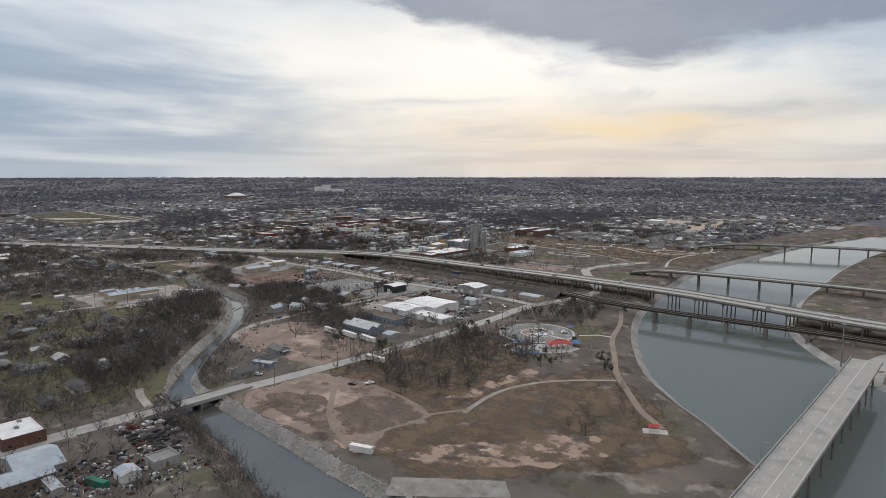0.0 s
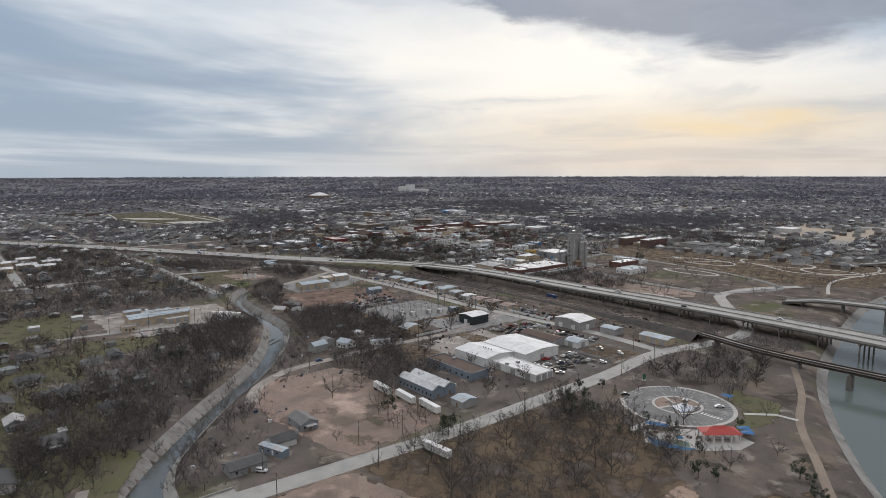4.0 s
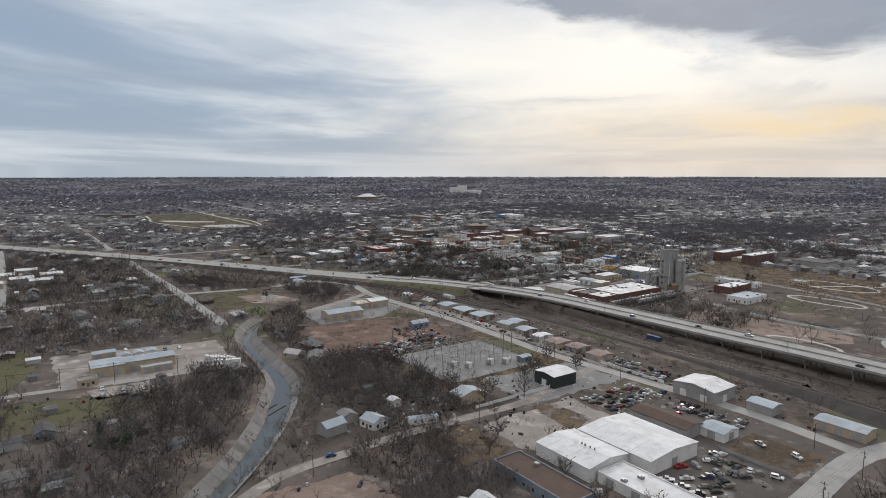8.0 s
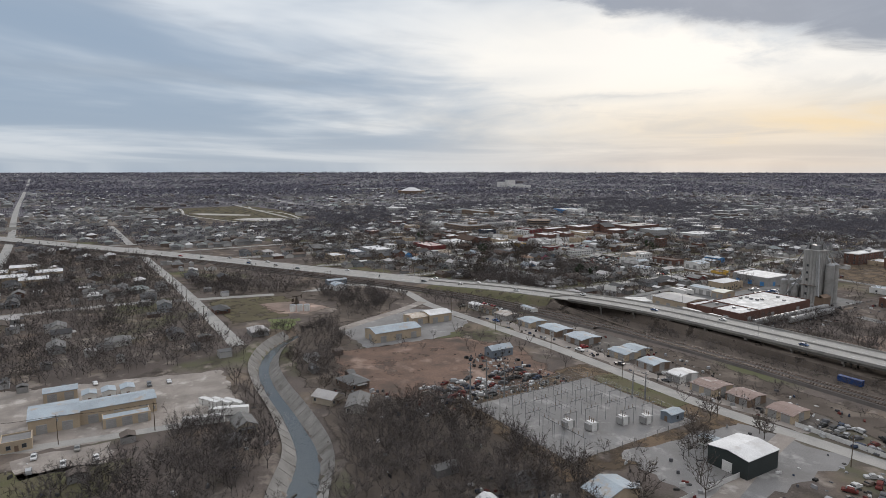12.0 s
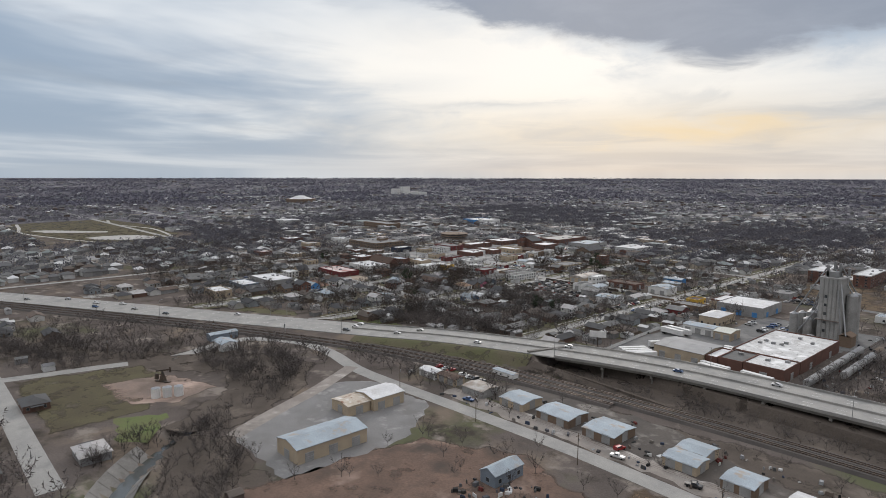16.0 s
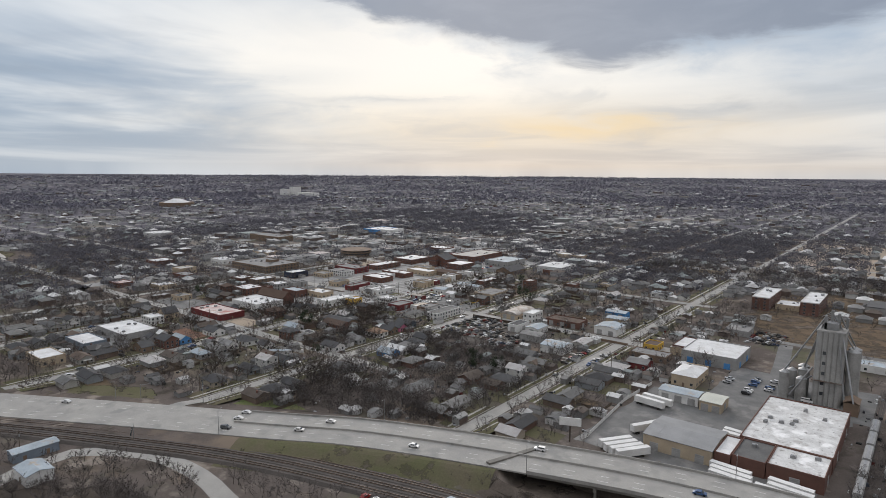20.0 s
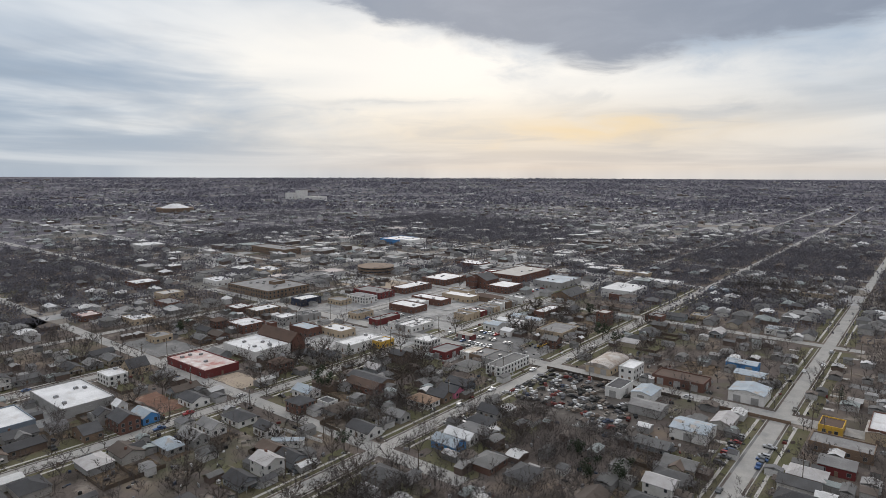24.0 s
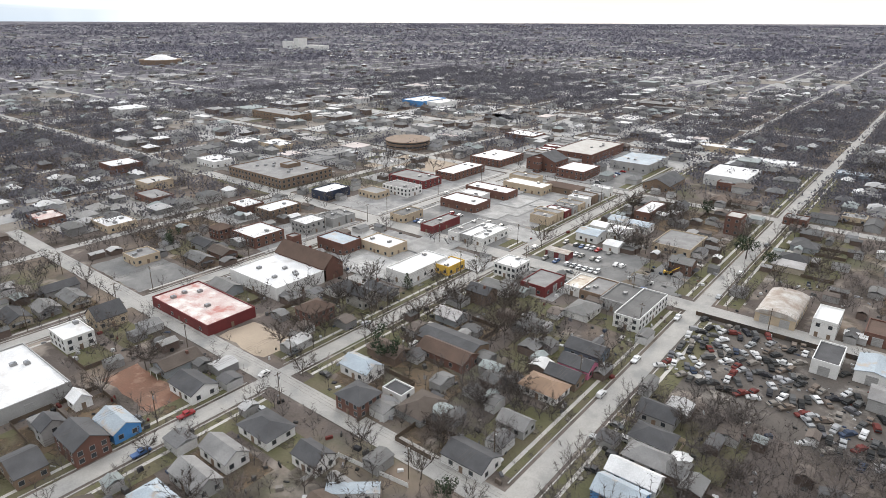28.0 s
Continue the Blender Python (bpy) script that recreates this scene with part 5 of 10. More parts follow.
# works beside the park road
bd("white_factory", -345, 364.6, 35, 29, 5.6, "broad white-roofed factory hall with low pitched roof", WHITEWALL, WHITE_ROOF, "gable", rise=1.2, units=0, doors=(1, 1, 0, 0), big_door=True, category="factory")
bd("white_factory_wing", -350.5, 339, 27, 21.4, 5.2, "white metal factory wing with ridge vents", WHITEWALL, WHITE_ROOF, "gable", rise=1.5, units=5, doors=(1, 0, 0, 0), big_door=True, category="factory")
bd("low_factory_wing", -319.5, 338.5, 33, 14, 3.9, "low white-roofed factory wing with dark openings", WHITEWALL, WHITE_ROOF, units=2, doors=(3, 3, 0, 0), big_door=True, category="factory")
for sy in (278.4, 285.9):
    bd("old_metal_shed", -333, sy, 28, 7.2, 4.4, "old grey-blue metal shed with a patchy white roof", BLUEWALL, PATCHY_WHITE_ROOF, "gable", rise=2.0, wins=(9, 1, 0, 0) if sy < 280 else (0, 1, 0, 0), doors=(0, 1, 0, 0), category="shed", group="old metal sheds")
bd("flat_brown_works", -345, 313, 38, 13, 4.2, "long flat-roofed works with a gravel roof", BLUEWALL, BROWN_ROOF, wins=(8, 0, 0, 0), doors=(1, 0, 0, 0), units=1)
bd("small_metal_shed", -304, 282, 8, 9, 3.4, "small grey metal shed", GREYWALL, METAL_ROOF, "gable", rise=1.0, doors=(1, 0, 0, 0), category="shed")
bd("rust_red_shed", -352, 393, 28, 12, 4.5, "long shed with a rust red roof", GREYWALL, BROWN_ROOF, "gable", rise=1.4, doors=(2, 1, 0, 0), big_door=True, category="shed")
bd("grey_metal_hall", -364, 432 + 9, 22, 18, 6, "grey metal hall with a white pitched roof", GREYWALL, WHITE_ROOF, "gable", rise=1.6, along="y", doors=(2, 1, 0, 0), big_door=True, category="hall", door_mat=WHITEWALL)
bd("pale_blue_shed", -333, 403, 11, 11, 3.6, "small white shed with a pale blue roof", WHITEWALL, METAL_ROOF, "gable", rise=1.2, doors=(1, 1, 0, 0), big_door=True, category="shed")
bd("road_depot", -304, 449, 20, 10, 4, "low depot shed with a grey metal roof", TANWALL, METAL_ROOF, "gable", rise=0.9, doors=(3, 0, 0, 0), big_door=True, category="shed")
bd("grey_yard_shed", -336, 445, 12, 9, 4, "grey yard shed with a metal roof", GREYWALL, METAL_ROOF, "gable", rise=1.0, doors=(1, 0, 0, 0), big_door=True, category="shed")
bd("black_hall", -419, 394, 14, 16, 6.2, "dark metal hall with a white roof", BLACKWALL, WHITE_ROOF, "gable", rise=1.0, along="y", doors=(1, 0, 0, 0), big_door=True, category="hall", door_mat=WHITEWALL)
bd("tan_pitched_shed", -425, 341, 9, 14, 4.5, "tan shed with a grey pitched roof", TANWALL, METAL_ROOF, "gable", rise=2, doors=(1, 0, 0, 0), big_door=True, category="shed")
for sx, sy, sw, sd, rf, wl in ((-592.5, 449.5, 12.5, 12.5, METAL_ROOF, TANWALL), (-571.5, 450, 15.5, 12.5, METAL_ROOF, BROWNWALL), (-550.5, 450.5, 13.5, 14, METAL_ROOF, BROWNWALL), (-520.5, 458.4, 10.5, 10, METAL_ROOF, TANWALL), (-519.6, 448.4, 11.8, 9, METAL_ROOF, TANWALL),
                               (-500.5, 448.4, 10, 11, METAL_ROOF, BROWNWALL), (-482.6, 446, 7.6, 12, WHITE_ROOF, WHITEWALL), (-466.5, 444.6, 11.5, 13, ROSE_ROOF, TANWALL), (-451.6, 446, 10.4, 11.5, ROSE_ROOF, BROWNWALL), (-433.6, 445, 10.4, 12, ROSE_ROOF, TANWALL),
                               (-644.6, 445.4, 11, 6.4, WHITE_ROOF, WHITEWALL), (-632.4, 446.4, 12, 6.4, BROWN_ROOF, TANWALL), (-613.4, 446.4, 12, 10.4, RUST_ROOF, GREYWALL)):
    bd("roadside_shed", sx, sy, sw, sd, 3.1, "low metal workshop shed in a roadside row", wl, rf, "gable", rise=0.8, doors=(2, 1, 0, 0), big_door=True, category="shed", group="roadside sheds")
bd("blue_pale_barn", -554.6, 397, 6.4, 13, 3.8, "pale blue weathered barn", BLUEWALL, METAL_ROOF, "gable", rise=1.8, along="y", wins=(1, 3, 0, 0), category="barn")
bd("canal_hall", -612.5, 366.5, 14, 28, 5.2, "cream metal hall with a pale blue-white roof", TANWALL, METAL_ROOF, "gable", rise=1.6, along="y", doors=(1, 3, 0, 0), big_door=True, category="hall")
bd("canal_shed", -633.4, 406.6, 13, 15.4, 5, "cream metal shed with a bright white roof", TANWALL, WHITE_ROOF, "gable", rise=1.2, along="y", doors=(0, 2, 0, 0), big_door=True, category="shed")
bd("canal_shed_end", -634.8, 393.2, 12, 10.6, 4.2, "older shed end under a patched rusty roof", TANWALL, PATCHED_ROOF, "gable", rise=0.9, along="y", doors=(1, 1, 0, 0), big_door=True, category="shed")
bd("storage_hall", -571, 226, 11, 26, 5.5, "long cream storage hall with a pale metal roof", TANWALL, METAL_ROOF, "gable", rise=1.2, along="y", doors=(1, 3, 0, 0), big_door=True, category="hall")
bd("storage_wing", -560, 228, 6, 16, 3.6, "low lean-to wing with a pale roof", TANWALL, METAL_ROOF, doors=(1, 3, 0, 0), big_door=True, category="shed")
bd("storage_hall", -572, 205, 16, 16, 5.5, "long cream storage hall with a pale metal roof", TANWALL, METAL_ROOF, "gable", rise=1.2, along="y", doors=(1, 2, 0, 0), big_door=True, category="hall")
bd("storage_shed", -601, 207, 7, 12, 4, "small tan storage shed", TANWALL, METAL_ROOF, "gable", rise=0.8, along="y", doors=(0, 2, 0, 0), big_door=True, category="shed")
for sy in (217, 224, 231):
    bd("storage_shed", -592, sy, 6, 5, 3.4, "small white storage shed", WHITEWALL, METAL_ROOF, "gable", rise=0.8, along="x", doors=(0, 1, 0, 0), category="shed", group="storage sheds")
bd("office_cabin", -556, 194, 8, 9, 3.6, "tan cabin with a flat roof", TANWALL, GREY_ROOF, wins=(2, 2, 0, 0), doors=(0, 1, 0, 0), category="cabin")
bd("white_canal_cabin", -755, 391, 12, 9, 4, "white metal cabin with a bright roof", WHITEWALL, METAL_ROOF, "gable", rise=1.2, doors=(1, 0, 0, 0), category="cabin")
bd("grey_long_shed", -776, 398, 6, 16, 3.6, "blue-grey long shed beside the track", BLUEWALL, METAL_ROOF, "gable", rise=0.8, along="y", doors=(0, 2, 0, 0), category="shed")
bd("corner_depot", -306, 66, 22, 16, 5, "brick depot with a white roof and red stripe", BRICK, WHITE_ROOF, units=2, wins=(3, 3, 0, 0), doors=(1, 1, 0, 0))
bd("grey_gable_works", -268, 62, 22, 16, 4.5, "grey works under pale metal gables", GREYWALL, METAL_ROOF, "gable", rise=3, along="y", wins=(5, 4, 0, 0), doors=(1, 0, 0, 0))
bd("brick_long_works", -258, 48, 12, 34, 4, "long low works with a row of windows", BROWNWALL, METAL_ROOF, "gable", rise=1.8, along="y", wins=(3, 12, 0, 0), doors=(0, 1, 0, 0))
bd("yard_shed", -238, 98, 9, 10, 3.4, "grey shed in a scrap yard", GREYWALL, GREY_ROOF, doors=(1, 1, 0, 0), category="shed")
bd("yard_shed", -236, 84, 8, 7, 3, "white shed in a scrap yard", WHITEWALL, METAL_ROOF, "gable", rise=1, doors=(1, 0, 0, 0), category="shed")
for hx, hy, hw_, hd_, hh in ((-2410, 1790, 50, 28, 21), (-2375, 1800, 22, 36, 30), (-2305, 1800, 84, 38, 12)):
    bd("hospital_block", hx, hy, hw_, hd_, hh, "distant pale hospital block", WHITEWALL, PALE, wins=(0, 0, 0, 0), rows=1, units=2, category="hospital", win=(3, 2), group="hospital blocks")

# ---- ground cover ----
from mathutils.geometry import tessellate_polygon


WORN_COVERS = {"field_scrub", "dry_olive_grass", "dark_rail_scrub", "red_dirt", "winter_lawn", "dry_field", "worn_bare_soil", "churned_soil"}


def patch(name, pts, material, label, lift=0.03, wobble=1.5, category="ground", seed=0):
    """An irregular sheet of another surface on the ground, with an uneven edge."""
    rnd = random.Random(seed + len(pts) * 31 + int(pts[0][0]))
    ring = []
    wobble = min(wobble, 1.6)
    for (ax, ay), (bx, by) in zip(pts, pts[1:] + pts[:1]):
        n = max(1, int(math.hypot(bx - ax, by - ay) / 4))
        for i in range(n):
            s = i / n
            ring.append(Vector((ax + (bx - ax) * s + rnd.uniform(-wobble, wobble), ay + (by - ay) * s + rnd.uniform(-wobble, wobble), 0)))
    tri = tessellate_polygon([ring])
    hz = height(np.array([p.x for p in ring]), np.array([p.y for p in ring]))
    b = Build()
    b.solid([(p.x, p.y, max(h, 0) + lift) for p, h in zip(ring, hz)], [t if (ring[t[1]] - ring[t[0]]).cross(ring[t[2]] - ring[t[0]]).z > 0 else t[::-1] for t in tri])
    soft = 0.0 if wobble < 1 or material.name not in WORN_COVERS else min(7.0, 1.5 + 0.02 * max(abs(p.x - ring[0].x) + abs(p.y - ring[0].y) for p in ring))
    if soft:
        # a rim on which the cover thins out into the ground round it
        n = len(ring)
        turn = sum(ring[i].x * ring[(i + 1) % n].y - ring[(i + 1) % n].x * ring[i].y for i in range(n))
        outer = []
        for i, p in enumerate(ring):
            d = ring[(i + 3) % n] - ring[i - 3]
            o = Vector((d.y, -d.x, 0)).normalized() * (soft if turn > 0 else -soft)
            outer.append((p.x + o.x, p.y + o.y, max(hz[i], 0) + lift - 0.008))
        rim = [(p.x, p.y, max(h, 0) + lift) for p, h in zip(ring, hz)]
        f = [(i, n + i, n + (i + 1) % n, (i + 1) % n) for i in range(n)]
        b.solid(rim + outer, f if turn > 0 else [q[::-1] for q in f])
    me = b.mesh(name, material)
    if soft:
        me.attributes.new("bare", "FLOAT", "POINT").data.foreach_set("value", [0.0] * (2 * n) + [1.0] * n)
    return setting(name, me, label, category)


def block(x0, y0, x1, y1):
    return [(x0, y0), (x1, y0), (x1, y1), (x0, y1)]


def oval(cx, cy, rx, ry, n=18):
    return [(cx + rx * math.cos(2 * math.pi * i / n), cy + ry * math.sin(2 * math.pi * i / n)) for i in range(n)]


REDGRASS = mat("rust_dead_grass", (0.19, 0.098, 0.066), (0.15, 0.088, 0.062), 0.8, 2, 0.95, bump=0.5, spots=[((0.24, 0.15, 0.11), 0.2, 0.3)])
CHURNED = mat("churned_soil", (0.19, 0.128, 0.1), (0.125, 0.09, 0.073), 0.6, 1.2, 0.95, bump=0.5, spec=0.05, spots=[((0.26, 0.19, 0.155), 0.05, 0.2), ((0.085, 0.068, 0.058), 0.06, 0.3)], patchy=(0.06, 0.3, 0.44))
GREEN = mat("green_turf", (0.11, 0.142, 0.045), (0.125, 0.125, 0.055), 0.8, 1.5, 0.95, bump=0.4)
LINING = mat("stained_canal_concrete", (0.25, 0.237, 0.22), (0.17, 0.16, 0.147), 1.2, 2.5, 0.9, spots=[((0.12, 0.11, 0.098), 0.12, 0.2)])
DARKSOIL = mat("dark_oily_soil", (0.105, 0.09, 0.078), (0.075, 0.065, 0.058), 0.6, 1.5, 0.95, spots=[((0.2, 0.18, 0.16), 0.08, 0.2)])
SUBGRAVEL = mat("grey_substation_gravel", (0.22, 0.212, 0.206), (0.18, 0.173, 0.167), 0.6, 2.5, 0.95, spots=[((0.15, 0.142, 0.135), 0.07, 0.2), ((0.27, 0.26, 0.25), 0.11, 0.1)])
SAND = mat("sandy_lot", (0.36, 0.29, 0.22), (0.29, 0.235, 0.18), 0.6, 2, 0.95)
patch("ground_park_field", [(-281, 160), (-240, 153), (-200, 158), (-150, 160), (-85, 235), (-98, 262), (-128, 290), (-165, 318), (-196, 262), (-240, 214), (-281, 204)], STRAW, "dry brown park meadow", 0.02, 4)
patch("ground_copse_floor", [(-284, 212), (-222, 214), (-200, 236), (-197, 290), (-228, 318), (-276, 330), (-282, 270)], STRAW, "dry leaf-strewn ground under bare trees", 0.018, 3)
patch("ground_copse_edge", [(-203, 226), (-194, 236), (-189, 290), (-196, 296), (-201, 250)], WORN, "worn pale strip beside the copse", 0.03, 2)
patch("ground_dirt_lot", [(-398, 228), (-392, 262), (-360, 268), (-330, 268), (-297, 262), (-293, 214), (-325, 206), (-365, 205), (-385, 214)], DIRT, "bare pinkish dirt lot with thin grass", 0.03, 3)
patch("ground_dirt_field", [(-283, 160), (-266, 151), (-235, 152), (-205, 155), (-188, 160), (-196, 176), (-194, 202), (-220, 211), (-250, 213), (-281, 204)], DIRT, "bare red dirt field with vehicle tracks", 0.035, 4)
FIELDSCRUB = mat("field_scrub", (0.165, 0.128, 0.103), (0.118, 0.094, 0.077), 0.6, 1.2, 0.95, spec=0.03, bump=0.5, spots=[((0.085, 0.07, 0.058), 0.12, 0.2), ((0.21, 0.16, 0.13), 0.09, 0.1)], patchy=(0.12, 0.34, 0.54))
patch("ground_field_scrub", [(-272, 167), (-261, 160), (-240, 158), (-214, 160), (-226, 171), (-248, 184), (-268, 176)], FIELDSCRUB, "dead scrub left standing in the dirt field", 0.045, 3)
patch("ground_field_grass", [(-231, 178), (-214, 168), (-201, 169), (-194, 184), (-197, 200), (-216, 207), (-234, 201)], FIELDSCRUB, "dry grass left standing in the dirt field", 0.05, 3)
patch("ground_bare_soil", [(-180, 166), (-166, 186), (-150, 202), (-142, 218), (-126, 234), (-112, 222), (-122, 200), (-140, 182), (-160, 168)], WORN, "bare pale soil worn through the grass", 0.04, 4)
patch("ground_bare_patch", [(-208, 158), (-190, 168), (-176, 166), (-190, 154)], WORN, "bare pale soil worn through the grass", 0.045, 3)
patch("ground_boat_ramp", [(-163, 151), (-130, 177), (-121, 169), (-155, 140)], LINING, "old stained concrete boat ramp", 0.05, 0.4)
patch("ground_substation", block(-506, 348, -449, 411), SUBGRAVEL, "grey gravel bed of the substation", 0.05, 0.3)
patch("lawn_substation", [(-520, 340), (-440, 335), (-436, 428), (-470, 424), (-520, 424)], STRAW, "dry mown grass round the substation", 0.02, 2)
patch("lawn_substation_corner", block(-505, 413, -462, 424), LAWN, "green winter grass", 0.04, 2)
patch("ground_scrap_yard", [(-602, 328), (-594, 396), (-560, 412), (-520, 402), (-512, 372), (-520, 335), (-548, 312)], CHURNED, "churned dark red soil of a cleared yard", 0.03, 4)
patch("ground_storage_yard", [(-622, 182), (-604, 272), (-548, 268), (-546, 215), (-552, 182)], GRAVEL, "pale gravel storage yard", 0.03, 2)
patch("ground_storage_parking", [(-545, 192), (-528, 196), (-526, 220), (-544, 222)], GRAVEL, "pale gravel parking strip", 0.03, 1.5)
patch("pavement_mill_yard", [(-618, 545), (-530, 548), (-528, 640), (-568, 692), (-588, 692), (-590, 640), (-614, 630)], ASPHALT, "wide worn asphalt yard of the mill", 0.03, 0.8)
patch("pavement_mill_lane", block(-562, 640, -520, 690), ASPHALT, "wide worn asphalt yard of the mill", 0.035, 0.8)
patch("ground_shed_strip", [(-625, 434), (-420, 435), (-420, 442), (-625, 444)], GRAVEL, "dusty gravel strip before the sheds", 0.03, 1.5)
patch("ground_shed_yard", [(-625, 444), (-605, 470), (-540, 474), (-500, 458), (-420, 456), (-420, 442)], DARKSOIL, "trodden soil yard behind the sheds", 0.025, 2)
patch("ground_factory_yard", [(-330, 346), (-295, 344), (-294, 425), (-345, 425), (-372, 424), (-372, 400), (-335, 380)], DARKSOIL, "brown dirt yard full of cars", 0.03, 1.5)
patch("ground_factory_front", [(-398, 328), (-370, 328), (-362, 346), (-362, 380), (-400, 385)], GRAVEL, "pale gravel drive beside the factory", 0.032, 2)
patch("lawn_factory_field", [(-324, 393), (-326, 417), (-297, 419), (-297, 392)], STRAW, "dry grass plot beside the road", 0.05, 0.8)
patch("lawn_factory_corner", [(-398, 359), (-402, 372), (-376, 373), (-372, 357)], STRAW, "dry grass plot beside a gravel drive", 0.05, 1)
patch("lawn_factory", [(-404, 300), (-372, 296), (-372, 322), (-402, 324)], STRAW, "dry grass plot", 0.03, 2)
patch("ground_black_hall", [(-446, 366), (-404, 362), (-402, 428), (-440, 424)], SUBGRAVEL, "grey gravel yard", 0.033, 2)
patch("ground_sand_lot", block(-906, 566, -880, 581), SAND, "sandy empty lot", 0.04, 0.8)
patch("ground_red_lot", block(-910, 526, -875, 537), REDGRASS, "empty lot of rust-coloured dead grass", 0.04, 1.0)
patch("pavement_lot", block(-1012, 566, -966, 592), ASPHALT, "cracked asphalt parking lot", 0.04, 0.6)
patch("pavement_lot_cars", block(-860, 705, -812, 740), ASPHALT, "asphalt lot full of parked cars", 0.04, 0.6)
patch("pavement_lot_yellow", block(-806, 706, -787, 742), ASPHALT, "asphalt lot beside the street", 0.04, 0.6)
patch("pavement_lot_shops", block(-958, 700, -872, 745), ASPHALT, "asphalt parking behind the shops", 0.035, 0.6)
patch("pavement_lot_church", block(-900, 850, -872, 905), ASPHALT, "asphalt church parking", 0.035, 0.6)
patch("pavement_lot_round", block(-1060, 790, -1004, 850), SAND, "pale gravel parking lot", 0.035, 0.6)
patch("pavement_lot_depot", block(-672, 630, -652, 672), ASPHALT, "asphalt parking lot beside the street", 0.04, 0.6)
patch("ground_junk_yard", [(-776, 640), (-774, 694), (-704, 694), (-702, 628), (-735, 632)], DARKSOIL, "dark oily soil of a car scrap yard", 0.03, 2)
patch("lawn_school", block(-1112, 692, -1050, 706), LAWN, "green school lawn", 0.05, 0.5)
south_bank = HIGHWAY_LINE[(HIGHWAY_LINE[:, 0] < -618) & (HIGHWAY_LINE[:, 0] > -730)]
t = np.gradient(south_bank[:, :2], axis=0)
t /= np.hypot(t[:, 0], t[:, 1])[:, None]
bank, n = Build(), len(south_bank)
v = []
for o in np.linspace(13, 34, 12):
    c = south_bank[:, :2] + np.stack([-t[:, 1], t[:, 0]], 1) * o
    hz = height(c[:, 0], c[:, 1])
    v += [(x, y, h + 0.1) for (x, y), h in zip(c, hz)]
bank.solid(v, [(k * n + i, (k + 1) * n + i, (k + 1) * n + i + 1, k * n + i + 1) for k in range(11) for i in range(n - 1)])
setting("lawn_bank", bank.mesh("lawn_bank", LAWN), "green grass bank below the highway", "lawn")
SCRUB = mat("dark_rail_scrub", (0.118, 0.098, 0.083), (0.088, 0.073, 0.062), 0.7, 1.5, 0.95, spec=0.03, bump=0.5, spots=[((0.15, 0.125, 0.105), 0.06, 0.2)], patchy=(0.1, 0.3, 0.44))
patch("ground_rail_scrub", [(-640, 466), (-600, 484), (-500, 494), (-300, 490), (-300, 540), (-420, 546), (-560, 540), (-622, 520), (-612, 496)], SCRUB, "dark brown scrub below the highway", 0.022, 3)
patch("ground_rail_verge", [(-640, 458), (-600, 466), (-500, 476), (-340, 470), (-300, 458), (-300, 452), (-420, 458), (-500, 462), (-625, 455)], SCRUB, "dark brown scrub beside the railway", 0.023, 2)
patch("ground_canal_scrub", [(-655, 330), (-600, 305), (-560, 300), (-540, 318), (-560, 330), (-604, 340), (-640, 346)], SCRUB, "dark brown scrub beside the canal", 0.022, 3)
patch("ground_levee_scrub", [(-540, 300), (-470, 282), (-430, 262), (-405, 250), (-408, 300), (-412, 335), (-450, 340), (-505, 340), (-535, 330)], SCRUB, "dark leaf-strewn soil under bare woods", 0.021, 3)
patch("ground_ditch_floor", [(-664, 330), (-690, 366), (-716, 376), (-745, 350), (-775, 318), (-830, 300), (-836, 322), (-795, 336), (-765, 366), (-738, 396), (-700, 412), (-672, 390), (-650, 350)], SCRUB, "dark leaf-strewn soil along the ditch", 0.024, 2)
patch("ground_oil_pad", [(-735, 325), (-730, 352), (-700, 362), (-692, 340), (-705, 326)], DIRT, "worn pinkish dirt pad of an oil pump", 0.04, 2)
OILGRASS = mat("dry_olive_grass", (0.118, 0.105, 0.066), (0.098, 0.084, 0.058), 0.6, 1.5, 0.95, spec=0.03, bump=0.4, spots=[((0.075, 0.062, 0.046), 0.05, 0.25)], patchy=(0.09, 0.3, 0.5))
patch("lawn_oil", [(-765, 296), (-752, 345), (-735, 350), (-690, 330), (-690, 298)], OILGRASS, "dry olive winter grass", 0.03, 2)
patch("lawn_west", [(-690, 318), (-663, 313), (-658, 322), (-680, 336)], GREEN, "green winter grass", 0.035, 2)
patch("lawn_corner", [(-762, 477), (-728, 494), (-745, 499), (-764, 492)], GREEN, "green grass beside the highway junction", 0.05, 1)
patch("lawn_junction", [(-848, 428), (-815, 445), (-796, 456), (-812, 463), (-846, 442)], LAWN, "patchy green grass beside the highway", 0.05, 1)
patch("ground_hall_yard", [(-646, 352), (-636, 346), (-600, 345), (-598, 392), (-618, 422), (-655, 421), (-668, 408)], SUBGRAVEL, "grey gravel yard round the metal halls", 0.03, 1.5)
patch("lawn_south_houses", [(-450, 84), (-330, 78), (-318, 112), (-345, 128), (-380, 145), (-425, 150), (-462, 130)], LAWN, "thin green grass round the houses", 0.025, 3)
patch("lawn_canal_south", [(-318, 118), (-306, 124), (-330, 140), (-350, 150), (-362, 140)], LAWN, "thin green grass beside the canal", 0.027, 2)
patch("lawn_west_field", [(-640, 110), (-560, 96), (-545, 150), (-600, 172), (-645, 168)], LAWN, "wide green-brown field", 0.026, 3)
patch("lawn_south", [(-540, 85), (-470, 95), (-462, 150), (-520, 150)], LAWN, "patchy green winter grass", 0.03, 4)
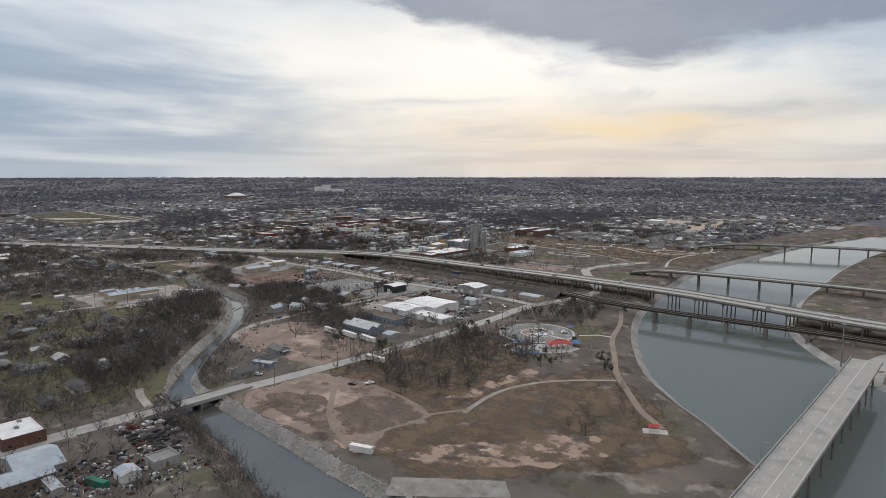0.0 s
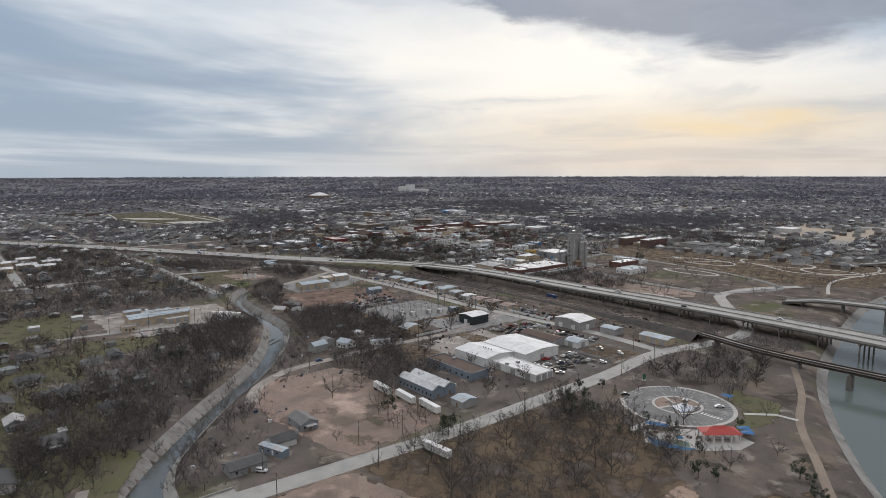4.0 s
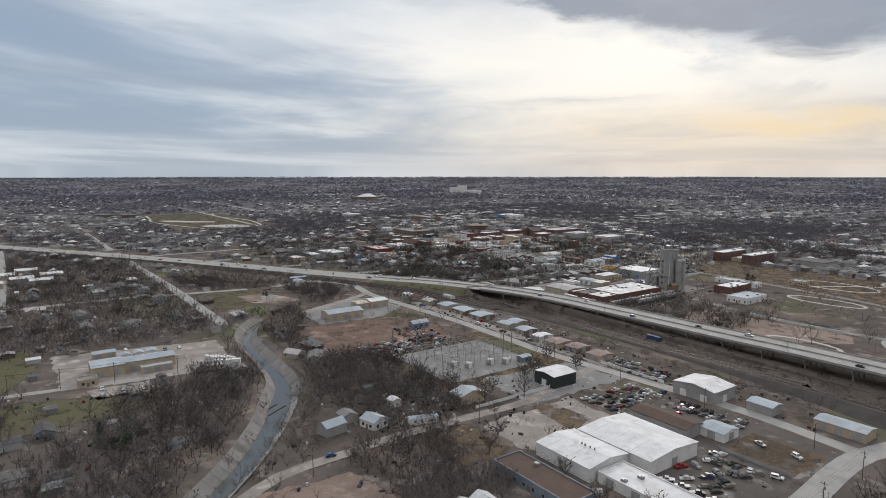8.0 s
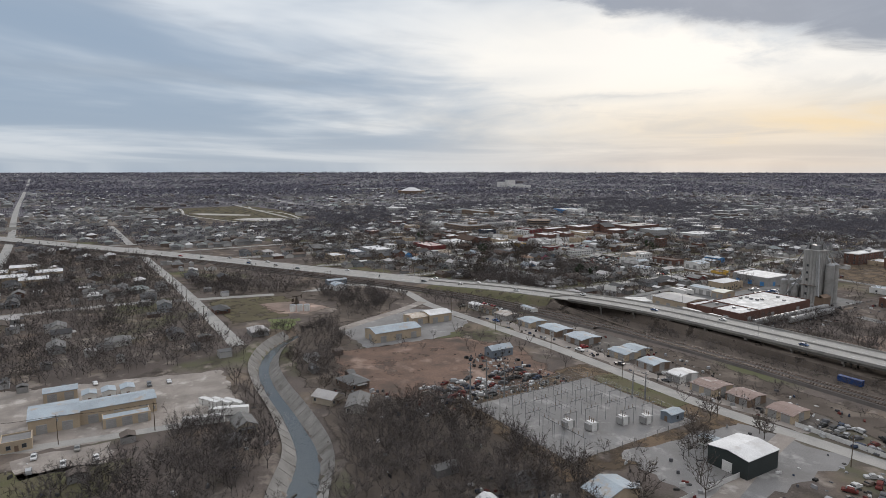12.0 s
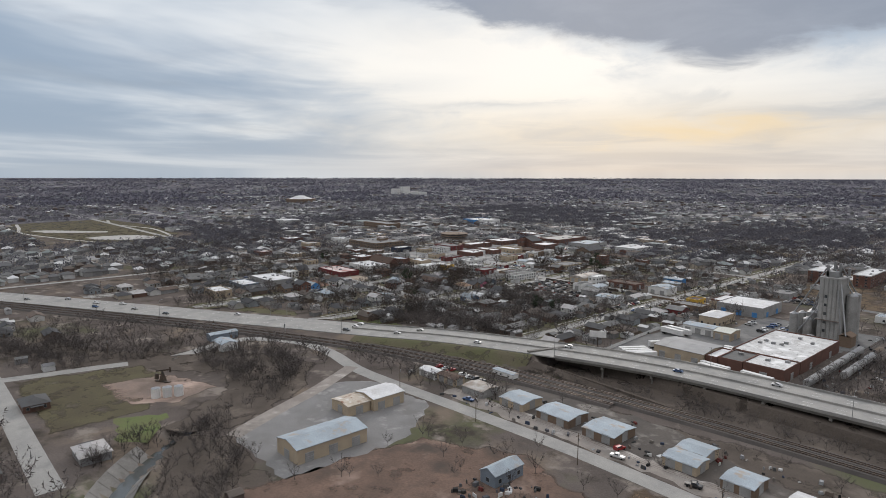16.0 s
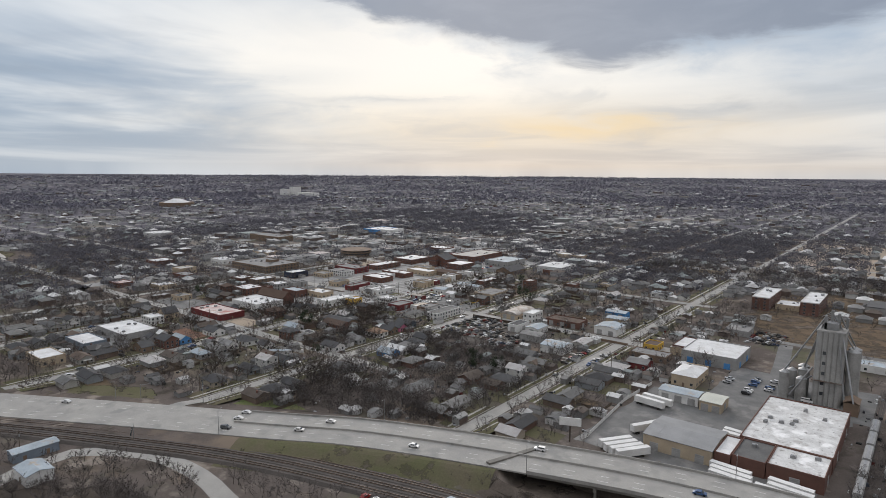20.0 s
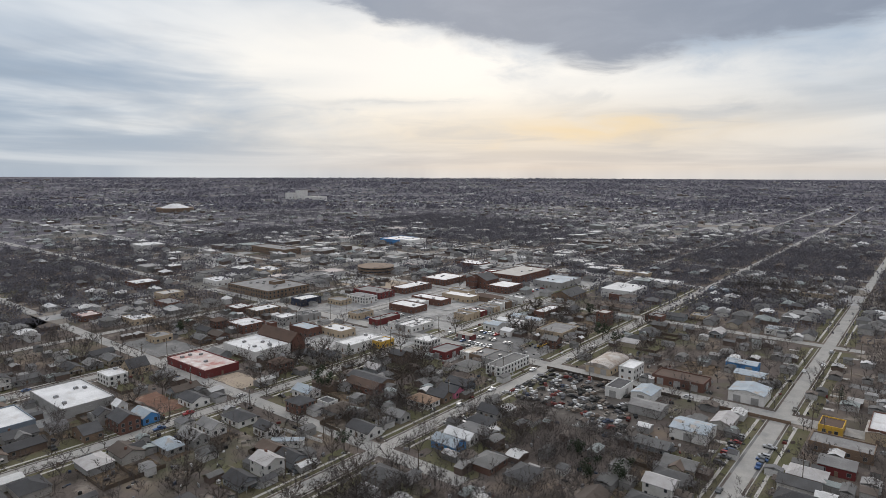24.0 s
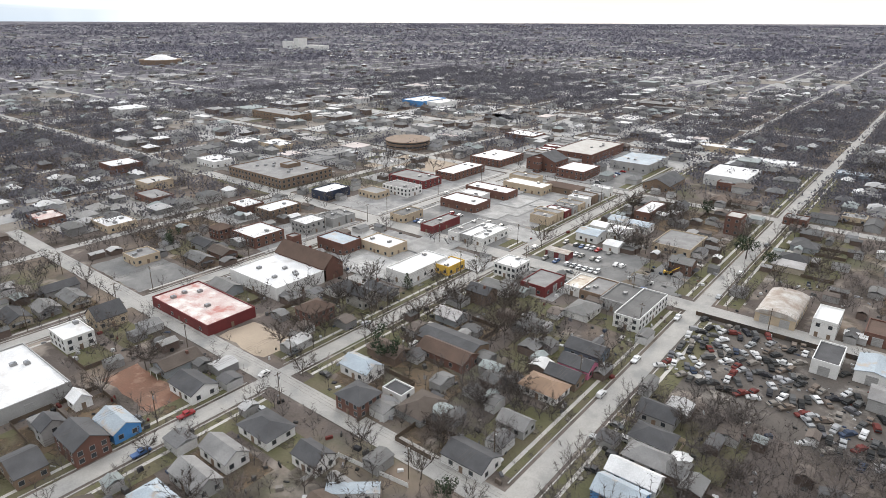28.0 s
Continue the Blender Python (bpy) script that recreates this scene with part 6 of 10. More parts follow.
patch("lawn_yard", [(-545, 160), (-500, 150), (-505, 215), (-525, 225)], LAWN, "patchy green winter grass", 0.03, 4)
patch("lawn_plaza", [(-209, 352), (-200, 372), (-208, 398), (-232, 400), (-222, 386), (-211, 372)], LAWN, "green winter grass", 0.03, 2)
patch("ground_mill_field", [(-480, 560), (-400, 560), (-360, 600), (-370, 618), (-470, 610)], DIRT, "bare reddish park ground", 0.03, 4)
patch("lawn_park_north", [(-620, 780), (-340, 720), (-270, 760), (-300, 980), (-600, 980)], STRAW, "dry grass of the far park", 0.02, 5)
patch("ground_far_field", [(-640, 1080), (-420, 1080), (-400, 1400), (-660, 1400)], SAND, "bare brown field", 0.02, 6)
MEADOW = [(-1755, 426), (-1775, 576), (-1600, 604), (-1400, 588), (-1335, 545), (-1345, 462), (-1480, 428), (-1620, 400)]
patch("lawn_far_pond", MEADOW, OILGRASS, "dull green meadow round a pond bed", 0.08, 1.6)
patch("ground_far_pond_bed", [(-1600, 424), (-1588, 452), (-1548, 486), (-1510, 520), (-1492, 512), (-1520, 470), (-1548, 440)], PALE, "pale curved arm of a dry pond bed", 0.12, 1.6)
patch("ground_far_pond_bed_low", [(-1428, 468), (-1436, 500), (-1420, 536), (-1385, 552), (-1352, 540), (-1362, 506), (-1392, 476)], PALE, "pale dry pond bed in a meadow", 0.13, 1.6)
ribbon("path_far_meadow", [(-1745, 430), (-1660, 422), (-1560, 412), (-1440, 440), (-1350, 470)], 5, PALE, "pale path along a far meadow", "path", 0.14, 12)
ribbon("path_far_meadow_top", [(-1740, 575), (-1640, 560), (-1520, 585), (-1400, 575), (-1345, 560)], 5, PALE, "pale path along a far meadow", "path", 0.145, 12)
patch("pavement_far_lots", block(-460, 1080, -380, 1140), PALE, "pale far parking lot", 0.05, 3)
PAVED = mat("town_paving", (0.27, 0.264, 0.256), (0.2, 0.195, 0.19), 1.5, 3, 0.9, spots=[((0.3, 0.29, 0.275), 0.08, 0.1), ((0.12, 0.118, 0.115), 0.06, 0.3)])
for x0, y0, x1, y1 in ((-1004, 706, -962, 839), (-952, 706, -872, 839), (-1004, 851, -962, 994), (-952, 851, -874, 960), (-1040, 640, -1012, 694), (-992, 628, -962, 692), (-940, 640, -874, 692), (-862, 668, -826, 694), (-945, 478, -905, 494)):
    patch("pavement_block", block(x0, y0, x1, y1), PAVED, "worn grey paving between town buildings", 0.034, 0.5)
rl = random.Random(4)
for i, (x0, y0, x1, y1) in enumerate(((-852, 572, -815, 600), (-820, 620, -800, 640), (-850, 640, -815, 665), (-772, 594, -752, 605), (-905, 590, -872, 612), (-884, 484, -872, 500), (-900, 480, -885, 502), (-800, 575, -787, 600), (-860, 735, -845, 760), (-830, 785, -800, 830),
                                      (-760, 560, -735, 580), (-690, 560, -662, 585), (-720, 740, -700, 760), (-760, 750, -740, 800), (-1010, 600, -980, 622), (-1040, 600, -1015, 640))):
    patch("lawn_plot", block(x0, y0, x1, y1), LAWN if i % 3 else STRAW, "small winter lawn beside houses" if i % 3 else "small plot of dry grass", 0.045, 1.2)

# canal lining and rock banks
def canal_side(name, sgn, x_lo, x_hi, d0, d1, material, label, lift=0.05, panels=True):
    ln = CANAL_LINE[(CANAL_LINE[:, 0] > x_lo) & (CANAL_LINE[:, 0] < x_hi)]
    t = np.gradient(ln[:, :2], axis=0)
    t /= np.hypot(t[:, 0], t[:, 1])[:, None]
    nrm = np.stack([-t[:, 1], t[:, 0]], 1) * sgn
    b = Build()
    cols = 4
    v = []
    for k in range(cols + 1):
        p = ln[:, :2] + nrm * (ln[:, 2:3] + d0 + (d1 - d0) * k / cols)
        z = -5.2 + 5.2 * np.clip((ln[:, 2] * 0 + d0 + (d1 - d0) * k / cols + 1.2) / 6.4, 0, 1)
        v += [(x, y, h + lift) for (x, y), h in zip(p, z)]
    n = len(ln)
    f = [(k * n + i, k * n + i + 1, (k + 1) * n + i + 1, (k + 1) * n + i) for k in range(cols) for i in range(n - 1)]
    b.solid(v, f if sgn < 0 else [q[::-1] for q in f])
    return setting(name, b.mesh(name, material), label, "canal bank")


canal_side("pavement_canal_south", 1, -656, -305, 0.2, 5.2, LINING, "sloping stained concrete canal lining")
canal_side("pavement_canal_north", -1, -640, -485, 0.2, 5.2, LINING, "sloping stained concrete canal lining")
canal_side("ground_canal_rock", -1, -486, -300, 0.1, 4.6, RIPRAP, "pale broken rock along the canal edge")
canal_side("ground_canal_mouth_rock", -1, -290, -60, 0.1, 6, RIPRAP, "grey broken rock bank of the canal mouth")
ribs = Build()
ln = CANAL_LINE[(CANAL_LINE[:, 0] > -654) & (CANAL_LINE[:, 0] < -306)]
for i in range(1, len(ln) - 1):
    d = ln[i + 1, :2] - ln[i - 1, :2]
    d /= np.hypot(*d)
    nn = np.array([-d[1], d[0]])
    for sg in (1, -1):
        if sg < 0 and (ln[i, 0] > -485 or ln[i, 0] < -638):
            continue
        a_, e_ = ln[i, :2] + nn * sg * (ln[i, 2] + 0.8), ln[i, :2] + nn * sg * (ln[i, 2] + 4.9)
        ribs.rod((*a_, -3.46), (*e_, -0.02), 0.05, n=4)
setting("trim_canal_ribs", ribs.mesh("ribs", DARKCONC), "raised joints between canal lining panels", "joint", "stuff")
weir = thing("canal_weir", pose(-475, 265, -4.0, 0, 0, 124), "low dark weir beams across the canal", "weir")
for k in range(2):
    part("beam", Build().box(-6.6, -0.3 + 5 * k, -0.6, 6.6, 0.3 + 5 * k, 0.5).mesh("beam", DARKSTEEL), weir)
rocks = np.random.RandomState(5)
rv, rt = [], []
cand = CANAL_LINE[(CANAL_LINE[:, 0] > -290) & (CANAL_LINE[:, 0] < -60)]
for i in range(2600):
    c = cand[rocks.randint(len(cand))]
    o = c[2] + rocks.uniform(-0.5, 6.5)
    x, y = c[0] + rocks.uniform(-3, 3), c[1] + o
    s = rocks.uniform(0.25, 0.75)
    p = np.array([[1, 0, 0], [-0.5, 0.9, 0], [-0.5, -0.9, 0], [0, 0, 0.9]]) + rocks.uniform(-0.3, 0.3, (4, 3))
    z = float(-5.2 + 5.2 * min(max((o - c[2] + 1.2) / 6.4, 0), 1))
    rt += [[4 * i, 4 * i + 1, 4 * i + 3], [4 * i + 1, 4 * i + 2, 4 * i + 3], [4 * i + 2, 4 * i, 4 * i + 3]]
    rv.append(p * s + (x, y, z))
rip = mat("riprap_blocks", (0.33, 0.315, 0.295), (0.22, 0.21, 0.195), 1, 2, 0.95, vary=0.35, island=True)
setting("bank_rocks", tri_mesh("bank_rocks", np.concatenate(rv), np.array(rt), rip), "heaped grey rocks on the canal bank", "rocks", "stuff")
# stone edge of the river
edge_pts = []
ln = RIVER_LINE
t = np.gradient(ln[:, :2], axis=0)
t /= np.hypot(t[:, 0], t[:, 1])[:, None]
for sg, nm in ((1, "west"), (-1, "east")):
    c = ln[:, :2] + np.stack([-t[:, 1], t[:, 0]], 1) * -sg * (ln[:, 2:3] + 2.6)
    keep = (ln[:, 0] < 60) & (ln[:, 1] < 1200)
    b = Build()
    P = c[keep]
    N = (np.stack([-t[:, 1], t[:, 0]], 1) * -sg)[keep]
    n = len(P)
    v = []
    for o in (-2.5, 0, 4):
        q = P + N * o
        v += [(x, y, h + 0.08) for (x, y), h in zip(q, height(q[:, 0], q[:, 1]))]
    f = [(k * n + i, k * n + i + 1, (k + 1) * n + i + 1, (k + 1) * n + i) for k in range(2) for i in range(n - 1)]
    b.solid(v, f)
    setting(f"ground_river_edge_{nm}", b.mesh("river_edge", RIPRAP), "pale stone edging along the river", "river bank")

# pavements, kerbs and drives in the near town blocks
for sx in (-659, -777, -867, -957):
    ys = [q for q in TOWN_Y if q < 1010]
    y0 = highway_y(sx) + 26
    for a_, b_ in zip([y0 - 10] + ys[:-1], ys):
        for o in (-6.0, 6.0, -10.5, 10.5):
            if sx > -900:
                ribbon("lawn_verge", [(sx + o, max(a_ + 9, y0)), (sx + o, b_ - 9)], 2.2 if abs(o) < 7 else 5, LAWN, "narrow grass verge beside the street", "lawn", 0.085, 30)
        for o in (-7.6, 7.6):
            ribbon("pavement_strip", [(sx + o, max(a_ + 9, y0)), (sx + o, b_ - 9)], 1.2, PALE, "pale concrete footpath beside the street", "pavement", 0.1, 30, thick=0.1)
        for o in (-4.45, 4.45):
            ribbon("kerb_strip", [(sx + o, max(a_ + 7, y0)), (sx + o, b_ - 7)], 0.3, PALE, "concrete kerb", "kerb", 0.2, 30, thick=0.2)
rd = random.Random(11)
for sx in (-659, -777, -867):
    y = highway_y(sx) + 60
    while y < 840:
        if min(abs(y - q) for q in TOWN_Y) > 14:
            for o in (-1, 1):
                if rd.random() < 0.6:
                    ribbon("pavement_drive", [(sx + o * 5, y + o), (sx + o * rd.uniform(13, 19), y + o)], 2.8, PALE if rd.random() < 0.7 else GRAVEL, "short concrete house drive", "drive", 0.055, 30)
        y += 11.2

LOTS = [(-715, 332, 50, 38), (-983, 772, 21, 66), (-912, 772, 40, 66), (-983, 920, 20, 70), (-912, 905, 40, 54), (-907, 666, 33, 25), (-977, 660, 15, 32), (-477.5, 380, 28, 31), (-575, 592, 42, 45), (-577, 665, 12, 30), (-545, 665, 20, 26), (-345, 235, 36, 20), (-895, 576, 13, 9), (-892, 530, 15, 7), (-989, 579, 23, 13), (-836, 722, 24, 17), (-740, 664, 34, 29), (-237, 362, 28, 28), (-212, 338, 16, 14),
        (-582, 226, 34, 42), (-550, 350, 26, 26), (-715, 342, 20, 16), (-312, 385, 20, 40), (-240, 180, 40, 25)]

# ---- houses ----


def make_house(kind):
    w, d, h = {"gable": (13, 8, 2.9), "hip": (12, 9.5, 2.9), "cross": (12, 8.5, 3.0), "ranch": (8, 14, 2.7), "cottage": (10, 7.5, 2.7), "two_storey": (10, 8, 5.2)}[kind]
    name = {"gable": "gabled_house", "hip": "hipped_house", "cross": "cross_gabled_house", "ranch": "long_house", "cottage": "small_cottage", "two_storey": "two_storey_house"}[kind]
    label = {"gable": "gabled wooden house with a front porch", "hip": "low house under a hipped shingle roof", "cross": "cross-gabled bungalow with a deep porch", "ranch": "long low house with a shingle roof",
             "cottage": "small wooden cottage with a pitched roof", "two_storey": "two-storey wooden house with a pitched roof"}[kind]
    root = thing(name, pose(0, 0, -2000), label, "house", "houses of the town")
    hw, hd = w / 2, d / 2
    b = Build().box(-hw, -hd, -0.3, hw, hd, h)
    rise = 2.0 if kind != "ranch" else 1.6
    along = "y" if kind == "ranch" else "x"
    if kind not in ("hip",):
        for s in (-1, 1):
            if along == "y":
                b.face([(-hw, s * hd, h), (hw, s * hd, h), (0, s * hd, h + rise)])
            else:
                b.face([(s * hw, -hd, h), (s * hw, hd, h), (s * hw, 0, h + rise)])
    if kind == "cross":
        b.box(-2.6, -hd - 2.2, 0, 2.6, -hd + 2, h)
        b.face([(-2.6, -hd - 2.2, h), (2.6, -hd - 2.2, h), (0, -hd - 2.2, h + 1.7)])
    part("wall", b.mesh("wall", HOUSEWALL), root)
    r = Build()
    if kind == "hip":
        r.hip(-hw, -hd, hw, hd, h + 0.01, 2.1)
    else:
        r.gable(-hw, -hd, hw, hd, h + 0.18, rise, 0.45, along)
    part("roof", r.mesh("roof", HOUSEROOF), root)
    if kind == "cross":
        part("gable_roof", Build().gable(-2.6, -hd - 2.2, 2.6, 0, h + 0.2, 1.7, 0.4, "y").mesh("gable_roof", HOUSEROOF), root)
    px = hw
    if kind in ("gable", "hip", "cottage", "two_storey"):
        part("porch_roof", Build().box(px - 0.1, -2.4, 2.45, px + 2.3, 2.4, 2.62, taper=0.05).mesh("porch_roof", HOUSEROOF), root)
        pm = Build().rod((0, 0, -0.1), (0, 0, 2.45), 0.09, n=5).mesh("post", WHITEWALL)
        for s in (-2.1, 2.1):
            part("post", pm, root, at=pose(px + 2.0, s, 0))
    wm = CACHE.setdefault("house_window", frame_window(1.1, 1.35).mesh("window", GREYWALL, GLASS))
    dm = CACHE.setdefault("house_door", Build().box(-0.5, -0.06, 0, 0.5, 0, 2.05).mesh("door", BROWNWALL))
    for s in (-0.33, 0.3):
        if kind in ("ranch", "cottage") and s > 0:
            continue
        part("window", wm, root, at=pose(px + 0.01, s * d, 0.9, 0, 0, 90))
        part("window", wm, root, at=pose(s * w * 1.1, -hd - 0.01, 0.9))
        if kind == "two_storey":
            part("window", wm, root, at=pose(hw + 0.01, s * d, 3.7, 0, 0, 90))
            part("window", wm, root, at=pose(s * w, -hd - 0.01, 3.7))
    part("door", dm, root, at=pose(px + 0.01, 0.2, 0.1, 0, 0, 90))
    if kind in ("gable", "cross", "two_storey"):
        part("chimney", Build().box(-0.4, -0.4, h, 0.4, 0.4, h + rise + 0.6).mesh("chimney", BRICK), root, at=pose(-hw * 0.45, hd * 0.3, 0))
    return root, w, d


HOUSES = {k: make_house(k) for k in ("gable", "hip", "cross", "ranch", "cottage", "two_storey")}
placed = []


def put_house(kind, x, y, rot):
    root, w, d = HOUSES[kind]
    sw, sd = (w, d) if rot % 180 == 0 else (d, w)
    RECTS.append((x, y, sw / 2 + 0.6, sd / 2 + 0.6))
    placed.append(copy_thing(root, pose(x, y, 0, 0, 0, rot)))


def try_house(x, y, rot, gap=5.2):
    if not any(abs(x - cx) < hw + 5 and abs(y - cy) < hd + 5 for cx, cy, hw, hd in LOTS) and bool(free(np.array([x]), np.array([y]), 7.5, rect_gap=gap)[0]):
        put_house(rd.choice(("gable", "hip", "cross", "ranch", "cottage", "gable", "gable", "hip", "cottage", "two_storey")), x, y, rot)


bd("white_metal_cottage", -425, 290, 9, 8.5, 3.4, "white cottage with a pale metal roof", WHITEWALL, METAL_ROOF, "gable", rot=15, wins=(2, 2, 0, 0), rise=1.8, doors=(1, 0, 0, 0), category="house")
bd("weathered_barn", -429, 272, 7, 10, 4, "weathered grey barn with a pale metal roof", GREYWALL, METAL_ROOF, "gable", rot=10, rise=2.0, along="y", doors=(1, 0, 0, 0), big_door=True, category="barn")
bd("old_grey_shed", -437, 283, 7, 7, 3.2, "old grey shed among bare trees", GREYWALL, GREY_ROOF, "gable", rise=1.4, doors=(1, 0, 0, 0), category="shed")
bd("white_yard_shed", -440, 309, 5, 5, 3.0, "small white shed in a cluttered yard", WHITEWALL, WHITE_ROOF, "gable", rise=1.2, doors=(1, 0, 0, 0), category="shed")
# houses whose look the street shows plainly
bd("blue_cottage", -879, 516.5, 12, 7.5, 3.2, "bright blue cottage with a pale roof", SKYBLUE, METAL_ROOF, "gable", wins=(2, 2, 1, 1), doors=(1, 0, 0, 0), rise=2.2, category="house")
bd("brick_house", -877, 506.5, 12, 9, 5.2, "two-storey brick house with twin gables", BRICK, DARK_ROOF, "gable", wins=(3, 3, 2, 2), rows=2, rise=2.8, doors=(1, 0, 0, 0), category="house")
bd("brick_bungalow", -880, 493, 12, 7.6, 3.4, "brown brick bungalow with a dark roof", BROWNWALL, DARK_ROOF, "gable", wins=(2, 3, 1, 1), rise=2.6, along="y", doors=(0, 1, 0, 0), category="house")
bd("yellow_house", -948, 545, 10, 11, 4, "pale yellow house with steep dark gables", TANWALL, DARK_ROOF, "gable", wins=(3, 3, 2, 2), rise=4.2, along="y", doors=(0, 1, 0, 0), category="house")
bd("white_flat_house", -941, 530, 13, 10, 5.5, "white two-storey flat-roofed house", WHITEWALL, WHITE_ROOF, wins=(4, 3, 2, 2), rows=2, units=1, doors=(0, 1, 0, 0), category="house")
bd("brick_four_square", -889, 597, 10, 11, 5.5, "square two-storey brick house with a hipped brown roof", BRICK, BROWN_ROOF, "hip", wins=(3, 3, 2, 2), rows=2, rise=2.6, doors=(0, 1, 0, 0), category="house")
bd("brick_four_square", -1000, 628, 9, 9, 5.5, "square two-storey brick house with a hipped brown roof", BRICK, BROWN_ROOF, "hip", wins=(3, 3, 2, 2), rows=2, rise=2.4, doors=(0, 1, 0, 0), category="house")
bd("brick_gabled_house", -834, 567, 10, 9, 5.2, "two-storey brick house with dark roof and porch", BRICK, DARK_ROOF, "hip", wins=(3, 3, 2, 2), rows=2, rise=2.4, doors=(1, 0, 0, 0), category="house")
bd("white_small_shed", -829, 579, 8, 6, 3, "small white flat-roofed shed", WHITEWALL, DARK_ROOF, wins=(1, 1, 0, 0), doors=(1, 0, 0, 0), category="shed")
PINKWALL = mat("pink_siding", (0.62, 0.2, 0.3), (0.55, 0.18, 0.27), 1.5, 6, 0.75)
SLATEWALL = mat("slate_blue_siding", (0.10, 0.125, 0.155), (0.08, 0.1, 0.125), 1.5, 6, 0.75)
TAN_ROOF = mat("tan_shingle_roof", (0.27, 0.18, 0.125), (0.22, 0.15, 0.105), 1.5, 5, 0.9)
for nm, x, y, w, d, h, lab, wl, rf, shape in (
        ("corner_house", -793, 568, 13, 9, 3.0, "white corner house under a broad dark roof", WHITEWALL, DARK_ROOF, "gable"),
        ("long_brick_house", -831, 606, 20, 9.5, 3.2, "long brick house under a brown roof", BRICK, BROWN_ROOF, "gable"),
        ("tan_roofed_house", -795, 609, 13, 9, 3.0, "cream house with a tan hipped roof", WHITEWALL, TAN_ROOF, "hip"),
        ("grey_roofed_house", -793, 618.5, 11, 7, 3.0, "small brown house with a grey roof", BROWNWALL, DARK_ROOF, "gable"),
        ("pink_house", -793, 627.5, 11, 7.5, 3.0, "bright pink house with a dark roof", PINKWALL, DARK_ROOF, "gable"),
        ("slate_house", -795, 638, 13, 8.5, 3.2, "slate blue house with dark gables and porch", SLATEWALL, DARK_ROOF, "gable"),
        ("pale_roofed_house", -847, 581, 12, 8, 3.4, "white house with a blue-grey metal roof", WHITEWALL, METAL_ROOF, "gable"),
        ("mossy_house", -792, 588, 9, 6.5, 2.8, "small old house with a weathered green-grey roof", GREYWALL, GREY_ROOF, "gable"),
        ("dark_bungalow", -762, 618, 11, 8, 3.0, "grey bungalow with a dark roof", GREYWALL, DARK_ROOF, "gable"),
        ("porch_bungalow", -759, 606, 11, 8, 3.0, "white bungalow with a dark hipped roof", WHITEWALL, DARK_ROOF, "hip"),
        ("grey_bungalow", -757, 597, 11, 7, 3.0, "grey bungalow with a grey roof", GREYWALL, GREY_ROOF, "hip"),
        ("white_roofed_house", -757, 588.5, 13, 6.5, 2.8, "narrow house with a bright white metal roof", WHITEWALL, WHITE_ROOF, "gable"),
        ("blue_sided_house", -757, 580, 12, 7.5, 3.0, "blue sided house with a pale metal roof", SKYBLUE, METAL_ROOF, "gable"),
        ("tall_grey_house", -890, 503.5, 6, 6.5, 4.8, "narrow grey two-storey house", GREYWALL, DARK_ROOF, "gable"),
        ("white_garage", -900, 515, 5.5, 5, 2.7, "small white garage with a pale roof", WHITEWALL, WHITE_ROOF, "gable"),
        ("dark_gabled_house", -880, 540.5, 13, 9, 3.2, "white house under dark crossed gables", WHITEWALL, DARK_ROOF, "gable"),
        ("twin_gabled_house", -845, 528.5, 12, 7, 3.2, "white house with grey crossed gables", WHITEWALL, GREY_ROOF, "gable"),
        ("grey_gabled_house", -842, 518.5, 13, 7, 3.0, "pale grey house with crossed grey gables", GREYWALL, GREY_ROOF, "gable"),
        ("pale_gabled_house", -842, 508, 12, 7, 3.0, "low house with a pale grey roof", GREYWALL, METAL_ROOF, "hip"),
        ("broad_corner_house", -845, 542, 13, 9.5, 3.0, "low corner house with a dark hipped roof", WHITEWALL, DARK_ROOF, "hip"),
        ("small_white_house", -825, 542, 9, 7, 3.4, "small white house with a dark roof", WHITEWALL, DARK_ROOF, "gable")):
    bd(nm, x, y, w, d, h, lab, wl, rf, shape, wins=(2, 2, 1, 1) if w > 7 else (1, 1, 0, 0), rows=2 if h > 4.5 else 1, rise=2.3, doors=(1, 0, 0, 0) if w > 7 else (0, 1, 0, 0), category="house" if w > 5.6 else "garage")
bd("brick_church_nave", -930, 628, 34, 11, 6, "brown-roofed brick church nave", BRICK, BROWN_ROOF, "gable", wins=(6, 1, 6, 1), rise=5, doors=(0, 1, 0, 0), category="church")
bd("brick_church_tower", -950, 636, 5, 5, 10, "square brick church tower", BRICK, GREY_ROOF, wins=(1, 1, 1, 1), rows=2, category="church")
for hx, hy, hk, hr in ((-437, 140, "gable", 0), (-473, 126, "hip", 90), (-378, 124, "hip", 0), (-412, 114, "cottage", 0), (-352, 104, "ranch", 90), (-402, 97, "gable", 90), (-404, 152, "hip", 90), (-440, 112, "cross", 0), (-455, 160, "cottage", 90),
                       (-425, 86, "hip", 0), (-465, 95, "gable", 90), (-338, 86, "cottage", 0), (-320, 196, "cottage", 90), (-332, 212, "gable", 0), (-309, 176, "ranch", 0), (-520, 130, "hip", 0), (-496, 112, "gable", 0), (-495, 172, "cottage", 0),
                       (-540, 300, "cottage", 30), (-528, 308, "ranch", 60), (-552, 316, "hip", 10), (-724, 297, "hip", 0),
                       (-531, 264, "cottage", 0)):
    put_house(hk, hx, hy, hr)
